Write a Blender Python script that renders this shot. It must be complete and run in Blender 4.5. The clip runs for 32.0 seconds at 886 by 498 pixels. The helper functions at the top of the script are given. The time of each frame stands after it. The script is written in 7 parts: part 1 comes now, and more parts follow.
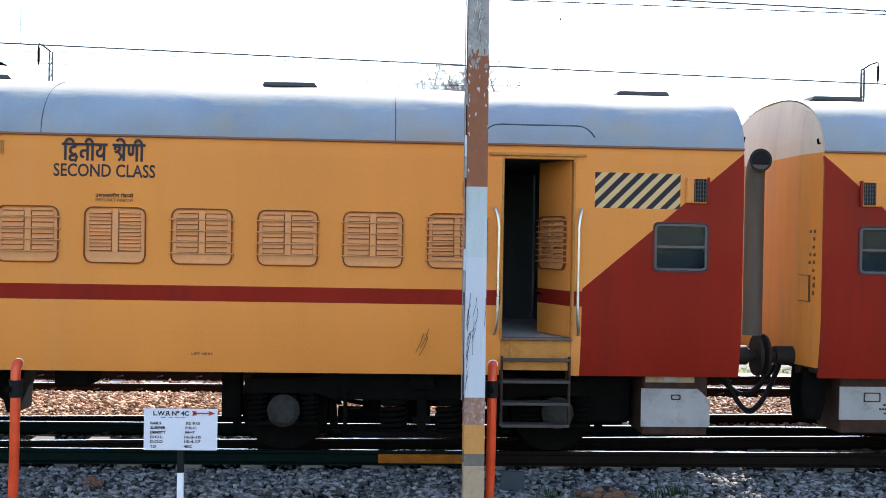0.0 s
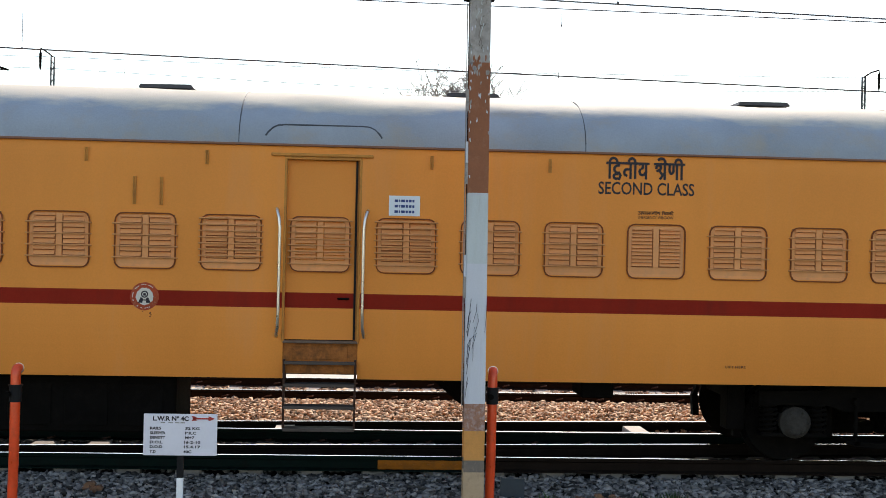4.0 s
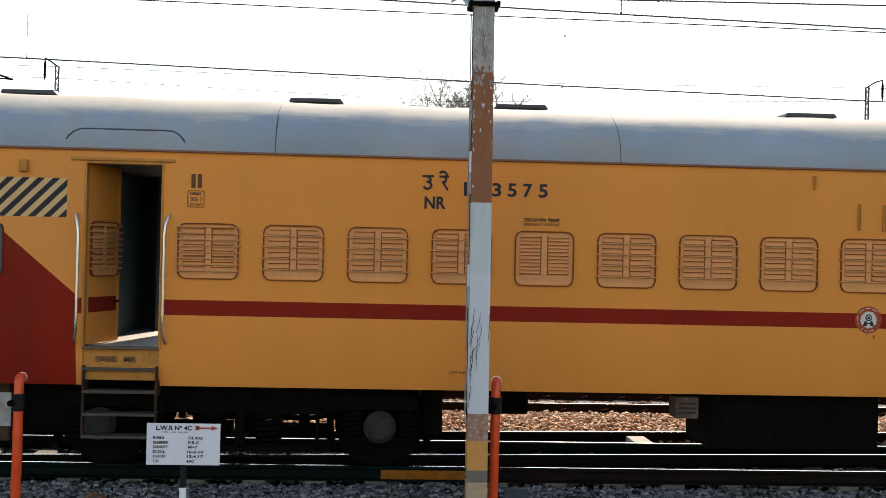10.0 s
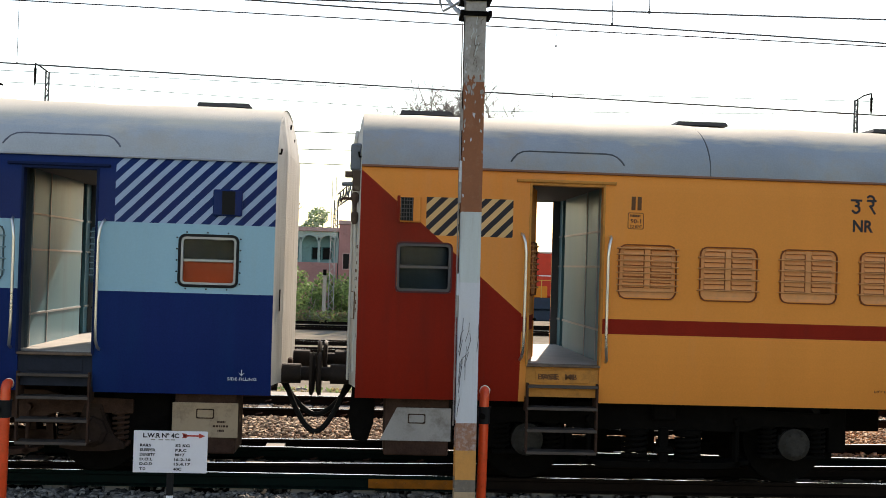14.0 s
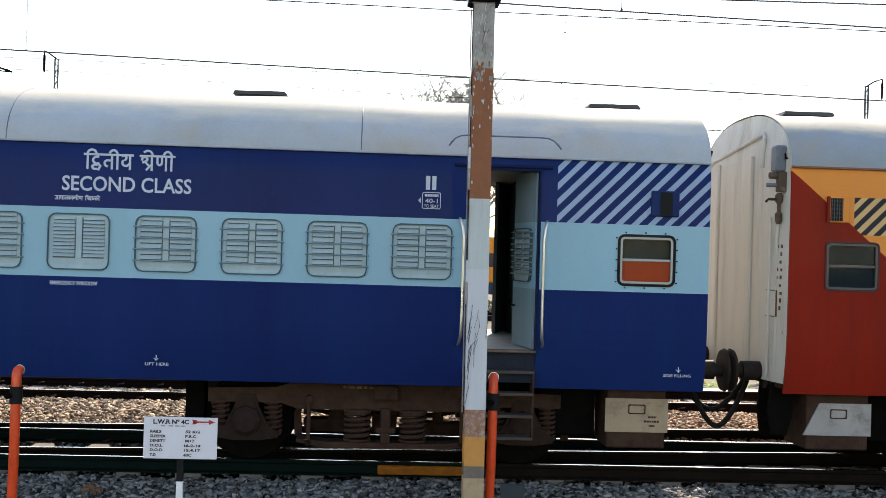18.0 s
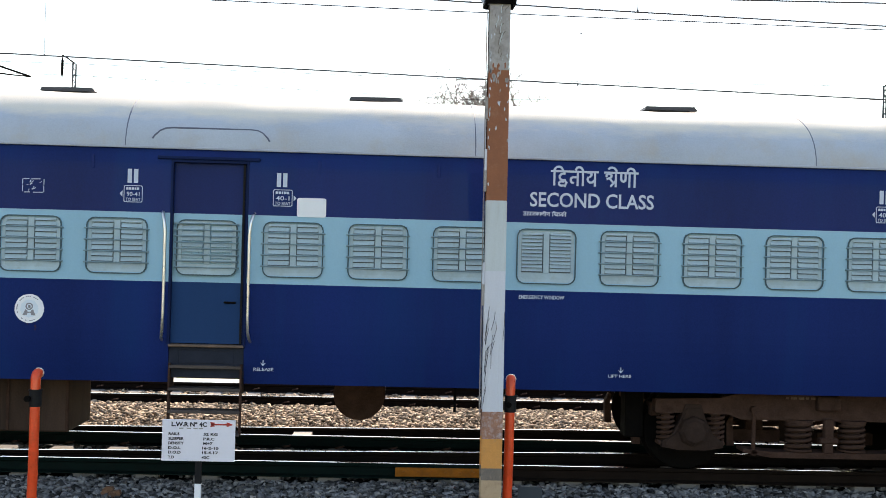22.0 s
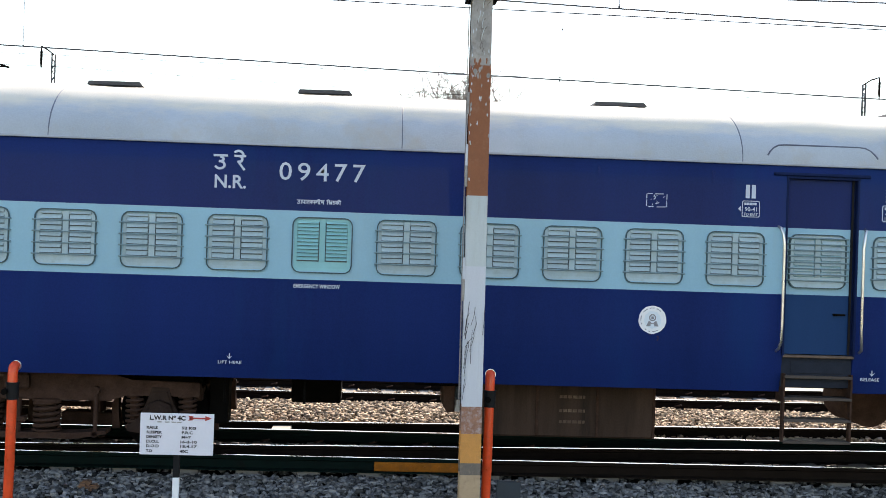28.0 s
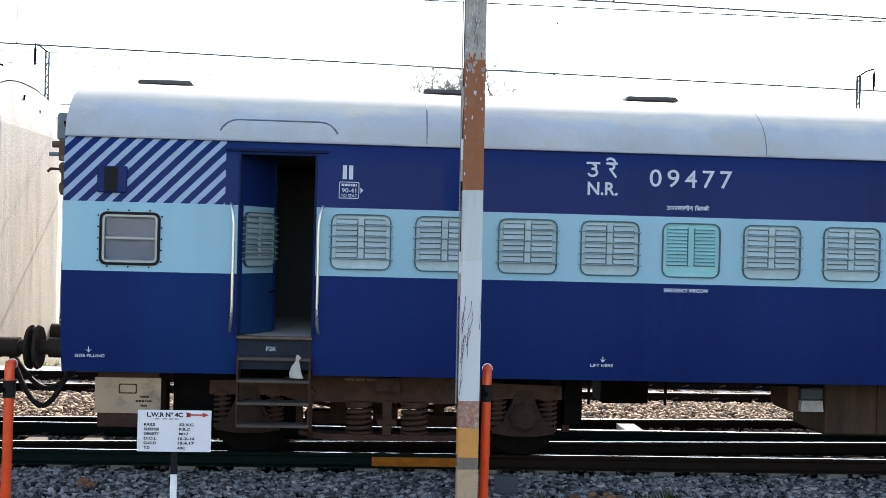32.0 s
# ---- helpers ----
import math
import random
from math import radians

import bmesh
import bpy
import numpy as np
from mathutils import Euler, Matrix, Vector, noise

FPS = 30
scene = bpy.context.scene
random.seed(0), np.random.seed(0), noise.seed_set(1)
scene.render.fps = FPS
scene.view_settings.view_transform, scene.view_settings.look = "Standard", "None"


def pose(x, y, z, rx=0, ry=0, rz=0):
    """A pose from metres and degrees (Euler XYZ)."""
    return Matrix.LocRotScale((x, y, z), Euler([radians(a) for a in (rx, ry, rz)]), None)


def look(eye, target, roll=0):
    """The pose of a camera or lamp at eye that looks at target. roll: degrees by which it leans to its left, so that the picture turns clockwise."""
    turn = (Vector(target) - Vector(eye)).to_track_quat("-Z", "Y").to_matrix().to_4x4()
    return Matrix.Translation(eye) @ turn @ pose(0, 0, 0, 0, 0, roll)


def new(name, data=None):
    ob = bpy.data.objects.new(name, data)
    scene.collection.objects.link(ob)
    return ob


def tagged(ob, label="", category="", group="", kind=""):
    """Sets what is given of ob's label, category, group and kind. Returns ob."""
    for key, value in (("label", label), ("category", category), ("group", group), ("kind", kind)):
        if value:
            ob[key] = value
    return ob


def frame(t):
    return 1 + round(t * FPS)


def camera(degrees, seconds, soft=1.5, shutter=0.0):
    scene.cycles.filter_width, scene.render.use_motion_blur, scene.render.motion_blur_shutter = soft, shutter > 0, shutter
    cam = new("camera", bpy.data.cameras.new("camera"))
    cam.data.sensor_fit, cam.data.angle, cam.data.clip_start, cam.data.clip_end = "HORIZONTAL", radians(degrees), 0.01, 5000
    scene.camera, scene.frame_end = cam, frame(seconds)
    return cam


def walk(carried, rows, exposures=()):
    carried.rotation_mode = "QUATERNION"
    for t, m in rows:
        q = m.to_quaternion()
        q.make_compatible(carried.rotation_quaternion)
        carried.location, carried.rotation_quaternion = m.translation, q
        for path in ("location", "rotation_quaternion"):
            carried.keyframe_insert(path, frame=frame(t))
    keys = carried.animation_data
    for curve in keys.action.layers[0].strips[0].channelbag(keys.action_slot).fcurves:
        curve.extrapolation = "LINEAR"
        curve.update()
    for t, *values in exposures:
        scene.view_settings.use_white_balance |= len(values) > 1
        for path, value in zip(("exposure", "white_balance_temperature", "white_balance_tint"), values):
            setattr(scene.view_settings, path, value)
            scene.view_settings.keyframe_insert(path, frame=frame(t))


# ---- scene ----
# seconds, stops, kelvin and tint: the phone camera brightens for the blue coach
EXPOSURES = ((0, 1.55, 6250, 16), (1, 1.36, 6400, 16), (3, 1.06, 7000, 16), (6, 0.96, 7400, 16), (9, 0.94, 7500, 16), (12, 0.84, 7600, 16), (14.5, 0.77, 7700, 16), (16.5, 0.95, 7650, 16), (18, 1.2, 7400, 16), (19, 1.29, 7300, 16), (22, 1.3, 7300, 16), (24, 1.28, 7300, 16), (27, 1.3, 7300, 16), (28, 1.4, 7200, 16), (30, 1.5, 7150, 16), (32, 1.48, 6850, 16))
cam = camera(42.617, 32.0, soft=0.8)
H_EYE = 2.2537
# seconds, yaw, pitch, roll of the hand-held camera
walk(cam, [(t, pose(0, 0, H_EYE, 90 + p, r, y)) for t, y, p, r in (
    (0, -3.56, -0.34, -1.01), (0.5, -3.49, -0.38, -1.16), (1, -3.35, -0.47, -1.22), (1.5, -3.58, -0.50, -1.11), (2, -3.66, -0.20, -1.01),
    (2.5, -3.59, -0.10, -0.92), (3, -3.57, -0.05, -1.22), (3.5, -3.53, -0.05, -1.20), (5.5, -3.55, 0.05, -1.40), (6, -3.54, 0.03, -1.20),
    (6.5, -3.57, 0.15, -1.17), (7, -3.62, 0.36, -1.17), (7.5, -3.55, 0.35, -1.28), (8, -3.32, 0.29, -1.44), (8.5, -3.30, 0.20, -1.26),
    (9, -3.27, 0.42, -1.06), (9.5, -3.29, 0.52, -1.04), (10, -3.36, 0.45, -1.29), (10.5, -3.37, 0.55, -1.55), (11, -3.43, 0.50, -1.47),
    (11.5, -3.23, 0.55, -1.43), (12, -3.37, 0.70, -1.48), (12.5, -3.51, 0.84, -1.36), (13, -3.66, 0.86, -1.57), (13.5, -3.60, 0.90, -1.83),
    (14, -3.89, 0.92, -1.74), (14.5, -3.78, 0.87, -1.66), (16.5, -3.89, 0.54, -1.82), (17, -3.41, 0.14, -1.80), (17.5, -3.22, 0.06, -1.74),
    (18, -3.44, 0.24, -1.71), (18.5, -3.44, 0.66, -1.69), (19, -3.21, 0.52, -1.60), (19.5, -2.90, 0.37, -1.72), (20, -2.82, 0.31, -1.60),
    (20.5, -2.88, 0.42, -1.49), (21, -2.99, 0.47, -1.48), (21.5, -2.99, 0.52, -1.60), (22, -2.60, 0.32, -1.50), (22.5, -2.86, 0.52, -1.45),
    (23, -2.97, 0.73, -1.51), (23.5, -3.12, 0.82, -1.43), (24, -3.05, 0.74, -1.58), (24.5, -2.57, 0.60, -1.53), (26.5, -3.24, 0.27, -1.77),
    (27, -3.41, 0.20, -1.92), (27.5, -3.58, 0.15, -1.85), (28, -3.59, 0.09, -1.88), (28.5, -3.73, 0.08, -1.75), (29, -3.77, -0.08, -1.42),
    (29.5, -3.92, -0.34, -1.60), (30, -3.82, -0.56, -1.61), (30.5, -3.88, -0.54, -1.47), (31, -3.88, -0.38, -1.44), (31.5, -3.83, -0.23, -1.46),
    (32, -3.79, -0.17, -1.45),
)], EXPOSURES)
# seconds and metres run by the train
def run_rows():
    return (
        (0, 0.000), (0.5, 0.723), (1, 1.426), (1.5, 2.073), (2, 2.765), (2.5, 3.453), (3, 4.141), (3.5, 4.796),
        (5.5, 7.435), (6, 8.000), (6.5, 8.639), (7, 9.281), (7.5, 9.908), (8, 10.531), (8.5, 11.089), (9, 11.687),
        (9.5, 12.276), (10, 12.860), (10.5, 13.435), (11, 13.970), (11.5, 14.552), (12, 15.137), (12.5, 15.738), (13, 16.325),
        (13.5, 16.863), (14, 17.439), (14.5, 18.021), (16.5, 20.162), (17, 20.708), (17.5, 21.252), (18, 21.803), (18.5, 22.320),
        (19, 22.872), (19.5, 23.432), (20, 24.007), (20.5, 24.607), (21, 25.159), (21.5, 25.757), (22, 26.330), (22.5, 26.906),
        (23, 27.463), (23.5, 27.987), (24, 28.569), (24.5, 29.138), (26.5, 31.263), (27, 31.796), (27.5, 32.320), (28, 32.833),
        (28.5, 33.344), (29, 33.840), (29.5, 34.302), (30, 34.789), (30.5, 35.289), (31, 35.761), (31.5, 36.229), (32, 36.664),
    )
TRACK_Y = 13.15
SIDE = 1.6225

# ---- light ----
world = bpy.data.worlds.new("sky")
scene.world = world
world.use_nodes = True
wn = world.node_tree
sky = wn.nodes.new("ShaderNodeTexSky")
sky.sky_type = "NISHITA"
sky.sun_disc = False
sky.sun_elevation, sky.sun_rotation = radians(33), radians(12)
sky.dust_density = 0.2
sky.air_density = 1.2
wn.links.new(sky.outputs[0], wn.nodes["Background"].inputs[0])
wn.nodes["Background"].inputs[1].default_value = 0.15
sun = new("sun", bpy.data.lights.new("sun", "SUN"))
sun.data.energy, sun.data.angle, sun.data.color = 4.4, radians(0.6), (1.0, 0.95, 0.86)
sun.matrix_world = look((8.72, 41.0, 27.2), (0, 0, 0))


# ---- materials ----
def material(name, color, rough=0.6, metal=0.0, vary=0.15, scale=3.0, fine=60.0, bump=0.0, dirt=None, dirt_amount=0.0, streak=False, per=0.0, coat=0.0, gloss=0.25, island=False, sunlit_crown=None):
    """Paint, stone or metal with broad stains, fine grain, relief and, on roofs, a painted sunlit band."""
    m = bpy.data.materials.new(name)
    m.use_nodes = True
    nt = m.node_tree
    bsdf = nt.nodes["Principled BSDF"]
    link = nt.links.new
    co = nt.nodes.new("ShaderNodeTexCoord")
    mp = nt.nodes.new("ShaderNodeMapping")
    link(co.outputs["Object"], mp.inputs[0])
    if streak:
        mp.inputs["Scale"].default_value = (1.0, 1.0, 0.12)
    n1 = nt.nodes.new("ShaderNodeTexNoise")
    n1.inputs["Scale"].default_value, n1.inputs["Detail"].default_value, n1.inputs["Roughness"].default_value = scale, 5, 0.62
    link(mp.outputs[0], n1.inputs["Vector"])
    n2 = nt.nodes.new("ShaderNodeTexNoise")
    n2.inputs["Scale"].default_value, n2.inputs["Detail"].default_value = fine, 3
    link(co.outputs["Object"], n2.inputs["Vector"])
    add = nt.nodes.new("ShaderNodeMath")
    add.operation = "MULTIPLY_ADD"
    add.inputs[1].default_value = 0.35
    link(n2.outputs["Fac"], add.inputs[0])
    link(n1.outputs["Fac"], add.inputs[2])
    rng = nt.nodes.new("ShaderNodeMapRange")
    rng.inputs["From Min"].default_value, rng.inputs["From Max"].default_value = 0.38, 0.95
    rng.inputs["To Min"].default_value, rng.inputs["To Max"].default_value = 1 - vary, 1 + vary
    link(add.outputs[0], rng.inputs["Value"])
    mul = nt.nodes.new("ShaderNodeVectorMath")
    mul.operation = "SCALE"
    mul.inputs[0].default_value = color
    link(rng.outputs[0], mul.inputs["Scale"])
    col = mul.outputs[0]
    if per > 0:
        oi = nt.nodes.new("ShaderNodeObjectInfo")
        gi = nt.nodes.new("ShaderNodeNewGeometry")
        sm = nt.nodes.new("ShaderNodeMath")
        sm.operation = "ADD"
        link(oi.outputs["Random"], sm.inputs[0])
        link(gi.outputs["Random Per Island"], sm.inputs[1])
        pr = nt.nodes.new("ShaderNodeMapRange")
        pr.inputs["From Max"].default_value = 1.0 if island else 2.0
        pr.inputs["To Min"].default_value, pr.inputs["To Max"].default_value = 1 - per, 1 + per
        link(gi.outputs["Random Per Island"] if island else sm.outputs[0], pr.inputs["Value"])
        m2 = nt.nodes.new("ShaderNodeVectorMath")
        m2.operation = "SCALE"
        link(col, m2.inputs[0])
        link(pr.outputs[0], m2.inputs["Scale"])
        col = m2.outputs[0]
    if dirt:
        n3 = nt.nodes.new("ShaderNodeTexNoise")
        n3.inputs["Scale"].default_value, n3.inputs["Detail"].default_value = scale * 1.7, 6
        n3.inputs["Roughness"].default_value = 0.7
        link(mp.outputs[0], n3.inputs["Vector"])
        r3 = nt.nodes.new("ShaderNodeMapRange")
        r3.inputs["From Min"].default_value, r3.inputs["From Max"].default_value = 0.62 - 0.3 * dirt_amount, 0.8 - 0.15 * dirt_amount
        r3.inputs["To Max"].default_value = min(1.0, 0.35 + dirt_amount)
        link(n3.outputs["Fac"], r3.inputs["Value"])
        mx = nt.nodes.new("ShaderNodeMix")
        mx.data_type = "RGBA"
        link(r3.outputs[0], mx.inputs[0])
        link(col, mx.inputs[6])
        mx.inputs[7].default_value = (*dirt, 1)
        col = mx.outputs[2]
    # sunlight along the roof top, painted as a ragged cream band by height
    if sunlit_crown:
        low, high, sun_cream = sunlit_crown
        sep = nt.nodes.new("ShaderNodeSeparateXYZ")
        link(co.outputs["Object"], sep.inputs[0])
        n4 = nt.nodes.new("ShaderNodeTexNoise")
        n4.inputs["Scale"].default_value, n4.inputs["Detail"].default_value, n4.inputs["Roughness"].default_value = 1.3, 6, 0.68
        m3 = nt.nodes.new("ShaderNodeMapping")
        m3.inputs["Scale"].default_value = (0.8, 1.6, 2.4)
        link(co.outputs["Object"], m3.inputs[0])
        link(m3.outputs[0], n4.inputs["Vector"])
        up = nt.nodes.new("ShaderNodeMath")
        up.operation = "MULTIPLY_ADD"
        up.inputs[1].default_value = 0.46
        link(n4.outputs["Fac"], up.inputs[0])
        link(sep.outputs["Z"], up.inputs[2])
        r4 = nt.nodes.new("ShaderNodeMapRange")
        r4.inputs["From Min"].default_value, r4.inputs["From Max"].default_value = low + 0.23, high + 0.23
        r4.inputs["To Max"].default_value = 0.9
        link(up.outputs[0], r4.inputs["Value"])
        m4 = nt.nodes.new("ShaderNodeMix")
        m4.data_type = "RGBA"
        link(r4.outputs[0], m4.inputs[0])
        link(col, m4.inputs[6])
        m4.inputs[7].default_value = (*sun_cream, 1)
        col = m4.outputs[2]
    link(col, bsdf.inputs["Base Color"])
    rr = nt.nodes.new("ShaderNodeMapRange")
    rr.inputs["To Min"].default_value, rr.inputs["To Max"].default_value = max(0.02, rough - 0.12), min(1, rough + 0.12)
    link(n1.outputs["Fac"], rr.inputs["Value"])
    link(rr.outputs[0], bsdf.inputs["Roughness"])
    bsdf.inputs["Metallic"].default_value = metal
    bsdf.inputs["Coat Weight"].default_value = coat * 0.3
    bsdf.inputs["Specular IOR Level"].default_value = gloss
    if bump:
        bp = nt.nodes.new("ShaderNodeBump")
        bp.inputs["Strength"].default_value = min(1.0, bump)
        bp.inputs["Distance"].default_value = 0.02
        link(add.outputs[0], bp.inputs["Height"])
        link(bp.outputs[0], bsdf.inputs["Normal"])
    return m


def glass_material(name, color, rough=0.05):
    m = bpy.data.materials.new(name)
    m.use_nodes = True
    b = m.node_tree.nodes["Principled BSDF"]
    b.inputs["Base Color"].default_value = (*color, 1)
    b.inputs["Roughness"].default_value = rough
    b.inputs["Transmission Weight"].default_value = 1.0
    b.inputs["Specular IOR Level"].default_value = 0.3
    b.inputs["Specular Tint"].default_value = (0.72, 0.9, 1.0, 1)
    b.inputs["IOR"].default_value = 1.16
    return m


DUST = (0.30, 0.24, 0.17)
M = dict(
    yellow=material("ochre_coach_paint", (0.74, 0.262, 0.052), 0.55, gloss=0.10, vary=0.12, scale=0.6, bump=0.12, dirt=(0.68, 0.285, 0.105), dirt_amount=0.30, streak=True, coat=0.1),
    maroon=material("maroon_coach_paint", (0.245, 0.017, 0.008), 0.55, gloss=0.06, vary=0.18, scale=1.1, bump=0.12, dirt=(0.14, 0.018, 0.012), dirt_amount=0.28, streak=True, coat=0.1),
    navy=material("navy_coach_paint", (0.0070, 0.0205, 0.110), 0.55, gloss=0.05, vary=0.30, scale=0.6, bump=0.12, dirt=(0.0045, 0.036, 0.132), dirt_amount=0.38, streak=True, coat=0.15),
    aqua=material("aqua_coach_paint", (0.270, 0.465, 0.575), 0.55, gloss=0.10, vary=0.10, scale=0.9, bump=0.12, dirt=(0.30, 0.43, 0.48), dirt_amount=0.28, streak=True, coat=0.1),
    stripe_pale=material("pale_blue_paint", (0.29, 0.39, 0.55), 0.5, gloss=0.12, vary=0.12),
    stripe_dark=material("dark_slate_paint", (0.032, 0.030, 0.036), 0.5, gloss=0.1, vary=0.15),
    stripe_sand=material("sand_paint", (0.62, 0.40, 0.19), 0.5, gloss=0.12, vary=0.1),
    doorblue=material("navy_teal_door_paint", (0.010, 0.042, 0.125), 0.5, gloss=0.08, vary=0.15, scale=1.5, streak=True),
    # both roof paints carry a painted sunlit band near the top
    roof_grey=material("weathered_grey_roof_paint", (0.285, 0.32, 0.365), 0.8, gloss=0.06, vary=0.18, scale=0.8, bump=0.3, dirt=(0.35, 0.30, 0.235), dirt_amount=0.45, sunlit_crown=(3.62, 3.74, (0.58, 0.51, 0.41))),
    roof_white=material("weathered_white_roof_paint", (0.41, 0.445, 0.495), 0.8, gloss=0.06, vary=0.16, scale=0.8, bump=0.3, dirt=(0.42, 0.37, 0.31), dirt_amount=0.38, sunlit_crown=(3.54, 3.69, (0.68, 0.61, 0.50))),
    end_cream=material("weathered_cream_end_paint", (0.60, 0.57, 0.52), 0.75, gloss=0.08, vary=0.14, scale=2.4, bump=0.7, dirt=(0.32, 0.265, 0.21), dirt_amount=0.36, streak=True),
    end_sand=material("faded_peach_end_paint", (0.66, 0.49, 0.365), 0.75, gloss=0.08, vary=0.12, scale=2.0, bump=0.4, dirt=(0.50, 0.34, 0.23), dirt_amount=0.3, streak=True),
    end_yellow=material("faded_yellow_end_paint", (0.68, 0.228, 0.038), 0.6, gloss=0.1, vary=0.15, scale=2.0, dirt=(0.42, 0.20, 0.07), dirt_amount=0.4, streak=True),
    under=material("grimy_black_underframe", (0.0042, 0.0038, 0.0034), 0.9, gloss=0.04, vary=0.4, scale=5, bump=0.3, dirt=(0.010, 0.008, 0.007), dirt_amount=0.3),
    rust=material("rust_brown_underframe", (0.050, 0.028, 0.021), 0.9, gloss=0.06, vary=0.5, scale=6, bump=0.4, dirt=(0.075, 0.045, 0.033), dirt_amount=0.35),
    rustlight=material("dusty_rusty_steel", (0.10, 0.065, 0.048), 0.85, vary=0.3, scale=6, bump=0.4, dirt=DUST, dirt_amount=0.3),
    tank_grey=material("pale_grey_box_paint", (0.33, 0.31, 0.30), 0.6, gloss=0.1, vary=0.14, scale=3, dirt=(0.15, 0.12, 0.10), dirt_amount=0.4),
    tank_cream=material("dirty_cream_box_paint", (0.36, 0.265, 0.18), 0.65, gloss=0.1, vary=0.12, scale=3, dirt=(0.14, 0.10, 0.075), dirt_amount=0.45),
    steel=material("polished_steel", (0.60, 0.585, 0.57), 0.30, 0.9, vary=0.08, fine=8),
    railtop=material("polished_rail_head", (0.62, 0.60, 0.58), 0.22, 1.0, vary=0.1),
    dullsteel=material("dull_galvanised_steel", (0.35, 0.36, 0.37), 0.5, 0.6, vary=0.15),
    black=material("black_rubber", (0.011, 0.011, 0.012), 0.6, gloss=0.12, vary=0.2),
    interior=material("grey_green_laminate_lining", (0.080, 0.220, 0.280), 0.4, gloss=0.35, vary=0.08, scale=1.5, dirt=(0.055, 0.14, 0.18), dirt_amount=0.3, streak=True),
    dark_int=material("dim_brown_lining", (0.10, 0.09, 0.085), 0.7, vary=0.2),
    floor=material("worn_chequered_floor", (0.44, 0.40, 0.36), 0.6, vary=0.2, scale=4, bump=0.2),
    white=material("white_paint", (0.78, 0.78, 0.80), 0.5, vary=0.05),
    letter_dark=material("dark_lettering", (0.022, 0.018, 0.026), 0.5, vary=0.1),
    letter_pale=material("pale_lettering", (0.50, 0.56, 0.66), 0.5, vary=0.12),
    letter_red=material("red_lettering", (0.45, 0.05, 0.04), 0.5, vary=0.1),
    letter_brown=material("brown_lettering", (0.12, 0.05, 0.02), 0.6, vary=0.1),
    orange=material("orange_red_pipe_paint", (0.72, 0.065, 0.014), 0.32, gloss=0.4, vary=0.18, scale=6, dirt=(0.38, 0.06, 0.02), dirt_amount=0.3, coat=0.4),
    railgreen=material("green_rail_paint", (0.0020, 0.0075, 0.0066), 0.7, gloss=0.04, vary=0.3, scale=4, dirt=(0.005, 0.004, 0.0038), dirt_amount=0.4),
    jointyellow=material("orange_yellow_joint_paint", (0.24, 0.080, 0.010), 0.7, gloss=0.06, vary=0.3, scale=8, dirt=(0.12, 0.05, 0.02), dirt_amount=0.4),
    concrete=material("grey_concrete", (0.20, 0.18, 0.16), 0.9, gloss=0.08, vary=0.2, scale=6, bump=0.3, dirt=(0.16, 0.13, 0.10), dirt_amount=0.35),
    stone=material("grey_ballast_stone", (0.165, 0.156, 0.145), 0.95, gloss=0.08, vary=0.25, scale=14, fine=140, bump=0.25, per=0.85, island=True),
    stonebrown=material("brown_ballast_stone", (0.32, 0.235, 0.16), 0.95, gloss=0.08, vary=0.25, scale=12, fine=120, bump=0.3, per=0.65, island=True),
    # near-black so that the shade in the gaps between stones is in the colour
    bed=material("gap_shade_ballast_bed", (0.012, 0.011, 0.010), 0.95, gloss=0.05, vary=0.4, scale=9, fine=45, bump=0.9),
    # out-of-view ground, kept dark to cut bounce onto the coach sides
    bounce_cut=material("unseen_dark_ground", (0.045, 0.050, 0.024), 0.95, gloss=0.05, vary=0.4, scale=0.7, fine=25, bump=0.8, dirt=(0.075, 0.060, 0.040), dirt_amount=0.4),
    earth=material("dusty_earth", (0.20, 0.165, 0.125), 0.95, gloss=0.06, vary=0.35, scale=0.7, fine=25, bump=0.8, dirt=(0.09, 0.12, 0.045), dirt_amount=0.45),
)


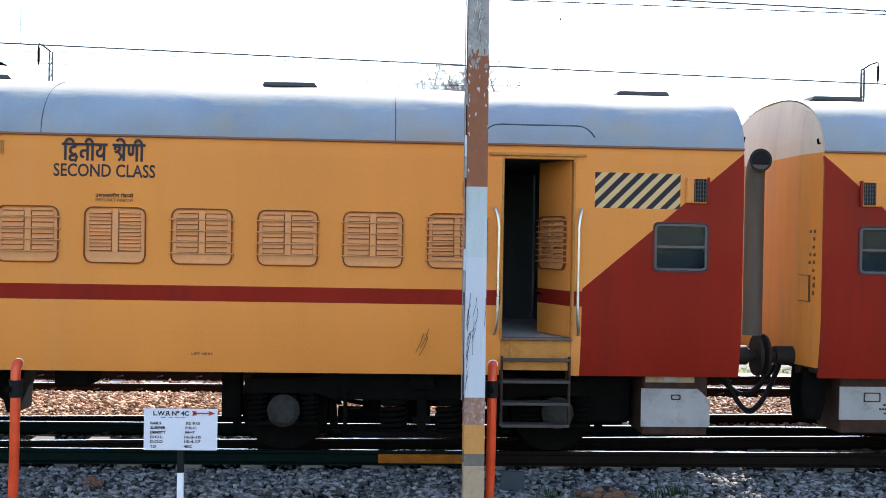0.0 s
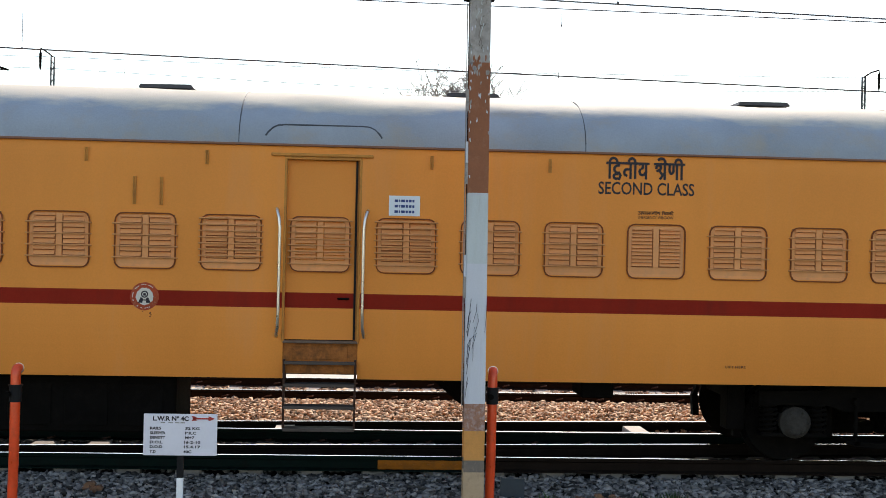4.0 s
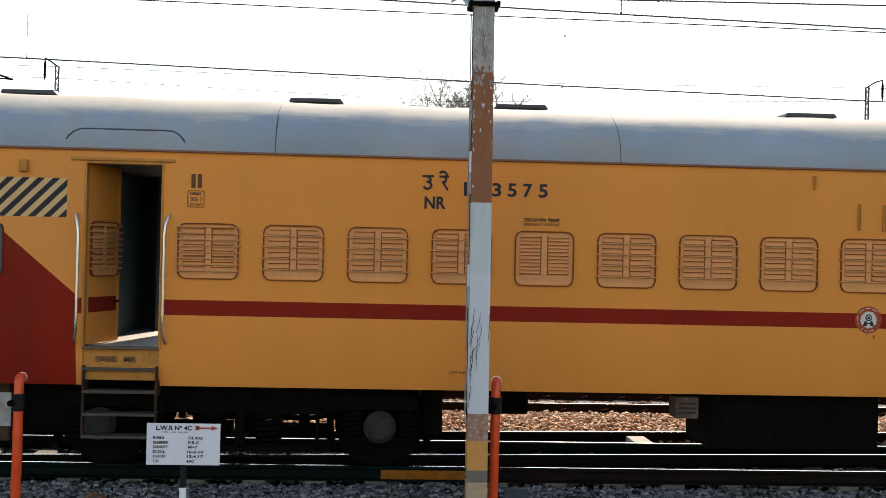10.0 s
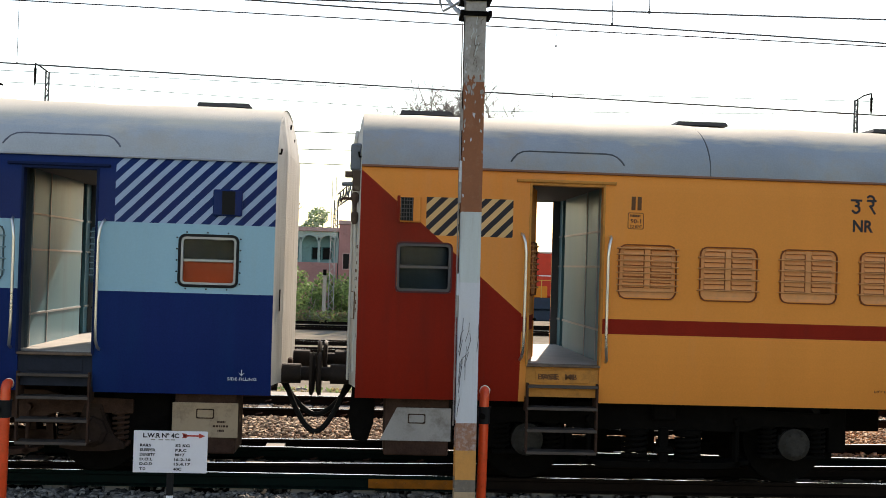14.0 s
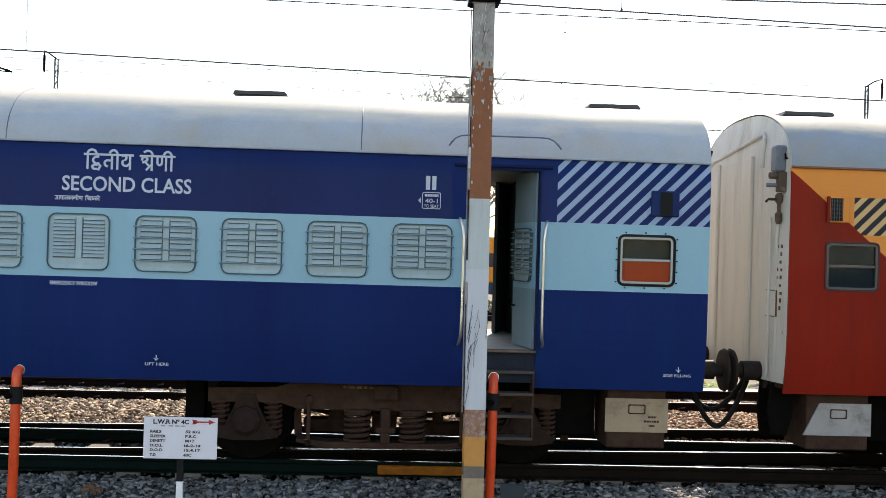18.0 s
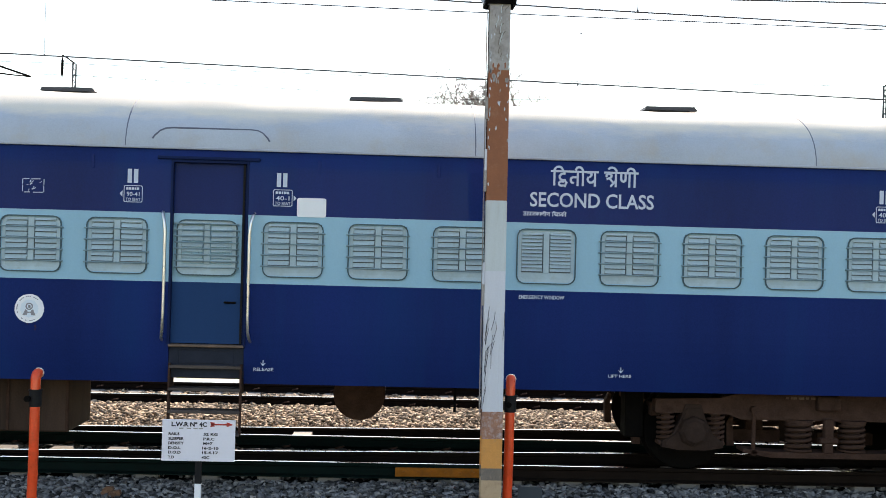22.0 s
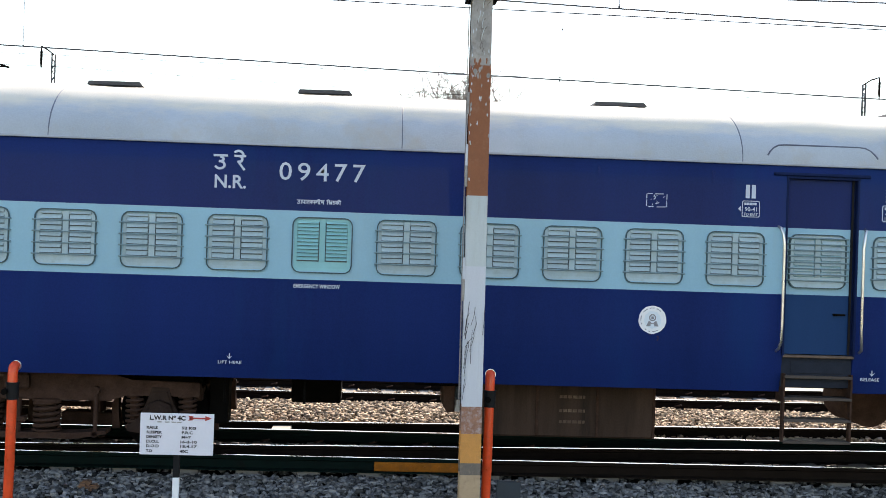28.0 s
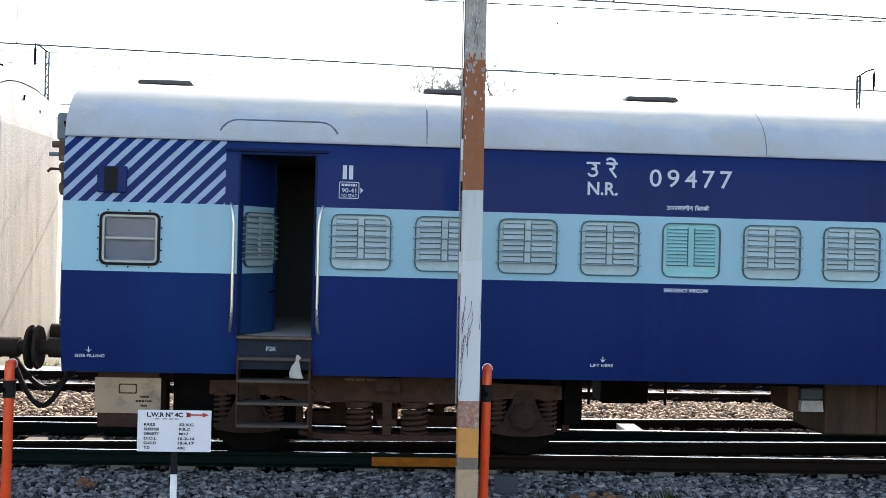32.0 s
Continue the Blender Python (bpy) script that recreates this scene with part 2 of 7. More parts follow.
# ---- mesh builder ----
class Shape:
    """Gathers quads, boxes, rods and sweeps, and turns them into one mesh."""

    lift = 0

    def __init__(self):
        self.v, self.f, self.m = [], [], []

    def add(self, verts, faces, k=0):
        n = len(self.v)
        self.v.extend(verts)
        self.f.extend([tuple(i + n for i in f) for f in faces])
        self.m.extend([k] * len(faces))
        return self

    def quad(self, a, b, c, d, k=0):
        return self.add([a, b, c, d], [(0, 1, 2, 3)], k)

    def box(self, x0, x1, y0, y1, z0, z1, c=0.0, k=0):
        if c <= 0:
            v = [(x, y, z) for x in (x0, x1) for y in (y0, y1) for z in (z0, z1)]
            return self.add(v, [(0, 1, 3, 2), (4, 6, 7, 5), (0, 4, 5, 1), (2, 3, 7, 6), (0, 2, 6, 4), (1, 5, 7, 3)], k)
        c = min(c, abs(x1 - x0) / 2.2, abs(y1 - y0) / 2.2, abs(z1 - z0) / 2.2)
        bm = bmesh.new()
        bmesh.ops.create_cube(bm, size=1)
        for w in bm.verts:
            w.co = ((x0 + x1) / 2 + w.co.x * (x1 - x0), (y0 + y1) / 2 + w.co.y * (y1 - y0), (z0 + z1) / 2 + w.co.z * (z1 - z0))
        bmesh.ops.bevel(bm, geom=bm.edges[:], offset=c, segments=1, affect="EDGES")
        self.add([tuple(w.co) for w in bm.verts], [tuple(w.index for w in f.verts) for f in bm.faces], k)
        bm.free()
        return self

    def rod(self, a, b, r, n=10, r2=None, k=0):
        a, b = Vector(a), Vector(b)
        d = (b - a).normalized()
        u = d.orthogonal().normalized()
        w = d.cross(u)
        r2 = r if r2 is None else r2
        ring = [(math.cos(2 * math.pi * i / n), math.sin(2 * math.pi * i / n)) for i in range(n)]
        v = [tuple(a + (u * p + w * q) * r) for p, q in ring] + [tuple(b + (u * p + w * q) * r2) for p, q in ring]
        f = [(i, (i + 1) % n, n + (i + 1) % n, n + i) for i in range(n)]
        return self.add(v, f + [tuple(range(n - 1, -1, -1)), tuple(range(n, 2 * n))], k)

    def tube(self, pts, r, n=8, k=0):
        pts = [Vector(p) for p in pts]
        pts = [p for i, p in enumerate(pts) if i == 0 or (p - pts[i - 1]).length > 1e-5]
        v, f = [], []
        u = None
        for i, p in enumerate(pts):
            d = (pts[min(i + 1, len(pts) - 1)] - pts[max(i - 1, 0)]).normalized()
            u = d.orthogonal().normalized() if u is None else (u - d * u.dot(d)).normalized()
            w = d.cross(u)
            v += [tuple(p + (u * math.cos(2 * math.pi * j / n) + w * math.sin(2 * math.pi * j / n)) * r) for j in range(n)]
        for i in range(len(pts) - 1):
            f += [(i * n + j, i * n + (j + 1) % n, (i + 1) * n + (j + 1) % n, (i + 1) * n + j) for j in range(n)]
        f += [tuple(range(n - 1, -1, -1)), tuple(range((len(pts) - 1) * n, len(pts) * n))]
        return self.add(v, f, k)

    def lathe(self, centre, axis, prof, n=24, k=0):
        """prof: (along the axis, radius) pairs."""
        c, d = Vector(centre), Vector(axis).normalized()
        u = d.orthogonal().normalized()
        w = d.cross(u)
        v = [tuple(c + d * h + (u * math.cos(2 * math.pi * j / n) + w * math.sin(2 * math.pi * j / n)) * r) for h, r in prof for j in range(n)]
        f = [(i * n + j, i * n + (j + 1) % n, (i + 1) * n + (j + 1) % n, (i + 1) * n + j) for i in range(len(prof) - 1) for j in range(n)]
        return self.add(v, f + [tuple(range(n - 1, -1, -1)), tuple(range((len(prof) - 1) * n, len(prof) * n))], k)

    def prism(self, outline, y0, y1, k=0):
        """An outline of (x, z) pairs, thick from y0 to y1."""
        n = len(outline)
        v = [(x, y0, z) for x, z in outline] + [(x, y1, z) for x, z in outline]
        f = [(i, (i + 1) % n, n + (i + 1) % n, n + i) for i in range(n)]
        return self.add(v, f + [tuple(range(n - 1, -1, -1)), tuple(range(n, 2 * n))], k)

    def ribbon(self, pts, w, y, depth=0.003, k=0):
        """A painted stroke of width w in the x-z plane."""
        for (x0, z0), (x1, z1) in zip(pts, pts[1:]):
            L = math.hypot(x1 - x0, z1 - z0) or 1e-6
            dx, dz = (x1 - x0) / L * w / 2, (z1 - z0) / L * w / 2
            o = [(x0 - dx - dz, z0 - dz + dx), (x0 - dx + dz, z0 - dz - dx), (x1 + dx + dz, z1 + dz - dx), (x1 + dx - dz, z1 + dz + dx)]
            Shape.lift = (Shape.lift + 1) % 12
            self.prism(o, y - 0.00025 * Shape.lift, y + depth, k)
        return self

    def mesh(self, name, smooth=False):
        me = bpy.data.meshes.new(name)
        me.from_pydata(self.v, [], self.f)
        me.polygons.foreach_set("material_index", self.m)
        bm = bmesh.new()
        bm.from_mesh(me)
        bmesh.ops.recalc_face_normals(bm, faces=bm.faces)
        bm.to_mesh(me)
        bm.free()
        if smooth:
            me.polygons.foreach_set("use_smooth", [True] * len(me.polygons))
            me.set_sharp_from_angle(angle=radians(40))
        return me


def part(name, shape, mats, parent=None, label="", smooth=False, at=None):
    """One mesh object under a thing or a part."""
    me = shape.mesh(name, smooth) if isinstance(shape, Shape) else shape
    if not me.materials:
        for mm in mats if isinstance(mats, (list, tuple)) else (mats,):
            me.materials.append(mm)
    ob = new(name, me)
    ob.parent = parent
    if at is not None:
        ob.location = at
    return tagged(ob, label)


def thing(name, label, category, group="", at=(0, 0, 0), kind=""):
    ob = new(name)
    ob.empty_display_size = 0.3
    ob.location = at
    return tagged(ob, label, category, group, kind)


def lettering(words, x0, x1, z0, z1, y, depth=0.003, weight=0.0, slim=False):
    """Words in the built-in font, fitted into a rectangle of the x-z plane."""
    cu = bpy.data.curves.new("lettering", "FONT")
    cu.body, cu.offset, cu.extrude, cu.resolution_u = words, weight, 0.02, 3
    tmp = new("lettering", cu)
    me = bpy.data.meshes.new_from_object(tmp)
    bpy.data.objects.remove(tmp)
    co = np.array([v.co[:] for v in me.vertices])
    lo, hi = co.min(0), co.max(0)
    sx, sz = (x1 - x0) / (hi[0] - lo[0]), (z1 - z0) / (hi[1] - lo[1])
    s = Shape()
    s.add([(x0 + (a - lo[0]) * sx, y + (0 if c > 0 else depth), z0 + (b - lo[1]) * sz) for a, b, c in co.tolist()], [tuple(p.vertices) for p in me.polygons])
    bpy.data.meshes.remove(me)
    return s


def arc(cx, cz, rx, rz, a0, a1, n=8):
    return [(cx + rx * math.cos(radians(a0 + (a1 - a0) * i / n)), cz + rz * math.sin(radians(a0 + (a1 - a0) * i / n))) for i in range(n + 1)]


def rounded(x0, x1, z0, z1, r, n=4):
    return arc(x1 - r, z1 - r, r, r, 0, 90, n) + arc(x0 + r, z1 - r, r, r, 90, 180, n) + arc(x0 + r, z0 + r, r, r, 180, 270, n) + arc(x1 - r, z0 + r, r, r, 270, 360, n)


def rim(s, x0, x1, z0, z1, r, w, y0, y1, n=4, k=0, square=False):
    """A frame between a rounded rectangle and one w inside it (or a square hole's outline outside it)."""
    a, b = rounded(x0, x1, z0, z1, r, n), rounded(x0 + w, x1 - w, z0 + w, z1 - w, max(r - w, 0.01), n)
    m = len(a)
    v = [(x, y, z) for y in (y0, y1) for ring in (a, b) for x, z in ring]
    f = []
    for i in range(m):
        j = (i + 1) % m
        f += [(i, j, m + j, m + i), (2 * m + i, 3 * m + i, 3 * m + j, 2 * m + j), (i, 2 * m + i, 2 * m + j, j), (m + i, m + j, 3 * m + j, 3 * m + i)]
    return s.add(v, f, k)
M.update(
    bedbrown=material("brown_ballast_bed", (0.07, 0.045, 0.032), 0.95, gloss=0.05, vary=0.35, scale=9, fine=45, bump=0.9),
    clod=material("brown_earth_clod", (0.16, 0.085, 0.05), 0.95, vary=0.3, per=0.3),
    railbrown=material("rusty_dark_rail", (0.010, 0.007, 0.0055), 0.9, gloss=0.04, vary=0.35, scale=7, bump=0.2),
    paleconcrete=material("sunlit_pale_concrete", (0.42, 0.38, 0.33), 0.9, gloss=0.08, vary=0.18, scale=5, bump=0.3, dirt=(0.28, 0.23, 0.18), dirt_amount=0.35),
    m_tan=material("chipped_tan_mast_paint", (0.42, 0.30, 0.19), 0.65, vary=0.15, scale=9, bump=0.2, dirt=(0.22, 0.13, 0.08), dirt_amount=0.35),
    m_grey=material("chipped_grey_mast_paint", (0.15, 0.125, 0.105), 0.65, vary=0.2, scale=9, bump=0.2, dirt=(0.36, 0.27, 0.2), dirt_amount=0.3),
    m_orange=material("faded_orange_mast_paint", (0.58, 0.26, 0.07), 0.6, vary=0.12, scale=9, bump=0.2, dirt=(0.34, 0.2, 0.1), dirt_amount=0.25),
    m_rust=material("flaking_rust_mast_paint", (0.30, 0.15, 0.10), 0.75, vary=0.25, scale=12, bump=0.4, dirt=(0.48, 0.42, 0.42), dirt_amount=0.5),
    m_white=material("weathered_white_mast_paint", (0.56, 0.57, 0.62), 0.6, vary=0.10, scale=4, bump=0.15, dirt=(0.38, 0.36, 0.36), dirt_amount=0.3, streak=True),
    m_white2=material("weathered_grey_white_mast_paint", (0.50, 0.54, 0.55), 0.6, vary=0.12, scale=4, bump=0.15, dirt=(0.36, 0.33, 0.30), dirt_amount=0.35, streak=True),
    m_brown=material("chipped_brown_mast_paint", (0.26, 0.095, 0.045), 0.6, vary=0.15, scale=6, bump=0.2, dirt=(0.33, 0.16, 0.10), dirt_amount=0.25),
    m_top=material("worn_grey_mast_paint", (0.34, 0.31, 0.29), 0.6, vary=0.25, scale=9, bump=0.2, dirt=(0.18, 0.15, 0.13), dirt_amount=0.45),
    boardwhite=material("white_board_enamel", (0.72, 0.70, 0.76), 0.45, vary=0.05, scale=4, dirt=(0.58, 0.55, 0.58), dirt_amount=0.2),
    slate=material("dark_blue_grey_plate", (0.035, 0.045, 0.055), 0.6, vary=0.2),
    wire=material("weathered_dark_wire", (0.05, 0.05, 0.055), 0.7),
    # bark and the two brighter greens are paled for distance haze
    bark=material("grey_brown_bark", (0.36, 0.33, 0.31), 0.9, vary=0.3, scale=4),
    bark_dark=material("grey_bark", (0.22, 0.20, 0.185), 0.9, gloss=0.05, vary=0.3, scale=4),
    leaf_a=material("dark_green_leaf", (0.045, 0.085, 0.03), 0.6, vary=0.3, per=0.5),
    leaf_b=material("mid_green_leaf", (0.16, 0.25, 0.10), 0.6, vary=0.3, per=0.5),
    leaf_c=material("bright_green_leaf", (0.28, 0.40, 0.15), 0.65, vary=0.3, per=0.5),
    # leaf colour with the haze of distance painted in
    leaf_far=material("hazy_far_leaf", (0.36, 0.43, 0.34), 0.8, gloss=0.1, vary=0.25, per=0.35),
    drygrass=material("dry_straw_grass", (0.34, 0.28, 0.14), 0.8, vary=0.3, per=0.4),
    teal=material("faded_teal_plaster", (0.22, 0.42, 0.44), 0.85, vary=0.12, scale=1.5, dirt=(0.12, 0.22, 0.23), dirt_amount=0.3),
    tealpale=material("pale_teal_plaster", (0.36, 0.50, 0.50), 0.85, vary=0.12, scale=1.5),
    tealdark=material("dark_teal_wood", (0.04, 0.13, 0.14), 0.7, vary=0.15),
    pinkplaster=material("faded_pink_plaster", (0.48, 0.34, 0.33), 0.9, vary=0.15, scale=1.0, dirt=(0.22, 0.15, 0.14), dirt_amount=0.35),
    # brick colour lightened for haze in front of it
    redbrick=material("dull_red_brickwork", (0.40, 0.215, 0.21), 0.9, vary=0.15, scale=1.2, fine=14, bump=0.3, dirt=(0.20, 0.11, 0.10), dirt_amount=0.3),
    p_yellow=material("column_yellow", (0.52, 0.30, 0.06), 0.7, vary=0.15),
    p_blue=material("column_dark_blue", (0.03, 0.10, 0.20), 0.6, vary=0.15),
    p_teal=material("column_teal", (0.10, 0.34, 0.44), 0.6, vary=0.15),
    p_pale=material("column_pale_grey_green", (0.46, 0.50, 0.46), 0.7, vary=0.12),
    loco_dark=material("dark_blue_locomotive_frame", (0.025, 0.04, 0.065), 0.6, vary=0.2),
    loco_red=material("signal_red_locomotive_paint", (0.62, 0.045, 0.02), 0.45, vary=0.1),
    loco_orange=material("orange_locomotive_paint", (0.75, 0.24, 0.02), 0.45, vary=0.1),
    loco_yellow=material("yellow_handrail_paint", (0.75, 0.42, 0.10), 0.5),
    loco_roof=material("pale_locomotive_roof", (0.62, 0.58, 0.54), 0.6, vary=0.15),
    loco_glass=material("dark_cab_glass", (0.03, 0.035, 0.04), 0.15, vary=0.1),
    # tower stone, haze painted into its pale grey
    haze_grey=material("haze_pale_grey_stone", (0.52, 0.53, 0.56), 0.9, vary=0.1),
)


def let_light_through(m, share):
    """Thin leaves pass some of the light that falls on their backs."""
    nt = m.node_tree
    b = nt.nodes["Principled BSDF"]
    t, mx = nt.nodes.new("ShaderNodeBsdfTranslucent"), nt.nodes.new("ShaderNodeMixShader")
    nt.links.new(b.inputs["Base Color"].links[0].from_socket, t.inputs["Color"])
    mx.inputs[0].default_value = share
    nt.links.new(b.outputs[0], mx.inputs[1])
    nt.links.new(t.outputs[0], mx.inputs[2])
    nt.links.new(mx.outputs[0], nt.nodes["Material Output"].inputs["Surface"])


for k in ("leaf_a", "leaf_b", "leaf_c", "leaf_far", "drygrass"):
    let_light_through(M[k], 0.5)


# ---- coaches ----
HALF = 10.668
Z_LOW, Z_CANT, Z_CROWN = 0.90, 3.265, 3.945
DOORS = ((-8.93, -8.17), (0.48, 1.235), (8.165, 8.90))
LEFT_WINDOWS = [-8.01 + 0.85 * i for i in range(10)]
RIGHT_WINDOWS = [1.40 + 0.857 * i for i in range(8)]
WIN_W, WIN_Z0, WIN_Z1 = 0.61, 1.985, 2.55
VENTS = (-9.95, -6.74, -4.39, -0.99, 2.48, 5.88, 9.94)


def inset(z):
    """How far the side leans inwards at a height."""
    if z < 1.60:
        return 0.085 * ((1.60 - z) / 0.70) ** 2
    return 0.03 * ((z - 3.05) / 0.215) ** 2 if z > 3.05 else 0.0


def roof_line(n=28):
    out = []
    for i in range(n + 1):
        a = math.pi * i / n
        c, s = math.cos(a), math.sin(a)
        out.append((-(SIDE - 0.03) * math.copysign(abs(c) ** 0.86, c), Z_CANT + (Z_CROWN - Z_CANT) * abs(s) ** 0.95))
    return out


def roof_y(z):
    a = math.asin(min(1, max(0, (z - Z_CANT) / (Z_CROWN - Z_CANT))) ** (1 / 0.95))
    return -(SIDE - 0.03) * math.cos(a) ** 0.86


def paint_yellow(x, z, sgn):
    """Colour index by place: ochre, maroon, dark bar, sand bar."""
    a = abs(x)
    if a > 8.995:
        if z < 1.80 + (a - 8.995) * (3.225 - 1.80) / (HALF - 8.995):
            return 1
        lo, hi = (2.635, 3.0) if x > 0 else (2.575, 2.965)
        if 9.11 < a < 10.0 and lo < z < hi:
            return 2 if ((x - z) / 0.149) % 1 < 0.5 else 3
        return 0
    return 1 if 1.62 < z < 1.775 else 0


def paint_blue(x, z, sgn):
    """Colour index by place: navy, aqua, pale bar."""
    if 1.918 < z < 2.61:
        return 1
    if z > 2.61 and abs(x) > 9.065:
        return 2 if ((x - z) / 0.168 + (0.675 if x < 0 else -0.075)) % 1 < 0.45 else 0
    return 0


def side_wall(scheme, near=True):
    """One side with its door and window holes, split along the paint's edges."""
    holes = [(a, b, 0.0, 3.15) for a, b in DOORS] + [(s + 9.735 * 0 + s0, s + s1, 1.995, 2.49) for s, s0, s1 in ((0, 9.735, 10.295), (0, -10.285, -9.73))]
    if near:
        holes += [(x + 0.02, x + WIN_W - 0.02, WIN_Z0 + 0.02, WIN_Z1 - 0.02) for x in LEFT_WINDOWS + RIGHT_WINDOWS]
    xs = sorted({-HALF, HALF, -8.995, 8.995, -9.075, 9.075, -9.11, 9.11, -10.0, 10.0} | {v for h in holes for v in h[:2]})
    zs = sorted({Z_LOW, 0.94, 0.99, 1.05, 1.13, 1.22, 1.32, 1.42, 1.52, 1.62, 1.775, 1.918, 2.005, 2.25, 2.53, 2.61, 3.0, 3.05, 3.10, 3.15, 3.2, Z_CANT, 1.995, 2.49, 2.635, 2.575, 2.965})
    bm = bmesh.new()
    grid = {}

    def vert(x, z):
        key = (round(x, 4), round(z, 4))
        if key not in grid:
            grid[key] = bm.verts.new((x, 0, z))
        return grid[key]

    for x0, x1 in zip(xs, xs[1:]):
        for z0, z1 in zip(zs, zs[1:]):
            cx, cz = (x0 + x1) / 2, (z0 + z1) / 2
            if any(a < cx < b and c < cz < d for a, b, c, d in holes):
                continue
            bm.faces.new((vert(x0, z0), vert(x1, z0), vert(x1, z1), vert(x0, z1)))
    paint = paint_yellow if scheme == "yellow" else paint_blue

    def cut(px, pz, nx, nz, test):
        fs = [f for f in bm.faces if test(f.calc_center_median())]
        geom = fs + list({e for f in fs for e in f.edges}) + list({v for f in fs for v in f.verts})
        bmesh.ops.bisect_plane(bm, geom=geom, dist=1e-5, plane_co=(px, 0, pz), plane_no=(nx, 0, nz))

    for sg in (-1, 1):
        if scheme == "yellow":
            dx, dz = HALF - 8.995, 3.225 - 1.80
            cut(sg * 8.995, 1.80, -sg * dz, dx, lambda c: c.x * sg > 9.0)
            step, lim = 0.149, lambda c: 9.11 < c.x * sg < 10.0 and 2.57 < c.z < 3.01
            offs = (0, 0.5)
        else:
            step, lim = 0.168, lambda c: c.x * sg > 9.07 and c.z > 2.61
            offs = (-0.675, -0.225) if sg < 0 else (0.075, 0.525)
        lo, hi = (9.07 - 3.3, HALF - 2.55) if sg > 0 else (-HALF - 3.3, -9.07 - 2.55)
        for i in range(math.floor(lo / step), math.ceil(hi / step) + 1):
            for o in offs:
                cut((i + o) * step, 0, 1, -1, lim)
    for f in bm.faces:
        c = f.calc_center_median()
        f.material_index = paint(c.x, c.z, 1)
    for v in bm.verts:
        y = SIDE - inset(v.co.z)
        v.co.y = -y if near else y
    bmesh.ops.recalc_face_normals(bm, faces=bm.faces)
    if (sum(f.normal.y for f in bm.faces) > 0) == near:
        bmesh.ops.reverse_faces(bm, faces=bm.faces)
    me = bpy.data.meshes.new("side_wall")
    bm.to_mesh(me)
    bm.free()
    return me


WIN_H = WIN_Z1 - WIN_Z0
BAR_Z = [WIN_H * k / 5 for k in (1, 2, 3, 4)]
EM_Z = [0.146 + 0.037 * k for k in range(11)]
DENSE_Z = [WIN_H * k / 9 + 0.02 for k in range(1, 9)]
SLAT_Z = [WIN_H * (k + q) / 5 for k in (1, 2, 3, 4) for q in (0.30, 0.76)]


def louvre_parts():
    """Meshes of one shuttered window, with its origin at the lower left corner."""
    w, h = WIN_W, WIN_H
    s = Shape()
    rim(s, 0, w, 0, h, 0.085, 0.012, -0.018, 0.012)
    frame_me = s.mesh("window_frame", True)
    s = Shape()
    s.prism(rounded(0.006, w - 0.006, 0.006, h - 0.006, 0.08), 0.020, 0.034)
    gap_me = s.mesh("shutter_back")
    s = Shape()
    rim(s, 0.006, w - 0.006, 0.006, h - 0.006, 0.08, 0.045, 0.004, 0.02)
    s.box(0.05, w - 0.05, 0.006, 0.02, 0.045, BAR_Z[0] + 0.004)
    back_me = (s.mesh("shutter_panel"), gap_me)
    s = Shape()
    half = (w - 0.10) / 2 - 0.038
    q = 0.006
    s.add([(0, 0.018, -0.020), (half, 0.018, -0.020), (half, 0.019, 0.022), (0, 0.019, 0.022), (q, -0.012, -0.019), (half - q, -0.012, -0.019), (half - q, -0.010, -0.013), (q, -0.010, -0.013)],
          [(0, 1, 5, 4), (4, 5, 6, 7), (7, 6, 2, 3), (0, 4, 7, 3), (1, 2, 6, 5), (0, 3, 2, 1)])
    slat_me = s.mesh("slat")
    s = Shape()
    s.box(w / 2 - 0.03, w / 2 + 0.03, 0.0, 0.014, BAR_Z[0], h - 0.02, 0.004)
    post_me = s.mesh("shutter_post")
    s = Shape()
    s.rod((-0.014, -0.03, 0), (w + 0.014, -0.03, 0), 0.0075, 8)
    s.rod((-0.012, -0.03, 0), (-0.012, 0.01, 0), 0.007, 5)
    s.rod((w + 0.012, -0.03, 0), (w + 0.012, 0.01, 0), 0.007, 5)
    bar_me = s.mesh("window_bar", True)
    return frame_me, back_me, slat_me, post_me, bar_me, half


def plain_copy(me):
    me = me.copy()
    me.materials.clear()
    return me


def fill_window(ob, meshes, scheme, dy=0.0, em=False, dense=False, teal=False):
    fr, bk, sl, po, ba, half = meshes
    if teal:
        sl, po, bk = plain_copy(sl), plain_copy(po), (plain_copy(bk[0]), bk[1])
    part("shutter_panel", bk[0], M["shutter_teal"] if teal else M["shutter_" + scheme], ob, at=(0, dy, 0))
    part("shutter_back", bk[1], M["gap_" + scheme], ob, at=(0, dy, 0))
    tone = M["shutter_teal"] if teal else M["shutter_" + scheme]
    part("shutter_post", po, tone, ob, at=(0, dy, 0))
    for x in (0.05, WIN_W - 0.05 - half):
        for z in EM_Z if em else SLAT_Z:
            sb = part("slat", sl, tone, ob, at=(x, dy, z))
            sb.scale = (1, 1, 0.78 if em else 1)
    if not em:
        for z in DENSE_Z if dense else BAR_Z:
            part("window_bar", ba, M["bar_" + scheme], ob, at=(0, 0, z))


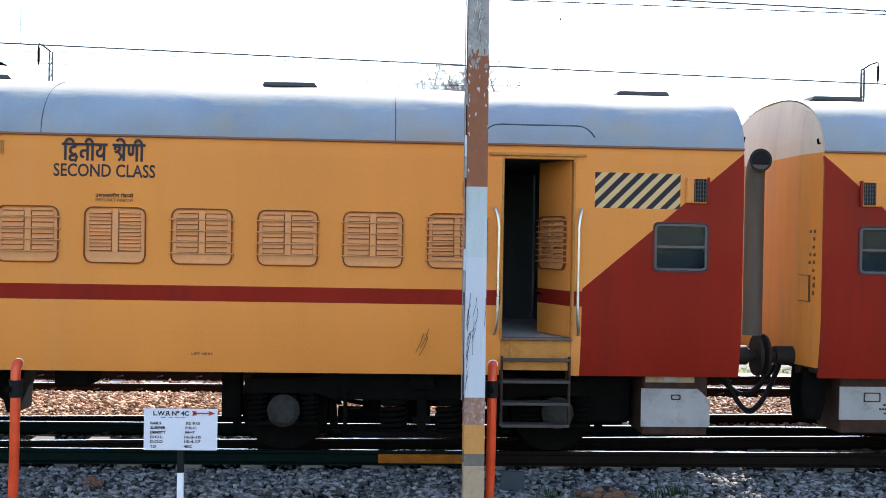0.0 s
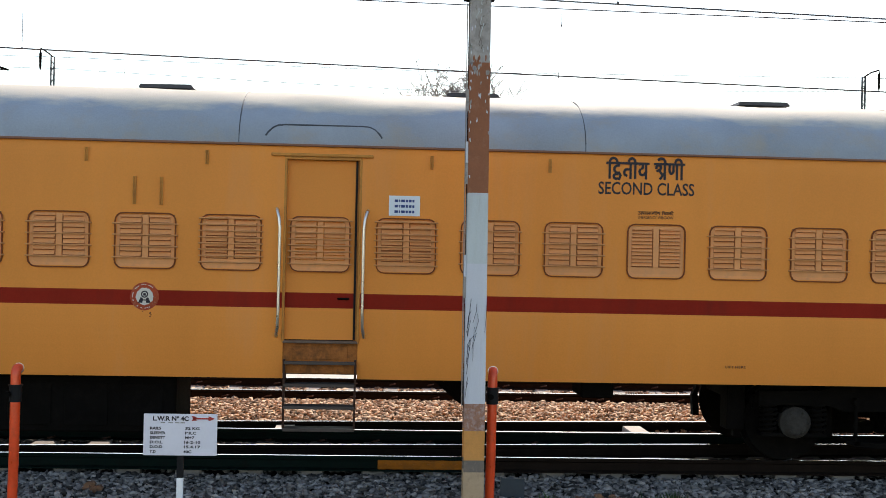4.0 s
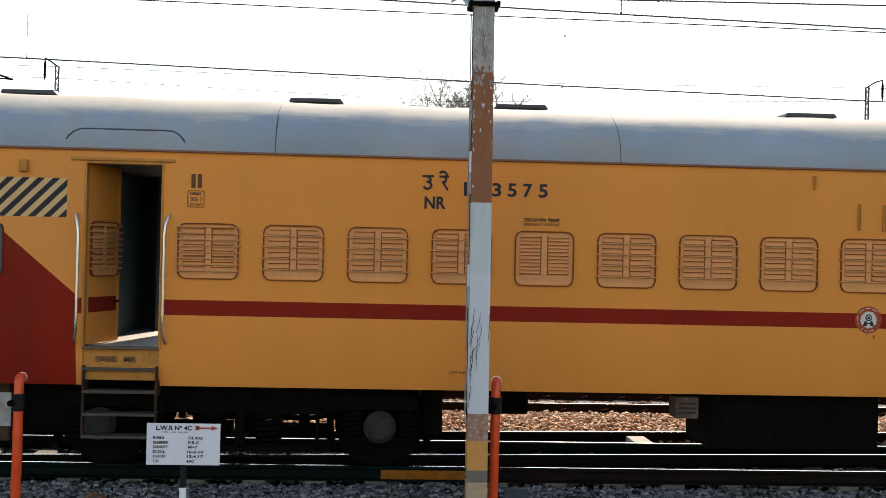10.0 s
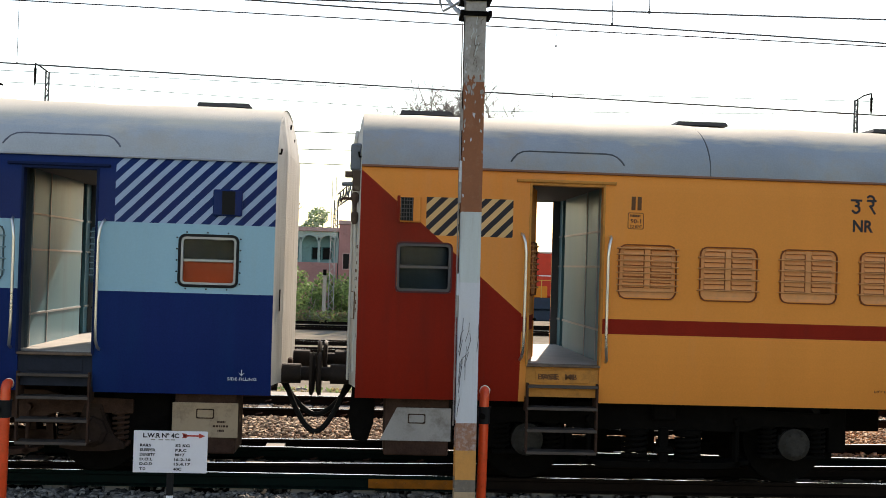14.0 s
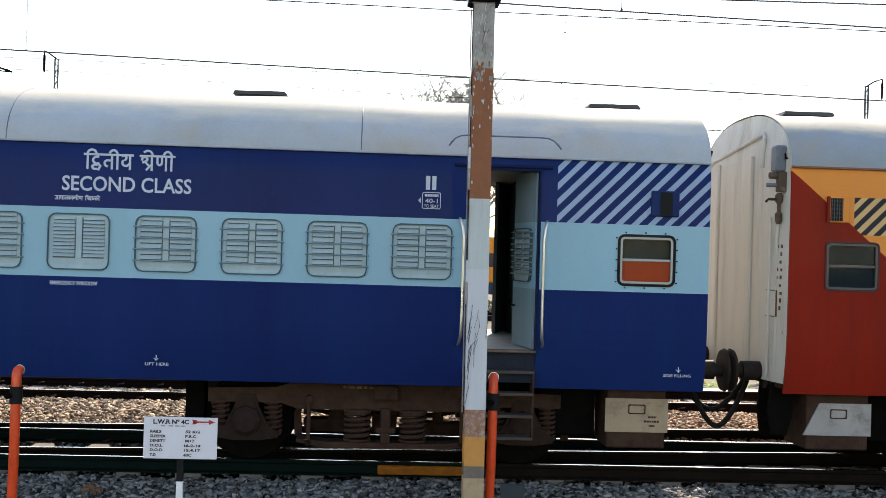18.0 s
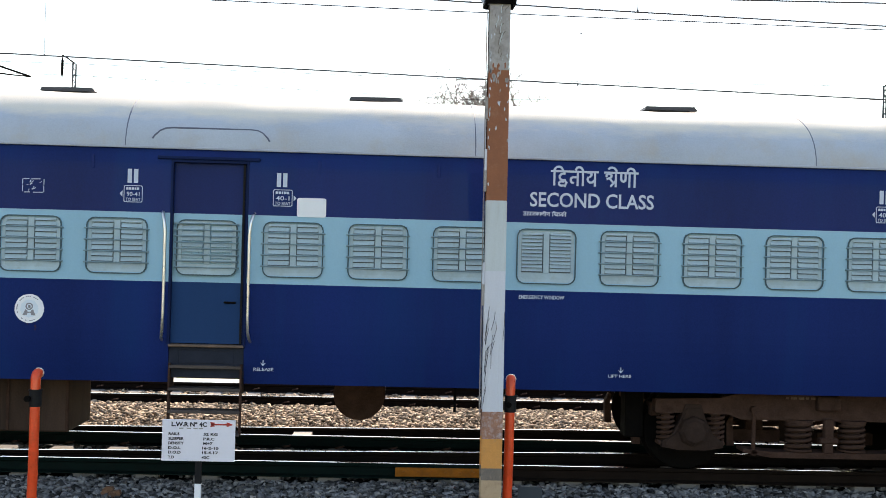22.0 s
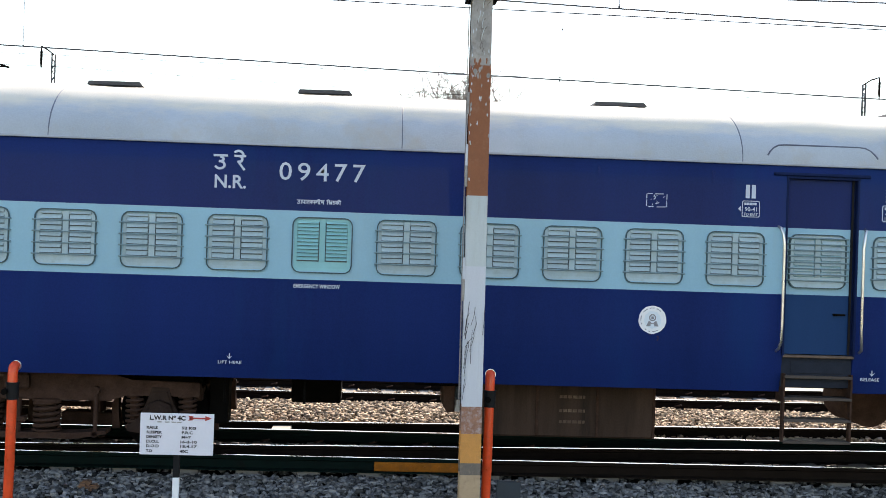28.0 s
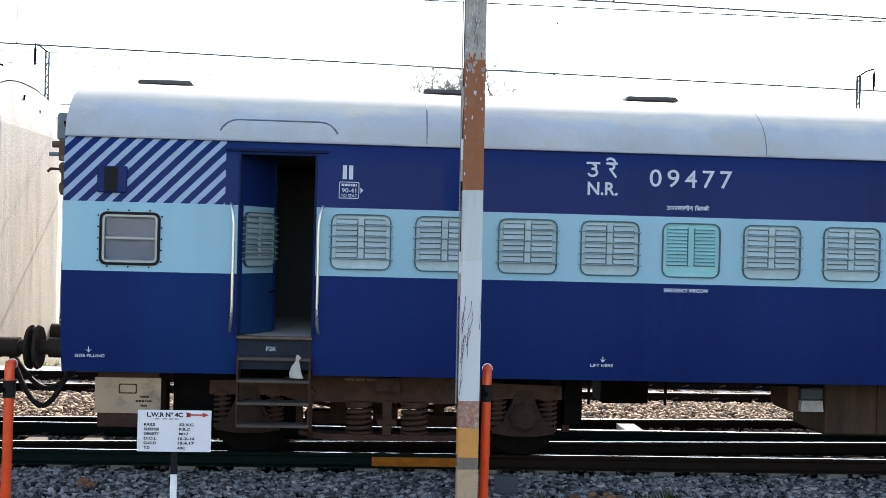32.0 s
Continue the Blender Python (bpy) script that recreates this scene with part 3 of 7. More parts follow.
def windows(coach, xs, scheme, emergency_at, meshes, simple=False):
    fr, bk, sl, po, ba, half = meshes
    for i, x in enumerate(xs):
        em = i == emergency_at
        ob = part("window_frame", fr, M["rim_" + scheme], coach, at=(x, -SIDE, WIN_Z0), label="emergency window with closed louvred shutters" if em else "")
        if simple:
            part("shutter_panel", bk[0], M["shutter_" + scheme], ob)
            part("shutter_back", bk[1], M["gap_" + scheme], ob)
        else:
            fill_window(ob, meshes, scheme, 0.0, em, scheme == "yellow" and i in (0, len(xs) - 1), em and scheme == "blue" and x < 0)


def door_leaf(scheme, far=False):
    """A leaf with its louvre, hinged at the origin, reaching along +x."""
    w, z0, z1 = (0.78, 1.25, 3.157) if far else (0.71, 1.30, 3.13)
    s = Shape()
    if far:
        bands = ((z0, z1, 0),)
    elif scheme == "yellow":
        bands = ((z0, 1.62, 0), (1.62, 1.775, 1), (1.775, z1, 0))
    else:
        bands = ((z0, 1.918, 2), (1.918, 2.61, 1), (2.61, z1, 0))
    levels = [b[0] for b in bands] + [z1]
    s.v = [(x, y, z) for z in levels for x, y in ((0, 0), (w, 0), (w, 0.035), (0, 0.035))]
    for n, (_, _, k) in enumerate(bands):
        for j in range(4):
            s.f.append((4 * n + j, 4 * n + (j + 1) % 4, 4 * n + 4 + (j + 1) % 4, 4 * n + 4 + j))
            s.m.append(k)
    top = 4 * len(bands)
    s.f += [(3, 2, 1, 0), (top, top + 1, top + 2, top + 3)]
    s.m += [bands[0][2], bands[-1][2]]
    return s.mesh("door")


def put_door(coach, scheme, i, mats, turn, near, meshes):
    a, b = DOORS[i]
    hinge_right = i == 2 or (i == 1)
    me = meshes["leaf"] if near else meshes["leaf_far"]
    yy = -SIDE + 0.095 if near else SIDE - 0.075
    m = Matrix.Translation((b - (0.045 if i == 1 else 0) if hinge_right else a, yy, 0)) if near else Matrix.Translation((b + 0.01 if hinge_right else a - 0.01, yy, 0))
    if hinge_right:
        rot = 180 - turn if near else 180 + turn
    else:
        rot = turn if near else -turn
    if near and scheme == "blue" and i == 2:
        me, mats = me.copy(), [M["doorpale"], mats[1], M["doorpale"]]
        for k in range(3):
            me.materials[k] = mats[k]
    ob = part("door", me, mats, coach, label="open door leaf" if turn else "closed door leaf with louvred window")
    ob.matrix_basis = m @ pose(0, 0, 0, 0, 0, rot)
    for x in (0.0, 0.66 if near else 0.73):
        s = Shape()
        s.box(x, x + 0.05, -0.007, 0.0, 1.31, 3.12, 0.002)
        part("stile", s, mats[0], ob)
    if near:
        flip = pose(0, 0, 0) if not hinge_right else pose(0.71, 0.035, 0, 0, 0, 180)
        f = part("window_frame", meshes["win"][0], M["rim_" + scheme], ob)
        f.matrix_basis = flip @ pose(0.05, -0.016, WIN_Z0)
        fill_window(f, meshes["win"], scheme, -0.004, False, True)
        s = Shape()
        hx = 0.66 if i != 1 else 0.16
        s.rod((hx, -0.03 if not hinge_right else 0.065, 1.72), (hx - 0.11, -0.035 if not hinge_right else 0.07, 1.72), 0.011, 8)
        s.rod((hx, -0.03 if not hinge_right else 0.065, 1.72), (hx, 0.02, 1.72), 0.012, 8)
        part("door_handle", s, M["under"], ob)


def wheel_mesh():
    s = Shape()
    for sg in (-1, 1):
        c = 0.80 * sg
        prof = [(-0.072, 0.20), (-0.072, 0.36), (-0.07, 0.40), (-0.075, 0.452), (0.035, 0.457), (0.04, 0.484), (0.068, 0.484), (0.07, 0.40), (0.04, 0.36), (0.03, 0.18), (0.08, 0.14), (0.08, 0.085)]
        s.lathe((0, c, 0), (0, -sg, 0), prof, 32)
    s.rod((0, -1.2, 0), (0, 1.2, 0), 0.08, 14)
    for sg in (-1, 1):
        for j in range(4):
            a = j * math.pi / 2
            s.box(0.26 * math.cos(a) - 0.02, 0.26 * math.cos(a) + 0.02, sg * 0.885 - 0.01, sg * 0.885 + 0.01, 0.26 * math.sin(a) - 0.02, 0.26 * math.sin(a) + 0.02)
    return s.mesh("wheelset", True)


def coil(s, x, y, z0, z1, r, wire, turns, n=10):
    pts = [(x + r * math.cos(2 * math.pi * i / n), y + r * math.sin(2 * math.pi * i / n), z0 + (z1 - z0) * i / (turns * n)) for i in range(turns * n + 1)]
    s.tube(pts, wire, 6)


def bogie_meshes():
    out = {"wheelset": wheel_mesh()}
    s = Shape()
    o = [(-1.85, 0.66), (-1.85, 0.78), (-1.15, 0.80), (-0.95, 0.86), (0.95, 0.86), (1.15, 0.80), (1.85, 0.78), (1.85, 0.66), (1.10, 0.66), (0.92, 0.60), (-0.92, 0.60), (-1.10, 0.66)]
    s.prism(o, -0.07, 0.07)
    s.prism([(p, q + (0.012 if q > 0.7 else -0.012)) for p, q in o], -0.085, -0.07)
    out["side_frame"] = s.mesh("side_frame")
    s = Shape()
    s.lathe((0, -0.10, 0.46), (0, 1, 0), [(-0.035, 0.05), (-0.035, 0.105), (-0.02, 0.135), (0.0, 0.145), (0.02, 0.17), (0.22, 0.17)], 24)
    for a in range(6):
        q = a * math.pi / 3
        s.rod((0.118 * math.cos(q), -0.15, 0.46 + 0.118 * math.sin(q)), (0.118 * math.cos(q), -0.10, 0.46 + 0.118 * math.sin(q)), 0.012, 6)
    out["axle_cover"] = s.mesh("axle_cover", True)
    s = Shape()
    s.box(-0.36, 0.36, -0.06, 0.10, 0.30, 0.345, 0.01)
    s.prism([(-0.15, 0.32), (-0.17, 0.46), (-0.12, 0.62), (0.12, 0.62), (0.17, 0.46), (0.15, 0.32)], -0.04, 0.10)
    out["axle_box"] = s.mesh("axle_box", True)
    s = Shape()
    wing = [(-0.33, 0.285), (-0.33, 0.34), (-0.22, 0.42), (-0.13, 0.60), (-0.085, 0.74), (0.085, 0.74), (0.13, 0.60), (0.22, 0.42), (0.33, 0.34), (0.33, 0.285), (0.14, 0.255), (-0.14, 0.255)]
    s.prism(wing, -0.105, -0.03)
    s.prism([(0.86 * p, 0.46 + 0.86 * (q - 0.46)) for p, q in wing], -0.122, -0.105)
    s.lathe((0, -0.12, 0.46), (0, -1, 0), [(0.0, 0.165), (0.045, 0.155), (0.075, 0.115), (0.08, 0.05)], 8)
    for p in (-0.10, 0.10):
        for q in (0.37, 0.55):
            s.rod((p, -0.14, q), (p, -0.11, q), 0.014, 6)
    out["winged_axle_box"] = s.mesh("winged_axle_box")
    s = Shape()
    coil(s, 0, 0, 0.35, 0.66, 0.085, 0.018, 6)
    s.rod((0, 0, 0.34), (0, 0, 0.67), 0.05, 10)
    out["axle_spring"] = s.mesh("axle_spring", True)
    s = Shape()
    coil(s, 0, 0, 0.285, 0.57, 0.125, 0.022, 5, 12)
    coil(s, 0, 0, 0.285, 0.57, 0.075, 0.014, 6)
    s.rod((0, 0, 0.27), (0, 0, 0.29), 0.15, 14)
    s.rod((0, 0, 0.57), (0, 0, 0.60), 0.15, 14)
    out["bolster_spring"] = s.mesh("bolster_spring", True)
    s = Shape()
    s.prism([(-0.92, 0.255), (-0.62, 0.20), (0.62, 0.20), (0.92, 0.255), (0.92, 0.29), (0.6, 0.262), (-0.6, 0.262), (-0.92, 0.29)], -0.12, 0.12)
    s.box(-0.05, 0.05, -0.13, -0.05, 0.25, 0.62, 0.012)
    s.box(-0.10, 0.10, -0.14, -0.04, 0.36, 0.42, 0.012)
    out["spring_plank"] = s.mesh("spring_plank")
    s = Shape()
    s.rod((0, 0, 0.22), (0, 0, 0.72), 0.022, 8)
    s.rod((0, -0.04, 0.25), (0, 0.04, 0.25), 0.035, 10)
    s.rod((0, -0.04, 0.70), (0, 0.04, 0.70), 0.04, 10)
    out["hanger"] = s.mesh("hanger")
    s = Shape()
    s.box(-0.30, 0.30, -1.15, 1.15, 0.60, 0.88, 0.02)
    s.box(-0.13, 0.13, -1.30, 1.30, 0.70, 0.86, 0.02)
    s.rod((0, 0, 0.86), (0, 0, 0.95), 0.30, 20)
    out["bolster"] = s.mesh("bolster")
    s = Shape()
    s.box(-0.05, 0.05, -0.99, 0.99, 0.58, 0.72, 0.01)
    out["cross_beam"] = s.mesh("cross_beam")
    s = Shape()
    s.prism([(-0.04, 0.25), (-0.05, 0.5), (0.0, 0.62), (0.03, 0.6), (0.02, 0.5), (0.04, 0.25)], -0.05, 0.05)
    s.rod((0, 0, 0.62), (0, 0, 0.76), 0.02, 6)
    out["brake_block"] = s.mesh("brake_block")
    return out


WHEELSETS = []


def bogie(coach, x, mm, mat, cover):
    b = part("bogie", mm["bolster"], mat, coach, at=(x, 0, 0), label="four-wheeled bogie with coil springs")
    for sg in (-1, 1):
        ob = part("side_frame", mm["side_frame"], mat, b, at=(0, sg * 1.12, 0))
        if sg > 0:
            ob.rotation_euler = (0, 0, math.pi)
        ob = part("spring_plank", mm["spring_plank"], mat, b, at=(0, sg * 1.16, 0))
        if sg > 0:
            ob.rotation_euler = (0, 0, math.pi)
        for dx in (-0.29, 0.29):
            part("bolster_spring", mm["bolster_spring"], mat, b, at=(dx, sg * 1.16, 0))
        for dx in (-0.80, 0.80):
            part("hanger", mm["hanger"], mat, b, at=(dx, sg * 1.24, 0))
        for dx in (-1.448, 1.448):
            pieces = (("axle_box", mat), ("axle_cover", cover)) if mat is M["under"] else (("axle_box", mat), ("winged_axle_box", cover))
            for nm, mt in pieces:
                ob = part(nm, mm[nm], mt, b, at=(dx, sg * 1.12, 0))
                if sg > 0:
                    ob.rotation_euler = (0, 0, math.pi)
            for ex in (-0.27, 0.27):
                part("axle_spring", mm["axle_spring"], mat, b, at=(dx + ex, sg * 1.12, 0))
            for ex in (-0.52, 0.52):
                part("brake_block", mm["brake_block"], mat, b, at=(dx + ex, sg * 0.80, 0))
    # plain blocks in place of brake gear, added to fill the dark between wheels
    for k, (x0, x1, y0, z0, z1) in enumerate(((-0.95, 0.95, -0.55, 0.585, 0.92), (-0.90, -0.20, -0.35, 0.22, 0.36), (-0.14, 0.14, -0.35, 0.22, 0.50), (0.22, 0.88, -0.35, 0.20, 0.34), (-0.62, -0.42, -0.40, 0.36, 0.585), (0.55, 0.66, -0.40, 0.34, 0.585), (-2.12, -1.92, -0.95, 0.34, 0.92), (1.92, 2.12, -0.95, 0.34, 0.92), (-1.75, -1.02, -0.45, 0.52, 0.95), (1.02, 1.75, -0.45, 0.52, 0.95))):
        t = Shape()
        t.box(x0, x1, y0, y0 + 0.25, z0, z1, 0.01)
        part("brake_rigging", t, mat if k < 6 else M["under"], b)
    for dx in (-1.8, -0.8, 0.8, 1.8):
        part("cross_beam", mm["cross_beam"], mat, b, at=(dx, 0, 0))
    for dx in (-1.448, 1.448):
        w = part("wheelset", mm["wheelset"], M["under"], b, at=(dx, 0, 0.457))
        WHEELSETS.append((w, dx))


def steps(coach, i, mat):
    a, b = DOORS[i]
    for x in (b - 0.03, a + 0.01):
        s = Shape()
        s.prism([(0, 0.39), (0.07, 0.39), (0.07, 0.80), (0.22, 0.80), (0.22, 1.10), (0, 1.10)], 0, 0.02)
        s.v = [(x + y, -SIDE - 0.02 + q, z) for q, y, z in s.v]
        if x > a + 0.1:
            part("stringer", s, mat, coach)
    st = part("stringer", s, mat, coach, label="hanging steel entrance steps")
    for z in (1.075, 0.85, 0.625, 0.40):
        t = Shape()
        t.box(a + 0.02, b - 0.02, -SIDE - 0.03, -SIDE + 0.17, z - 0.006, z + 0.006)
        t.box(a + 0.02, b - 0.02, -SIDE - 0.036, -SIDE - 0.026, z - 0.022, z + 0.008, 0.003)
        part("tread", t, M["tread"], st)


def handrail(coach, x, mat, lean):
    s = Shape()
    y = -SIDE
    s.tube([(x + lean * 0.022, y + 0.02, 1.33), (x + lean * 0.018, y - 0.05, 1.36), (x + lean * 0.005, y - 0.075, 1.43), (x, y - 0.075, 1.6), (x, y - 0.075, 2.42), (x + lean * 0.01, y - 0.075, 2.53), (x + lean * 0.03, y - 0.05, 2.60), (x + lean * 0.04, y + 0.02, 2.625)], 0.0155, 10)
    part("handrail", s, mat, coach, "bright steel handrail", True)


def vestibule(coach, sg, far_open, scheme):
    """Entrance lobby between the toilets and the saloon."""
    x_in, x_out = 8.06 * sg, 8.955 * sg
    w = SIDE - 0.055
    s = Shape()
    s.box(min(x_in, x_out), max(x_in, x_out), -w, w, 1.255, 1.29)
    fl = part("vestibule_floor", s, M["floor"], coach, "worn chequered lobby floor")
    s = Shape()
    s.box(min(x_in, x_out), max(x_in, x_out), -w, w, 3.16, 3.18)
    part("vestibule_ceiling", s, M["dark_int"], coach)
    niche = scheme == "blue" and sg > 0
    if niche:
        # dark panel stands for a shaded recess next to the doorway
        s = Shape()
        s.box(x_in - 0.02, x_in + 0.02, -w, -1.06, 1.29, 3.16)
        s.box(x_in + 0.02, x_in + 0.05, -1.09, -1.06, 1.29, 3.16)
        part("corner_panel", s, M["toilet"], coach, "dark panel painted for the shaded recess beside the entrance")
    for y0, y1 in ((-1.055 if niche else -w, 1.16), (1.36, w)):
        s = Shape()
        s.box(x_in - 0.02, x_in + 0.02, y0, y1, 1.29, 3.16)
        pt = part("partition", s, M["interior"], coach, "grey-green laminate partition with metal beading")
        face = x_in + sg * 0.02
        for z in (1.62, 2.30, 2.68):
            s = Shape()
            s.box(min(face, face + sg * 0.012), max(face, face + sg * 0.012), y0, y1, z, z + 0.022)
            part("beading", s, M["dullsteel"], pt)
        if y0 < 0:
            for yy in (-0.95, -0.30):
                s = Shape()
                s.box(min(face, face + sg * 0.010), max(face, face + sg * 0.010), yy, yy + 0.025, 1.29, 3.16)
                part("beading", s, M["dullsteel"], pt)
    s = Shape()
    s.box(x_in - 0.02 - 0.2 * sg, x_in + 0.02 - 0.2 * sg, 0.6, 1.5, 1.29, 3.16)
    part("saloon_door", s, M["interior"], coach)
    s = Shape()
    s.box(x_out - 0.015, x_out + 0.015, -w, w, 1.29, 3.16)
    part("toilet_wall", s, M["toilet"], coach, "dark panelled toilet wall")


def coach_shell(name, scheme, label, meshes, detail=True, near_turn=(70, 0, 75), far_open=(0, 0, 0)):
    c = thing(name, label, "railway coach", "coaches of the train")
    if scheme == "yellow":
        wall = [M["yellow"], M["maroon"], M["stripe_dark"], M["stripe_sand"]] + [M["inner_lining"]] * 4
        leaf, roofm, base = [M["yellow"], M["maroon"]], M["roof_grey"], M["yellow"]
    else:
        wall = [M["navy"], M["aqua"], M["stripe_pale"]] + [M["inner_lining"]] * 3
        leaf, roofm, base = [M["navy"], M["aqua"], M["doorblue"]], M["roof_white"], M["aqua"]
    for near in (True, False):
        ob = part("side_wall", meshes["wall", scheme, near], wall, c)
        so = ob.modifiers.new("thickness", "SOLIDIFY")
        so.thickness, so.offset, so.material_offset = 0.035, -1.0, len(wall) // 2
    # roof, with seams
    s = Shape()
    prof = roof_line()
    nx = 150
    for i in range(nx + 1):
        x = -HALF + 2 * HALF * i / nx
        s.v += [(x, y * 1.0, z + ((0.006 + 0.012 * max(0, (z - 3.7) / 0.28)) * (noise.noise((x * 1.3, y * 1.5, 0)) + 0.7 * noise.noise((x * 3.1, y * 2.5, 4))) if 0 < i < nx and z > Z_CANT + 0.05 else 0)) for y, z in prof]
    n = len(prof)
    for i in range(nx):
        s.f += [(i * n + j, (i + 1) * n + j, (i + 1) * n + j + 1, i * n + j + 1) for j in range(n - 1)]
    s.m = [0] * len(s.f)
    roof = part("roof", s, roofm, c, "arched roof in weathered paint, crown painted sunlit", True)
    so = roof.modifiers.new("thickness", "SOLIDIFY")
    so.thickness, so.offset, so.use_rim = 0.03, 0.0, False
    for k in range(-2, 3):
        t = Shape()
        x = k * 3.53
        t.tube([(x, y * 1.003, z + 0.004) for y, z in prof[:n]], 0.013, 5)
        part("roof_seam", t, M["seam_" + scheme], roof)
    t = Shape()
    for sg in (-1, 1):
        t.box(-HALF, HALF, sg * (SIDE - 0.012) - 0.016, sg * (SIDE - 0.012) + 0.016, Z_CANT - 0.012, Z_CANT + 0.012, 0.004)
    part("gutter", t, M["gutter_" + scheme], c)
    for a, b in DOORS:
        t = Shape()
        pts = [(a - 0.215, 3.355), (a - 0.19, 3.395), (a - 0.145, 3.44), (a - 0.09, 3.468), (a - 0.02, 3.475), (b + 0.01, 3.475), (b + 0.08, 3.468), (b + 0.135, 3.44), (b + 0.18, 3.395), (b + 0.205, 3.355)]
        # strip takes the dark seam colour to draw the shadow line it casts
        t.tube([(x, roof_y(z) - 0.012, z) for x, z in pts], 0.010, 6)
        part("rain_strip", t, M["seam_" + scheme], roof)
    for x in VENTS:
        t = Shape()
        t.prism([(x - 0.31, 3.995), (x - 0.29, 4.035), (x + 0.27, 4.04), (x + 0.31, 3.995)], -0.19, 0.19)
        t.box(x - 0.22, x + 0.22, -0.14, 0.14, 3.92, 3.997)
        part("roof_ventilator", t, M["vent"], c, "dark low roof ventilator")
    # ends
    for sg in (-1, 1):
        half = [(SIDE - 0.006 - inset(z), z) for z in (1.0, 1.1, 1.25, 2.1, 3.05, 3.15, Z_CANT)] + [(-y, z) for y, z in prof[1 : n // 2]] + [(0.02, Z_CROWN - 0.004)]
        s = Shape()
        x0 = sg * (HALF - 0.045)
        for y, z in half:
            proud = 0.075 * min(1.0, max(0.0, (Z_CROWN - z) / 0.5))
            yc = min(1.12, y * 0.999)
            k = min(1.0, (SIDE - yc) / 0.5)
            edge, fold = sg * (HALF - 0.006), sg * (HALF - 0.006 + proud * k)
            s.v += [(x0, -y, z), (edge, -y, z), (fold, -yc, z), (fold, yc, z), (edge, y, z), (x0, y, z)]
        for r in range(len(half) - 1):
            tone = 1 if half[r][1] > Z_CANT - 0.01 else 0
            for k in range(6):
                s.f.append((r * 6 + k, r * 6 + (k + 1) % 6, (r + 1) * 6 + (k + 1) % 6, (r + 1) * 6 + k))
                s.m.append(tone)
        s.f += [tuple(range(6)), tuple(range(6 * len(half) - 6, 6 * len(half)))]
        s.m += [0, 1]
        e = part("end_wall", s, meshes["end", scheme, sg, detail], c, "streaked weathered coach end")
        piped = scheme == "yellow" and detail
        if piped:
            for yy, zt, r in ((-0.62, 3.45, 0.022), (0.62, 3.45, 0.022), (-1.25, 2.75, 0.014), (1.25, 2.75, 0.014)):
                t = Shape()
                t.rod((sg * (HALF + 0.085), yy, 1.05), (sg * (HALF + 0.085), yy, zt), r, 8)
                part("end_pipe", t, M["end_cream"], e, smooth=True)
            t = Shape()
            t.tube([(sg * (HALF + 0.09), -0.95, 3.30), (sg * (HALF + 0.07), -0.95, 3.62), (sg * (HALF + 0.06), -0.88, 3.68), (sg * (HALF + 0.07), 0.9, 3.50), (sg * (HALF + 0.06), 1.25, 3.36)], 0.022, 8)
            part("conduit", t, M["end_cream"], e, smooth=True)
            for k in range(7):
                t = Shape()
                zz = 1.25 + 0.26 * k
                t.box(min(sg * (HALF - 0.01), sg * (HALF + 0.012)), max(sg * (HALF - 0.01), sg * (HALF + 0.012)), -1.50, -1.44, zz, zz + 0.05, 0.006)
                part("rivet_plate", t, M["rustlight"] if k % 3 == 1 else M["end_cream"], e)
        for yy, zz in ((-1.30, 1.75), (0.95, 1.75)):
            t = Shape()
            t.tube([(sg * HALF, yy, zz), (sg * (HALF + 0.04), yy, zz), (sg * (HALF + 0.04), yy, zz + 0.22), (sg * HALF, yy, zz + 0.22)], 0.012, 6)
            part("grab_iron", t, M["under"], e)
        for yy, zz in ((-1.50, 3.36), (1.45, 3.22), (-0.22, 3.76), (0.38, 3.66))[: 4 if sg > 0 else 2]:
            t = Shape()
            t.tube([(sg * (HALF - 0.02), yy, zz), (sg * (HALF + 0.028), yy, zz), (sg * (HALF + 0.034), yy, zz + 0.05)], 0.012, 5)
            part("lamp_hook", t, M["under"], e)
        if sg < 0 and scheme == "yellow":
            rm = random.Random(61)
            for k in range(9):
                for q in range(2 if k in (0, 3, 4, 8) else 1):
                    ya, z = -1.46 + 0.085 * q + 0.01 * (k % 3), 2.42 - 0.082 * k
                    xw = -(HALF - 0.006 + 0.075 * (SIDE + ya) / 0.5)
                    part("lettering", Shape().box(xw - 0.006, xw + 0.01, ya, ya + rm.uniform(0.03, 0.06), z, z + rm.uniform(0.025, 0.045)), M["letter_brown"], e)
            xf = lambda y, d: -(HALF - 0.006 + 0.075 * min(1.0, (SIDE + y) / 0.5)) - d
            plate = lambda ya, yb, za, zb, d0, d1: Shape().add([(xf(y, d), y, z) for d in (d0, d1) for y, z in ((ya, za), (yb, za), (yb, zb), (ya, zb))], [(0, 3, 2, 1), (4, 5, 6, 7), (0, 1, 5, 4), (1, 2, 6, 5), (2, 3, 7, 6), (3, 0, 4, 7)])
            flap = part("cover_flap", plate(-1.345, -1.155, 1.70, 1.965, 0.010, 0.024), M["end_yellow"] if not detail else M["end_cream"], e, "small hinged cover flap")
            # larger brown backing draws the shaded gap round the flap
            part("flap_seat", plate(-1.365, -1.145, 1.69, 1.975, -0.004, 0.009), M["letter_brown"], flap)
        if sg < 0 and detail:
            X = lambda d: sg * (HALF + d)
            bx = lambda t, d0, d1, *r: t.box(min(X(d0), X(d1)), max(X(d0), X(d1)), *r)
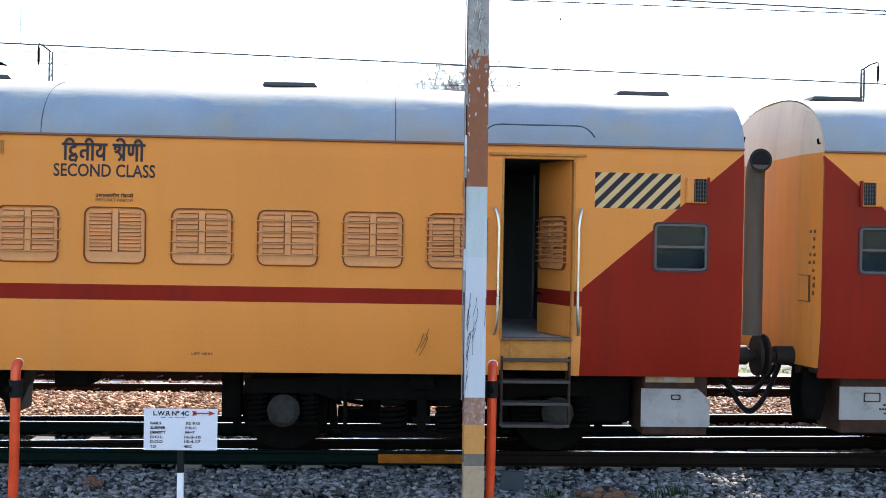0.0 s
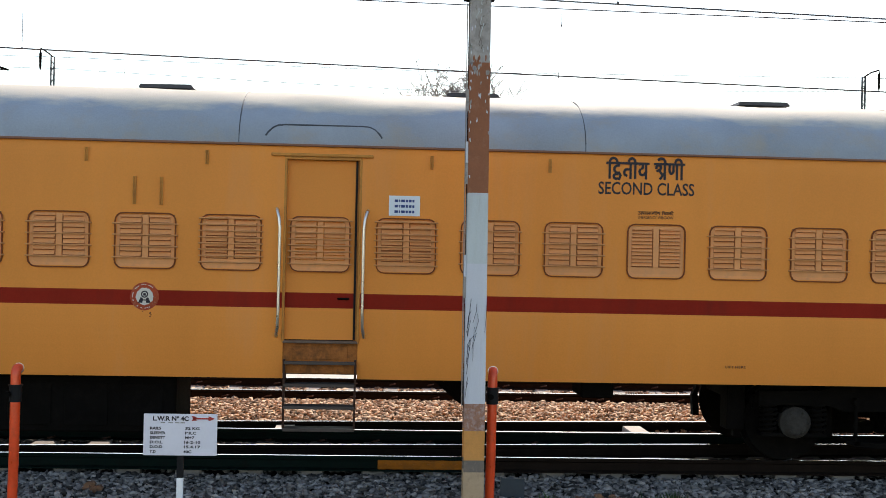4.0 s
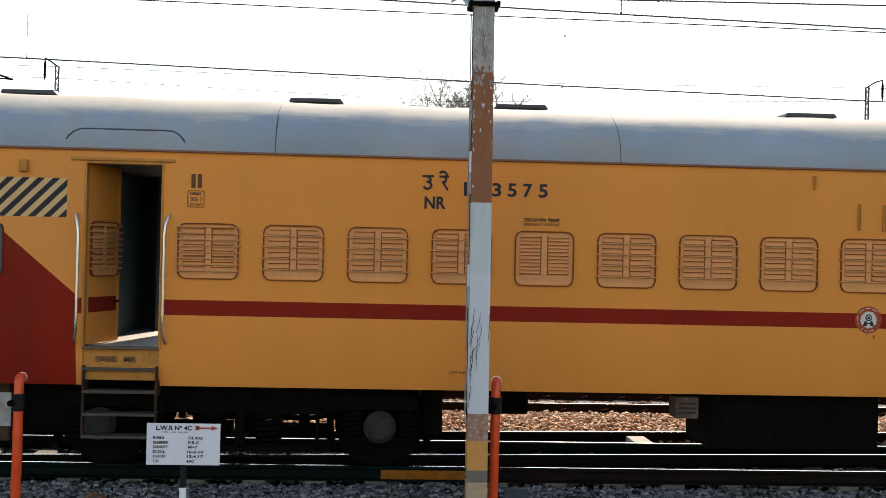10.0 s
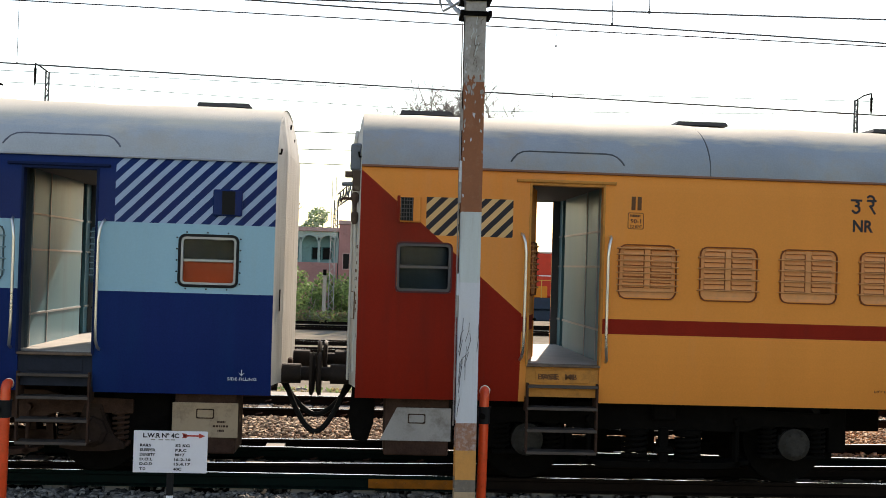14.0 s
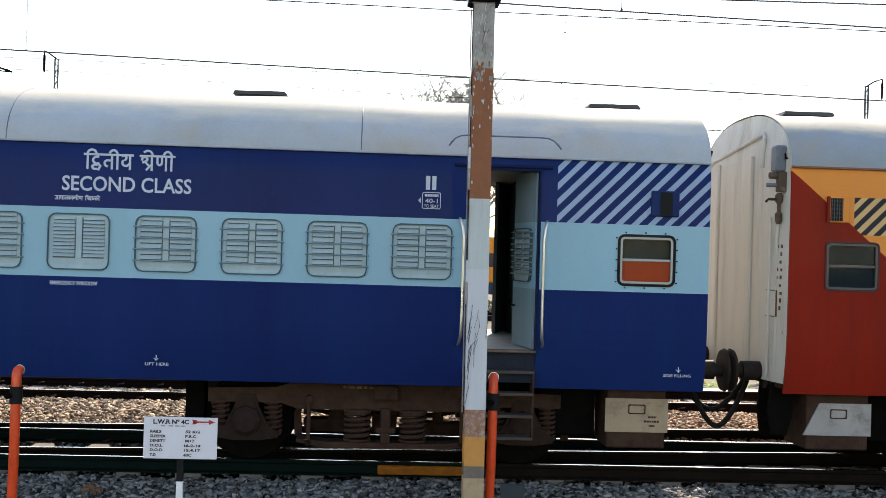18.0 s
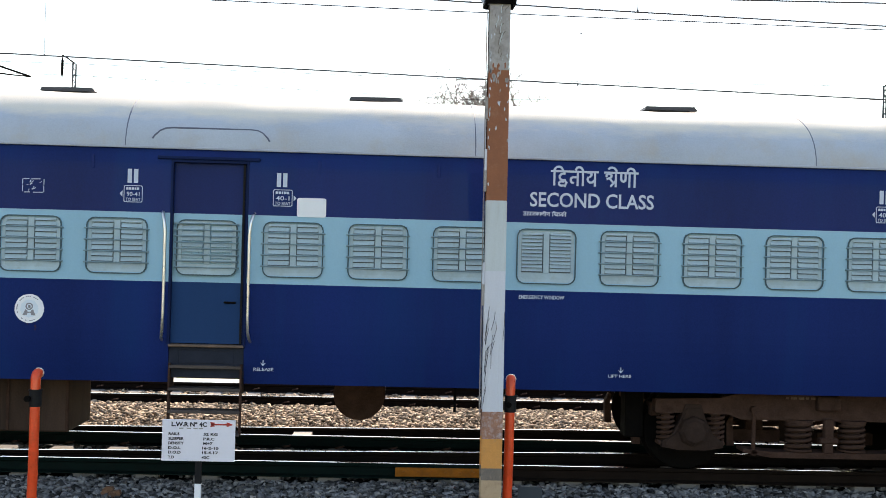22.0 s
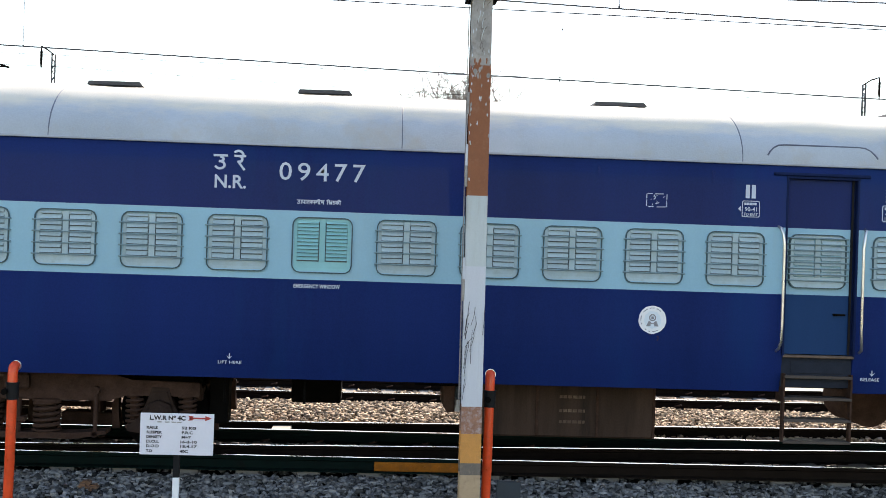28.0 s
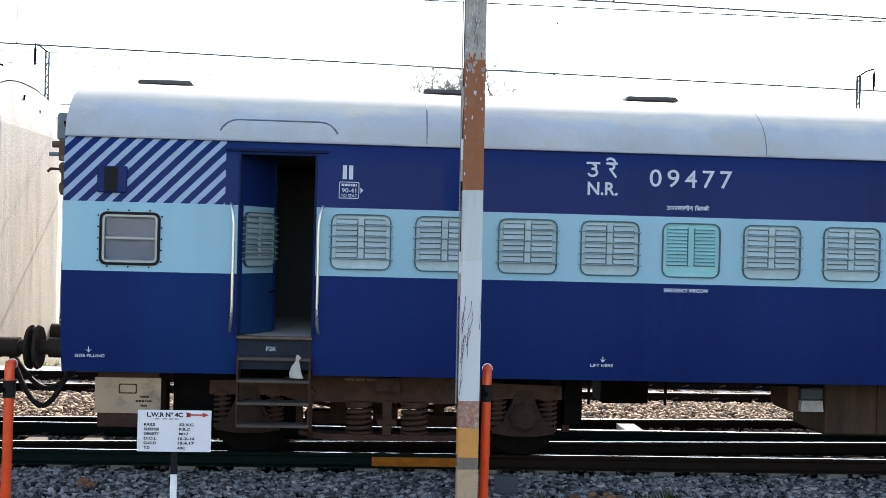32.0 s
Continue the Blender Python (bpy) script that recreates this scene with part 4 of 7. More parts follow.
            jb = part("jumper_box", bx(Shape(), 0, 0.12, -1.47, -1.30, 3.22, 3.50, 0.02), M["jumper"], e, "blue-grey jumper box with cable sockets")
            part("socket", Shape().rod((X(0.03), -1.42, 3.18), (X(0.17), -1.42, 3.18), 0.035, 10), M["rustlight"], jb)
            part("socket", Shape().rod((X(0.02), -1.42, 3.08), (X(0.20), -1.42, 3.08), 0.022, 10), M["jumper"], jb)
            part("bracket", bx(Shape(), 0, 0.09, -1.50, -1.38, 3.01, 3.22, 0.01), M["rustlight"], jb)
            part("cock", Shape().lathe((X(0.06), -1.42, 3.0), (0, 0, -1), [(0, 0.02), (0.03, 0.045), (0.09, 0.04), (0.12, 0.02), (0.20, 0.02), (0.22, 0.04), (0.30, 0.035), (0.33, 0.02)], 10), M["rustlight"], jb, smooth=True)
            part("cock_lever", Shape().tube([(X(0.02), -1.42, 2.93), (X(0.18), -1.44, 2.93), (X(0.21), -1.44, 2.90)], 0.014, 6), M["rust"], jb)
            part("conduit", Shape().tube([(X(0.05), -1.40, 2.72), (X(0.05), -1.36, 2.5), (X(0.03), -1.34, 2.2), (X(0.03), -1.34, 1.15)], 0.018, 8), M["end_cream"], jb, smooth=True)
            part("jumper_box", bx(Shape(), 0, 0.12, 1.24, 1.46, 2.86, 3.22, 0.02), M["tank_cream"], e, "cream jumper box")
            part("conduit", Shape().tube([(X(0.05), 1.36, 2.86), (X(0.05), 1.36, 2.2), (X(0.04), 1.34, 1.2)], 0.018, 8), M["rustlight"], e, smooth=True)
        if sg < 0 and scheme == "yellow":
            for yy, zb in ((-1.25, 0.42), (-0.92, 0.36)):
                t = Shape()
                t.prism([(-HALF - 0.03, 0.98), (-HALF + 0.22, 0.98), (-HALF + 0.20, 0.62), (-HALF + 0.14, zb), (-HALF - 0.02, zb + 0.03), (-HALF - 0.06, 0.66)], yy - 0.03, yy + 0.03)
                part("end_bracket", t, M["under"], c)
        # buffers and coupling
        for yy in (-0.978, 0.978):
            t = Shape()
            t.rod((sg * (HALF - 0.1), yy, 1.08), (sg * (HALF + 0.02), yy, 1.08), 0.19, 16)
            t.rod((sg * (HALF + 0.02), yy, 1.08), (sg * (HALF + 0.27), yy, 1.08), 0.105, 16)
            t.rod((sg * (HALF + 0.20), yy, 1.08), (sg * (HALF + 0.37), yy, 1.08), 0.075, 16)
            t.lathe((sg * (HALF + 0.365), yy, 1.08), (sg, 0, 0), [(0.0, 0.08), (0.0, 0.22), (0.03, 0.235), (0.05, 0.19), (0.06, 0.08)], 28)
            part("buffer", t, M["buffer_iron"], c, "grimy round-headed side buffer", True)
        t = Shape()
        t.box(min(sg * (HALF - 0.3), sg * (HALF + 0.12)), max(sg * (HALF - 0.3), sg * (HALF + 0.12)), -0.10, 0.10, 0.98, 1.16, 0.02)
        t.tube([(sg * (HALF + 0.1), -0.03, 1.06), (sg * (HALF + 0.25), -0.06, 1.0), (sg * (HALF + 0.4), -0.03, 1.03)], 0.035, 8)
        part("drawhook", t, M["rust"], c)
        for yy, low in ((-0.66, 0.42), (-0.44, 0.58)):
            ra = 0.36 if low < 0.5 else 0.43
            us = [k / 10 for k in range(11)]
            pts = [(sg * (HALF - 0.06), yy, 1.04)] + [(sg * (HALF + 0.4255 - ra * (1 - u)), yy, low + (1.03 - low) * (1 - u) ** 1.75) for u in us]
            t = Shape()
            t.tube(pts, 0.030, 8)
            part("brake_hose", t, M["black"], c, "drooping black brake hose", True)
        t = Shape()
        t.box(min(sg * (HALF - 0.14), sg * HALF), max(sg * (HALF - 0.14), sg * HALF), -1.45, 1.45, 0.94, 1.16, 0.01)
        part("headstock", t, M["rust"], c)
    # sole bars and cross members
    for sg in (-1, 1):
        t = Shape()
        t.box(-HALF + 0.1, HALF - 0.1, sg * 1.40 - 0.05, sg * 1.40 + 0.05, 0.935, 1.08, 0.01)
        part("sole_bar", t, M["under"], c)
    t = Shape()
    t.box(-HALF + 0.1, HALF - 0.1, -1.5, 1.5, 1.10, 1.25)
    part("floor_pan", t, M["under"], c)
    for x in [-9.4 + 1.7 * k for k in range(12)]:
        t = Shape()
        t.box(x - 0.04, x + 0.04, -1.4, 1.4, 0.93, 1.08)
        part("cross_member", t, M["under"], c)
    # plain block added to fill the dark beneath the coach end
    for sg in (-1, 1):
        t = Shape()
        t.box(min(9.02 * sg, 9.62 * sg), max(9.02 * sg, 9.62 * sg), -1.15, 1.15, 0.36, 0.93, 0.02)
        part("under_floor_tank", t, M["under"], c, "plain black block filling the dark below the toilet")
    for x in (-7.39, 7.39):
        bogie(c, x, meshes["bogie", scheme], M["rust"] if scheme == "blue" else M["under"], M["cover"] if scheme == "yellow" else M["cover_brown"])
    # shuttered windows
    windows(c, LEFT_WINDOWS, scheme, 4, meshes["win", scheme], not detail)
    windows(c, RIGHT_WINDOWS, scheme, 3, meshes["win", scheme], not detail)
    # doorways
    for i, (a, b) in enumerate(DOORS):
        put_door(c, scheme, i, leaf, near_turn[i], True, meshes["door", scheme])
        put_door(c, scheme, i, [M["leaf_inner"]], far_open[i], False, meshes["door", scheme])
        t = Shape()
        for x in (a, b):
            t.box(x - 0.012, x + 0.012, -SIDE - 0.006, -SIDE + 0.10, 1.27, 3.15, 0.004)
        t.box(a - 0.15, b + 0.12, -SIDE - 0.02, -SIDE + 0.01, 3.15, 3.182, 0.006)
        t.box(a, b, -SIDE - 0.004, -SIDE + 0.10, 3.12, 3.15, 0.004)
        if i == 1:
            t.box(b - 0.05, b - 0.012, -SIDE + 0.05, -SIDE + 0.09, 1.29, 3.12, 0.004)
        part("door_frame", t, M["frame_" + scheme], c)
        if i == 1:
            # black strips stand for the shadow line between leaf and jamb
            t = Shape()
            t.box(b - 0.052, b - 0.030, -SIDE + 0.040, -SIDE + 0.049, 1.30, 3.12)
            t.box(a + 0.012, b - 0.052, -SIDE + 0.084, -SIDE + 0.094, 3.085, 3.12)
            t.box(a + 0.012, a + 0.022, -SIDE + 0.084, -SIDE + 0.094, 1.30, 3.085)
            part("door_seal", t, M["black"], c, "black strips painted for the shadow line round the leaf")
        t = Shape()
        t.box(a, b, -SIDE + 0.045, -SIDE + 0.075, 0.955, 1.265, 0.004)
        t.box(a + 0.10, b - 0.10, -SIDE + 0.035, -SIDE + 0.045, 1.10, 1.23, 0.004)
        part("step_riser", t, M["riser_rusty" if i == 1 else "frame_yellow"] if scheme == "yellow" else M["riser_blue"], c)
        t = Shape()
        t.box(a, b, -SIDE - 0.01, -SIDE + 0.12, 1.265, 1.292, 0.006)
        part("threshold", t, M["sill"], c)
        steps(c, i, M["rust"])
        handrail(c, a - 0.045, M["steel"], -1)
        handrail(c, b + 0.04, M["steel"], 1)
    for sg, fo in ((-1, far_open[0]), (1, far_open[2])):
        vestibule(c, sg, fo, scheme)
    # end windows and vents
    for sg in (-1, 1):
        x0, x1 = (9.735, 10.295) if sg > 0 else (-10.285, -9.73)
        t = Shape()
        if scheme == "yellow":
            rim(t, x0 - 0.012, x1 + 0.012, 1.985, 2.505, 0.06, 0.016, -SIDE - 0.012, -SIDE + 0.02)
        else:
            rim(t, x0 - 0.022, x1 + 0.022, 1.978, 2.512, 0.07, 0.028, -SIDE - 0.012, -SIDE + 0.02)
        f = part("toilet_window_frame", t, M["maroonframe"] if scheme == "yellow" else M["black"], c)
        t = Shape()
        rim(t, x0 + 0.006, x1 - 0.006, 2.006, 2.484, 0.05, 0.022, -SIDE - 0.008, -SIDE + 0.02)
        t.box(x0 + 0.03, x1 - 0.03, -SIDE - 0.006, -SIDE + 0.015, 2.235, 2.262, 0.004)
        part("inner_frame", t, M["dullsteel"] if scheme == "blue" else M["frame_dull"], f)
        if scheme == "blue":
            for k in range(16):
                xx, zz = ((x0 - 0.035, x1 + 0.035)[k % 2], 2.02 + 0.113 * (k // 2)) if k < 10 else (x0 + 0.06 + 0.205 * ((k - 10) // 2), (1.962, 2.528)[k % 2])
                t = Shape()
                t.rod((xx, -SIDE - 0.012, zz), (xx, -SIDE, zz), 0.009, 6)
                part("bolt", t, M["black"], f)
        for z0, z1, key in ((2.03, 2.24, "low"), (2.258, 2.46, "high")):
            t = Shape()
            t.box(x0 + 0.03, x1 - 0.03, -SIDE + 0.012, -SIDE + 0.018, z0, z1)
            part("pane", t, M["pane"], f)
            t = Shape()
            t.box(x0 + 0.02, x1 - 0.02, -SIDE + 0.05, -SIDE + 0.06, z0 - 0.01, z1 + 0.01)
            part("blind", t, M["blind_red"] if (scheme == "blue" and sg > 0 and key == "low") else M["blind_pink"] if scheme == "blue" and sg < 0 else M["blind_grey"], f)
        vx = 10.19 * sg
        t = Shape()
        xa, xb = (vx - 0.135 * sg, vx + 0.105 * sg) if scheme == "yellow" else (vx - 0.145, vx + 0.145)
        t.box(min(xa, xb), max(xa, xb), -SIDE - 0.035, -SIDE + 0.005, 2.70, 2.965, 0.01)
        v = part("vent_box", t, base if scheme == "yellow" else M["navy"], c, "louvred toilet vent")
        if scheme == "yellow":
            t = Shape()
            t.box(min(vx + 0.078 * sg, vx + 0.108 * sg), max(vx + 0.078 * sg, vx + 0.108 * sg), -SIDE - 0.038, -SIDE - 0.004, 2.697, 2.968, 0.004)
            part("vent_side", t, M["maroon"], v, "maroon half of the vent box")
        t = Shape()
        t.box(vx - 0.065 + 0.01 * sg, vx + 0.065 + 0.01 * sg, -SIDE - 0.04, -SIDE - 0.034, 2.715, 2.95)
        part("vent_opening", t, M["void"], v)
        if scheme == "yellow":
            for k in range(5):
                t = Shape()
                xx = vx - 0.055 + 0.01 * sg + k * 0.0275
                t.box(xx - 0.003, xx + 0.003, -SIDE - 0.046, -SIDE - 0.04, 2.715, 2.95)
                t.box(vx - 0.065 + 0.01 * sg, vx + 0.065 + 0.01 * sg, -SIDE - 0.046, -SIDE - 0.04, 2.75 + k * 0.042, 2.756 + k * 0.042)
                part("vent_bar", t, M["frame_dull"], v)
    return c


def coach_kit():
    kit = {}
    for sc in ("yellow", "blue"):
        for near in (True, False):
            kit["wall", sc, near] = side_wall(sc, near)
        kit["bogie", sc] = bogie_meshes()
        kit["win", sc] = louvre_parts()
        kit["door", sc] = {"leaf": door_leaf(sc), "leaf_far": door_leaf(sc, True), "win": kit["win", sc]}
        for sg in (-1, 1):
            for det in (True, False):
                kit["end", sc, sg, det] = [M["end_yellow"] if (sc == "yellow" and not det) else M["end_cream"], M["end_sand"] if (sc == "yellow" and not det) else M["end_cream"]]
    return kit


M.update(
    gutter_yellow=material("brown_gutter_paint", (0.22, 0.10, 0.06), 0.6, vary=0.2),
    gutter_blue=material("grey_gutter_paint", (0.35, 0.37, 0.42), 0.6, vary=0.2),
    vent=material("dark_ventilator_metal", (0.05, 0.05, 0.055), 0.6, vary=0.3),
    cover=material("dusty_grey_axle_cover", (0.038, 0.035, 0.032), 0.8, gloss=0.08, vary=0.4, scale=10, dirt=(0.022, 0.02, 0.018), dirt_amount=0.45),
    tread=material("worn_step_edge", (0.075, 0.060, 0.053), 0.6, gloss=0.12, vary=0.3),
    maroonframe=material("maroon_window_rim", (0.085, 0.018, 0.020), 0.5, vary=0.1),
    frame_dull=material("dull_window_frame", (0.10, 0.09, 0.09), 0.5, vary=0.1),
    pane=glass_material("smoky_pane", (0.85, 0.88, 0.9)),
    blind_grey=material("dusty_grey_blind", (0.011, 0.020, 0.030), 0.7, gloss=0.08, vary=0.2),
    blind_red=material("red_orange_blind", (0.62, 0.075, 0.015), 0.6, vary=0.15),
    seam_yellow=material("dark_seam_and_strip_shade", (0.075, 0.082, 0.095), 0.7, gloss=0.05, vary=0.2),
    seam_blue=material("grey_seam_and_strip_shade", (0.11, 0.12, 0.16), 0.6, vary=0.2),
    shutter_yellow=material("faded_ochre_shutter", (0.70, 0.300, 0.112), 0.5, vary=0.08, scale=5, dirt=(0.52, 0.255, 0.125), dirt_amount=0.3, per=0.14),
    shutter_blue=material("dusty_pale_blue_shutter", (0.365, 0.475, 0.525), 0.5, vary=0.10, scale=5, dirt=(0.31, 0.375, 0.375), dirt_amount=0.32, per=0.16),
    rim_yellow=material("dark_ochre_rim", (0.19, 0.055, 0.02), 0.6, gloss=0.1, vary=0.2, scale=8),
    rim_blue=material("dark_blue_rim", (0.052, 0.095, 0.115), 0.55, vary=0.2, scale=8),
    bar_yellow=material("rusty_ochre_bar", (0.54, 0.24, 0.09), 0.6, vary=0.2, scale=9),
    bar_blue=material("grimy_blue_bar", (0.17, 0.255, 0.285), 0.55, vary=0.2, scale=9),
    # inside of the far leaves, painted dark for the unlit lobby
    leaf_inner=material("unlit_grey_leaf_inside", (0.06, 0.07, 0.085), 0.6, vary=0.15),
    # shutter back plates, coloured darker for the shade between slats
    gap_yellow=material("slot_shade_brown", (0.34, 0.125, 0.05), 0.8, vary=0.2),
    gap_blue=material("slot_shade_grey", (0.125, 0.155, 0.17), 0.8, vary=0.2),
    # inner wall faces, coloured dark for the same lack of light
    inner_lining=material("unlit_grey_inner_lining", (0.09, 0.10, 0.11), 0.7, vary=0.15),
    frame_yellow=material("grimy_ochre_door_frame", (0.50, 0.205, 0.04), 0.6, vary=0.2, scale=5, dirt=(0.22, 0.10, 0.03), dirt_amount=0.35),
    frame_blue=material("grimy_navy_door_frame", (0.007, 0.016, 0.06), 0.6, gloss=0.06, vary=0.2, scale=5),
    shutter_teal=material("teal_blue_shutter", (0.23, 0.48, 0.51), 0.5, vary=0.08, scale=5, per=0.12),
    jumper=material("blue_grey_box_paint", (0.15, 0.17, 0.20), 0.6, vary=0.2, scale=6, dirt=(0.12, 0.09, 0.07), dirt_amount=0.35),
    sill=material("worn_rusty_sill", (0.15, 0.105, 0.08), 0.7, 0.2, gloss=0.1, vary=0.35, scale=9),
    boxbrown=material("grimy_brown_box_paint", (0.052, 0.033, 0.025), 0.8, gloss=0.08, vary=0.45, scale=3.5, dirt=(0.020, 0.015, 0.013), dirt_amount=0.5, streak=True),
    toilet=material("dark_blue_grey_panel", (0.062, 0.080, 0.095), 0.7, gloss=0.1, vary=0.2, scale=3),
    # steel-blue leaf paint, paled to carry the light on the open leaf
    doorpale=material("lit_steel_blue_leaf_paint", (0.20, 0.30, 0.36), 0.5, gloss=0.15, vary=0.15, scale=2, streak=True),
    riser_rusty=material("rusty_ochre_riser_paint", (0.30, 0.105, 0.028), 0.7, gloss=0.08, vary=0.4, scale=5, dirt=(0.075, 0.036, 0.02), dirt_amount=0.55),
    riser_blue=material("grimy_slate_riser_paint", (0.020, 0.024, 0.036), 0.7, gloss=0.08, vary=0.3, scale=5),
    blind_pink=material("dusty_pink_grey_blind", (0.255, 0.255, 0.31), 0.7, vary=0.2),
    cover_brown=material("dusty_brown_axle_cover", (0.032, 0.020, 0.016), 0.8, gloss=0.06, vary=0.3, scale=8, dirt=(0.045, 0.030, 0.024), dirt_amount=0.4),
    buffer_iron=material("greasy_brown_black_iron", (0.022, 0.015, 0.012), 0.7, gloss=0.2, vary=0.4, scale=6, bump=0.3, dirt=(0.05, 0.032, 0.024), dirt_amount=0.3),
    void=material("unlit_hollow", (0.012, 0.012, 0.012), 0.9),
)
KIT = coach_kit()
YC, BC = -6.842, -29.029
GAP = 2 * HALF + 0.851
yellow_coach = coach_shell("railway_coach", "yellow", "ochre yellow second class coach with maroon stripe and ends", KIT, True, (76, 0, 72), (70, 0, 0))
blue_coach = coach_shell("railway_coach", "blue", "navy and aqua second class coach with white roof", KIT, True, (64, 0, 80), (0, 0, 74))
lead_coach = coach_shell("railway_coach", "yellow", "ochre yellow coach with maroon end, coupled ahead", KIT, False)
rear_coach = coach_shell("railway_coach", "blue", "blue coach with cream end wall, coupled behind", KIT, False)
COACHES = ((yellow_coach, YC), (blue_coach, BC), (lead_coach, YC + GAP), (rear_coach, BC - GAP))


# ---- lettering and fittings of the two coaches ----
def put_text(c, words, x0, x1, z0, z1, mat, weight=0.0, y=None, name="lettering"):
    return part(name, lettering(words, x0, x1, z0, z1, -SIDE - 0.0035 if y is None else y, weight=weight), mat, c)


def bars(c, x0, x1, z0, z1, mat, rows=1, y=None, name="lettering", seed=0):
    """Small writing that cannot be read, as short bars."""
    rnd = random.Random(seed + int(1000 * abs(x0)))
    s = Shape()
    yy = -SIDE - 0.003 if y is None else y
    h = (z1 - z0) / (rows * 1.5 - 0.5)
    for r in range(rows):
        z = z1 - h - r * h * 1.5
        x = x0
        while x < x1 - 0.01:
            w = min(x1 - x, rnd.uniform(0.02, 0.06) * (x1 - x0) / 0.3)
            s.box(x, x + w, yy, yy + 0.003, z, z + h)
            x += w + 0.012 * (x1 - x0) / 0.3
    return part(name, s, mat, c)


def spaced(c, words, x0, pitch, w, z0, z1, mat, weight):
    """Widely spaced painted figures, one object each."""
    for k, ch in enumerate(words):
        ww = w * (0.34 if ch == "1" else 1.0)
        put_text(c, ch, x0 + k * pitch + (w - ww) / 2, x0 + k * pitch + (w + ww) / 2, z0, z1, mat, weight)


def glyphs():
    """Strokes of the Devanagari letters, each in a cell whose head line lies at height 1."""
    a = {}
    a["dva"] = (0.66, [[(0.0, 1), (0.66, 1)], [(0.40, 1), (0.40, 0.84)], arc(0.38, 0.60, 0.24, 0.24, 85, 280, 9), [(0.42, 0.37), (0.52, 0.20), (0.44, -0.04)], arc(0.27, 0.13, 0.16, 0.15, 70, 290, 7)])
    a["i"] = (0.30, [[(0.0, 1), (0.30, 1)], [(0.15, 1), (0.15, 0.05)], arc(0.38, 1.0, 0.24, 0.32, 20, 180, 8)])
    a["ta"] = (0.62, [[(0.0, 1), (0.62, 1)], [(0.48, 1), (0.48, 0.05)], [(0.48, 0.6), (0.24, 0.6)], arc(0.24, 0.4, 0.14, 0.2, 90, 260, 6)])
    a["ii"] = (0.30, [[(0.0, 1), (0.30, 1)], [(0.15, 1), (0.15, 0.05)], arc(-0.06, 1.0, 0.21, 0.32, 0, 150, 8)])
    a["ya"] = (0.66, [[(0.0, 1), (0.66, 1)], [(0.52, 1), (0.52, 0.05)], arc(0.2, 0.82, 0.12, 0.16, 120, -60, 6), arc(0.30, 0.48, 0.18, 0.22, 150, 330, 8), [(0.46, 0.38), (0.52, 0.45)]])
    a["shra"] = (0.74, [[(0.0, 1), (0.74, 1)], [(0.60, 1), (0.60, 0.05)], arc(0.22, 0.77, 0.14, 0.15, 190, -60, 7), [(0.29, 0.64), (0.14, 0.55)], [(0.25, 0.60), (0.42, 0.34)], [(0.60, 0.44), (0.34, 0.06)]])
    a["e"] = (0.02, [arc(-0.36, 1.02, 0.26, 0.34, 10, 130, 7)])
    a["na"] = (0.74, [[(0.0, 1), (0.74, 1)], [(0.60, 1), (0.60, 0.05)], [(0.14, 1), (0.14, 0.6)], arc(0.26, 0.6, 0.12, 0.2, 180, 360, 7), [(0.38, 0.6), (0.38, 1)]])
    a["u"] = (0.66, [[(0.0, 1), (0.62, 1)], [(0.34, 1), (0.34, 0.9)], arc(0.28, 0.74, 0.18, 0.17, 70, -90, 7), arc(0.28, 0.32, 0.24, 0.26, 90, -150, 9)])
    a["ra"] = (0.52, [[(0.0, 1), (0.50, 1)], arc(0.20, 0.78, 0.16, 0.2, 90, -100, 7), [(0.16, 0.58), (0.46, 0.05)]])
    a["aa"] = (0.28, [[(0.0, 1), (0.28, 1)], [(0.16, 1), (0.16, 0.05)]])
    a["pa"] = (0.60, [[(0.0, 1), (0.60, 1)], [(0.46, 1), (0.46, 0.05)], [(0.14, 1), (0.14, 0.55)], arc(0.28, 0.55, 0.14, 0.2, 180, 300, 5), [(0.35, 0.38), (0.46, 0.45)]])
    a["ka"] = (0.74, [[(0.0, 1), (0.74, 1)], [(0.36, 1), (0.36, 0.05)], arc(0.22, 0.5, 0.14, 0.16, 40, 320, 7), arc(0.50, 0.5, 0.14, 0.18, 140, -60, 7)])
    a["la"] = (0.72, [[(0.0, 1), (0.72, 1)], [(0.60, 1), (0.60, 0.05)], arc(0.16, 0.5, 0.12, 0.22, 230, 0, 7), arc(0.42, 0.5, 0.14, 0.22, 180, 20, 7)])
    a["kha"] = (0.86, [[(0.0, 1), (0.86, 1)], [(0.74, 1), (0.74, 0.05)], arc(0.16, 0.76, 0.12, 0.16, 100, -90, 6), [(0.16, 0.6), (0.36, 0.14), (0.74, 0.3)], arc(0.56, 0.52, 0.14, 0.16, 20, 330, 7)])
    a["da"] = (0.56, [[(0.0, 1), (0.56, 1)], [(0.30, 1), (0.30, 0.86)], arc(0.30, 0.72, 0.16, 0.14, 90, 270, 6), arc(0.28, 0.38, 0.20, 0.20, 90, -130, 7)])
    return a


def hindi(c, words, x0, x1, z0, z1, mat, stroke):
    g = glyphs()
    s = Shape()
    total = sum(0.42 if w == " " else g[w][0] for w in words)
    k, x, zz = (x1 - x0) / total, x0, (z1 - z0) / 1.36
    for w in words:
        if w == " ":
            x += 0.42 * k
            continue
        for line in g[w][1]:
            s.ribbon([(x + a * k, z0 + b * zz) for a, b in line], stroke, -SIDE - 0.0035)
        x += g[w][0] * k
    part("lettering", s, mat, c)


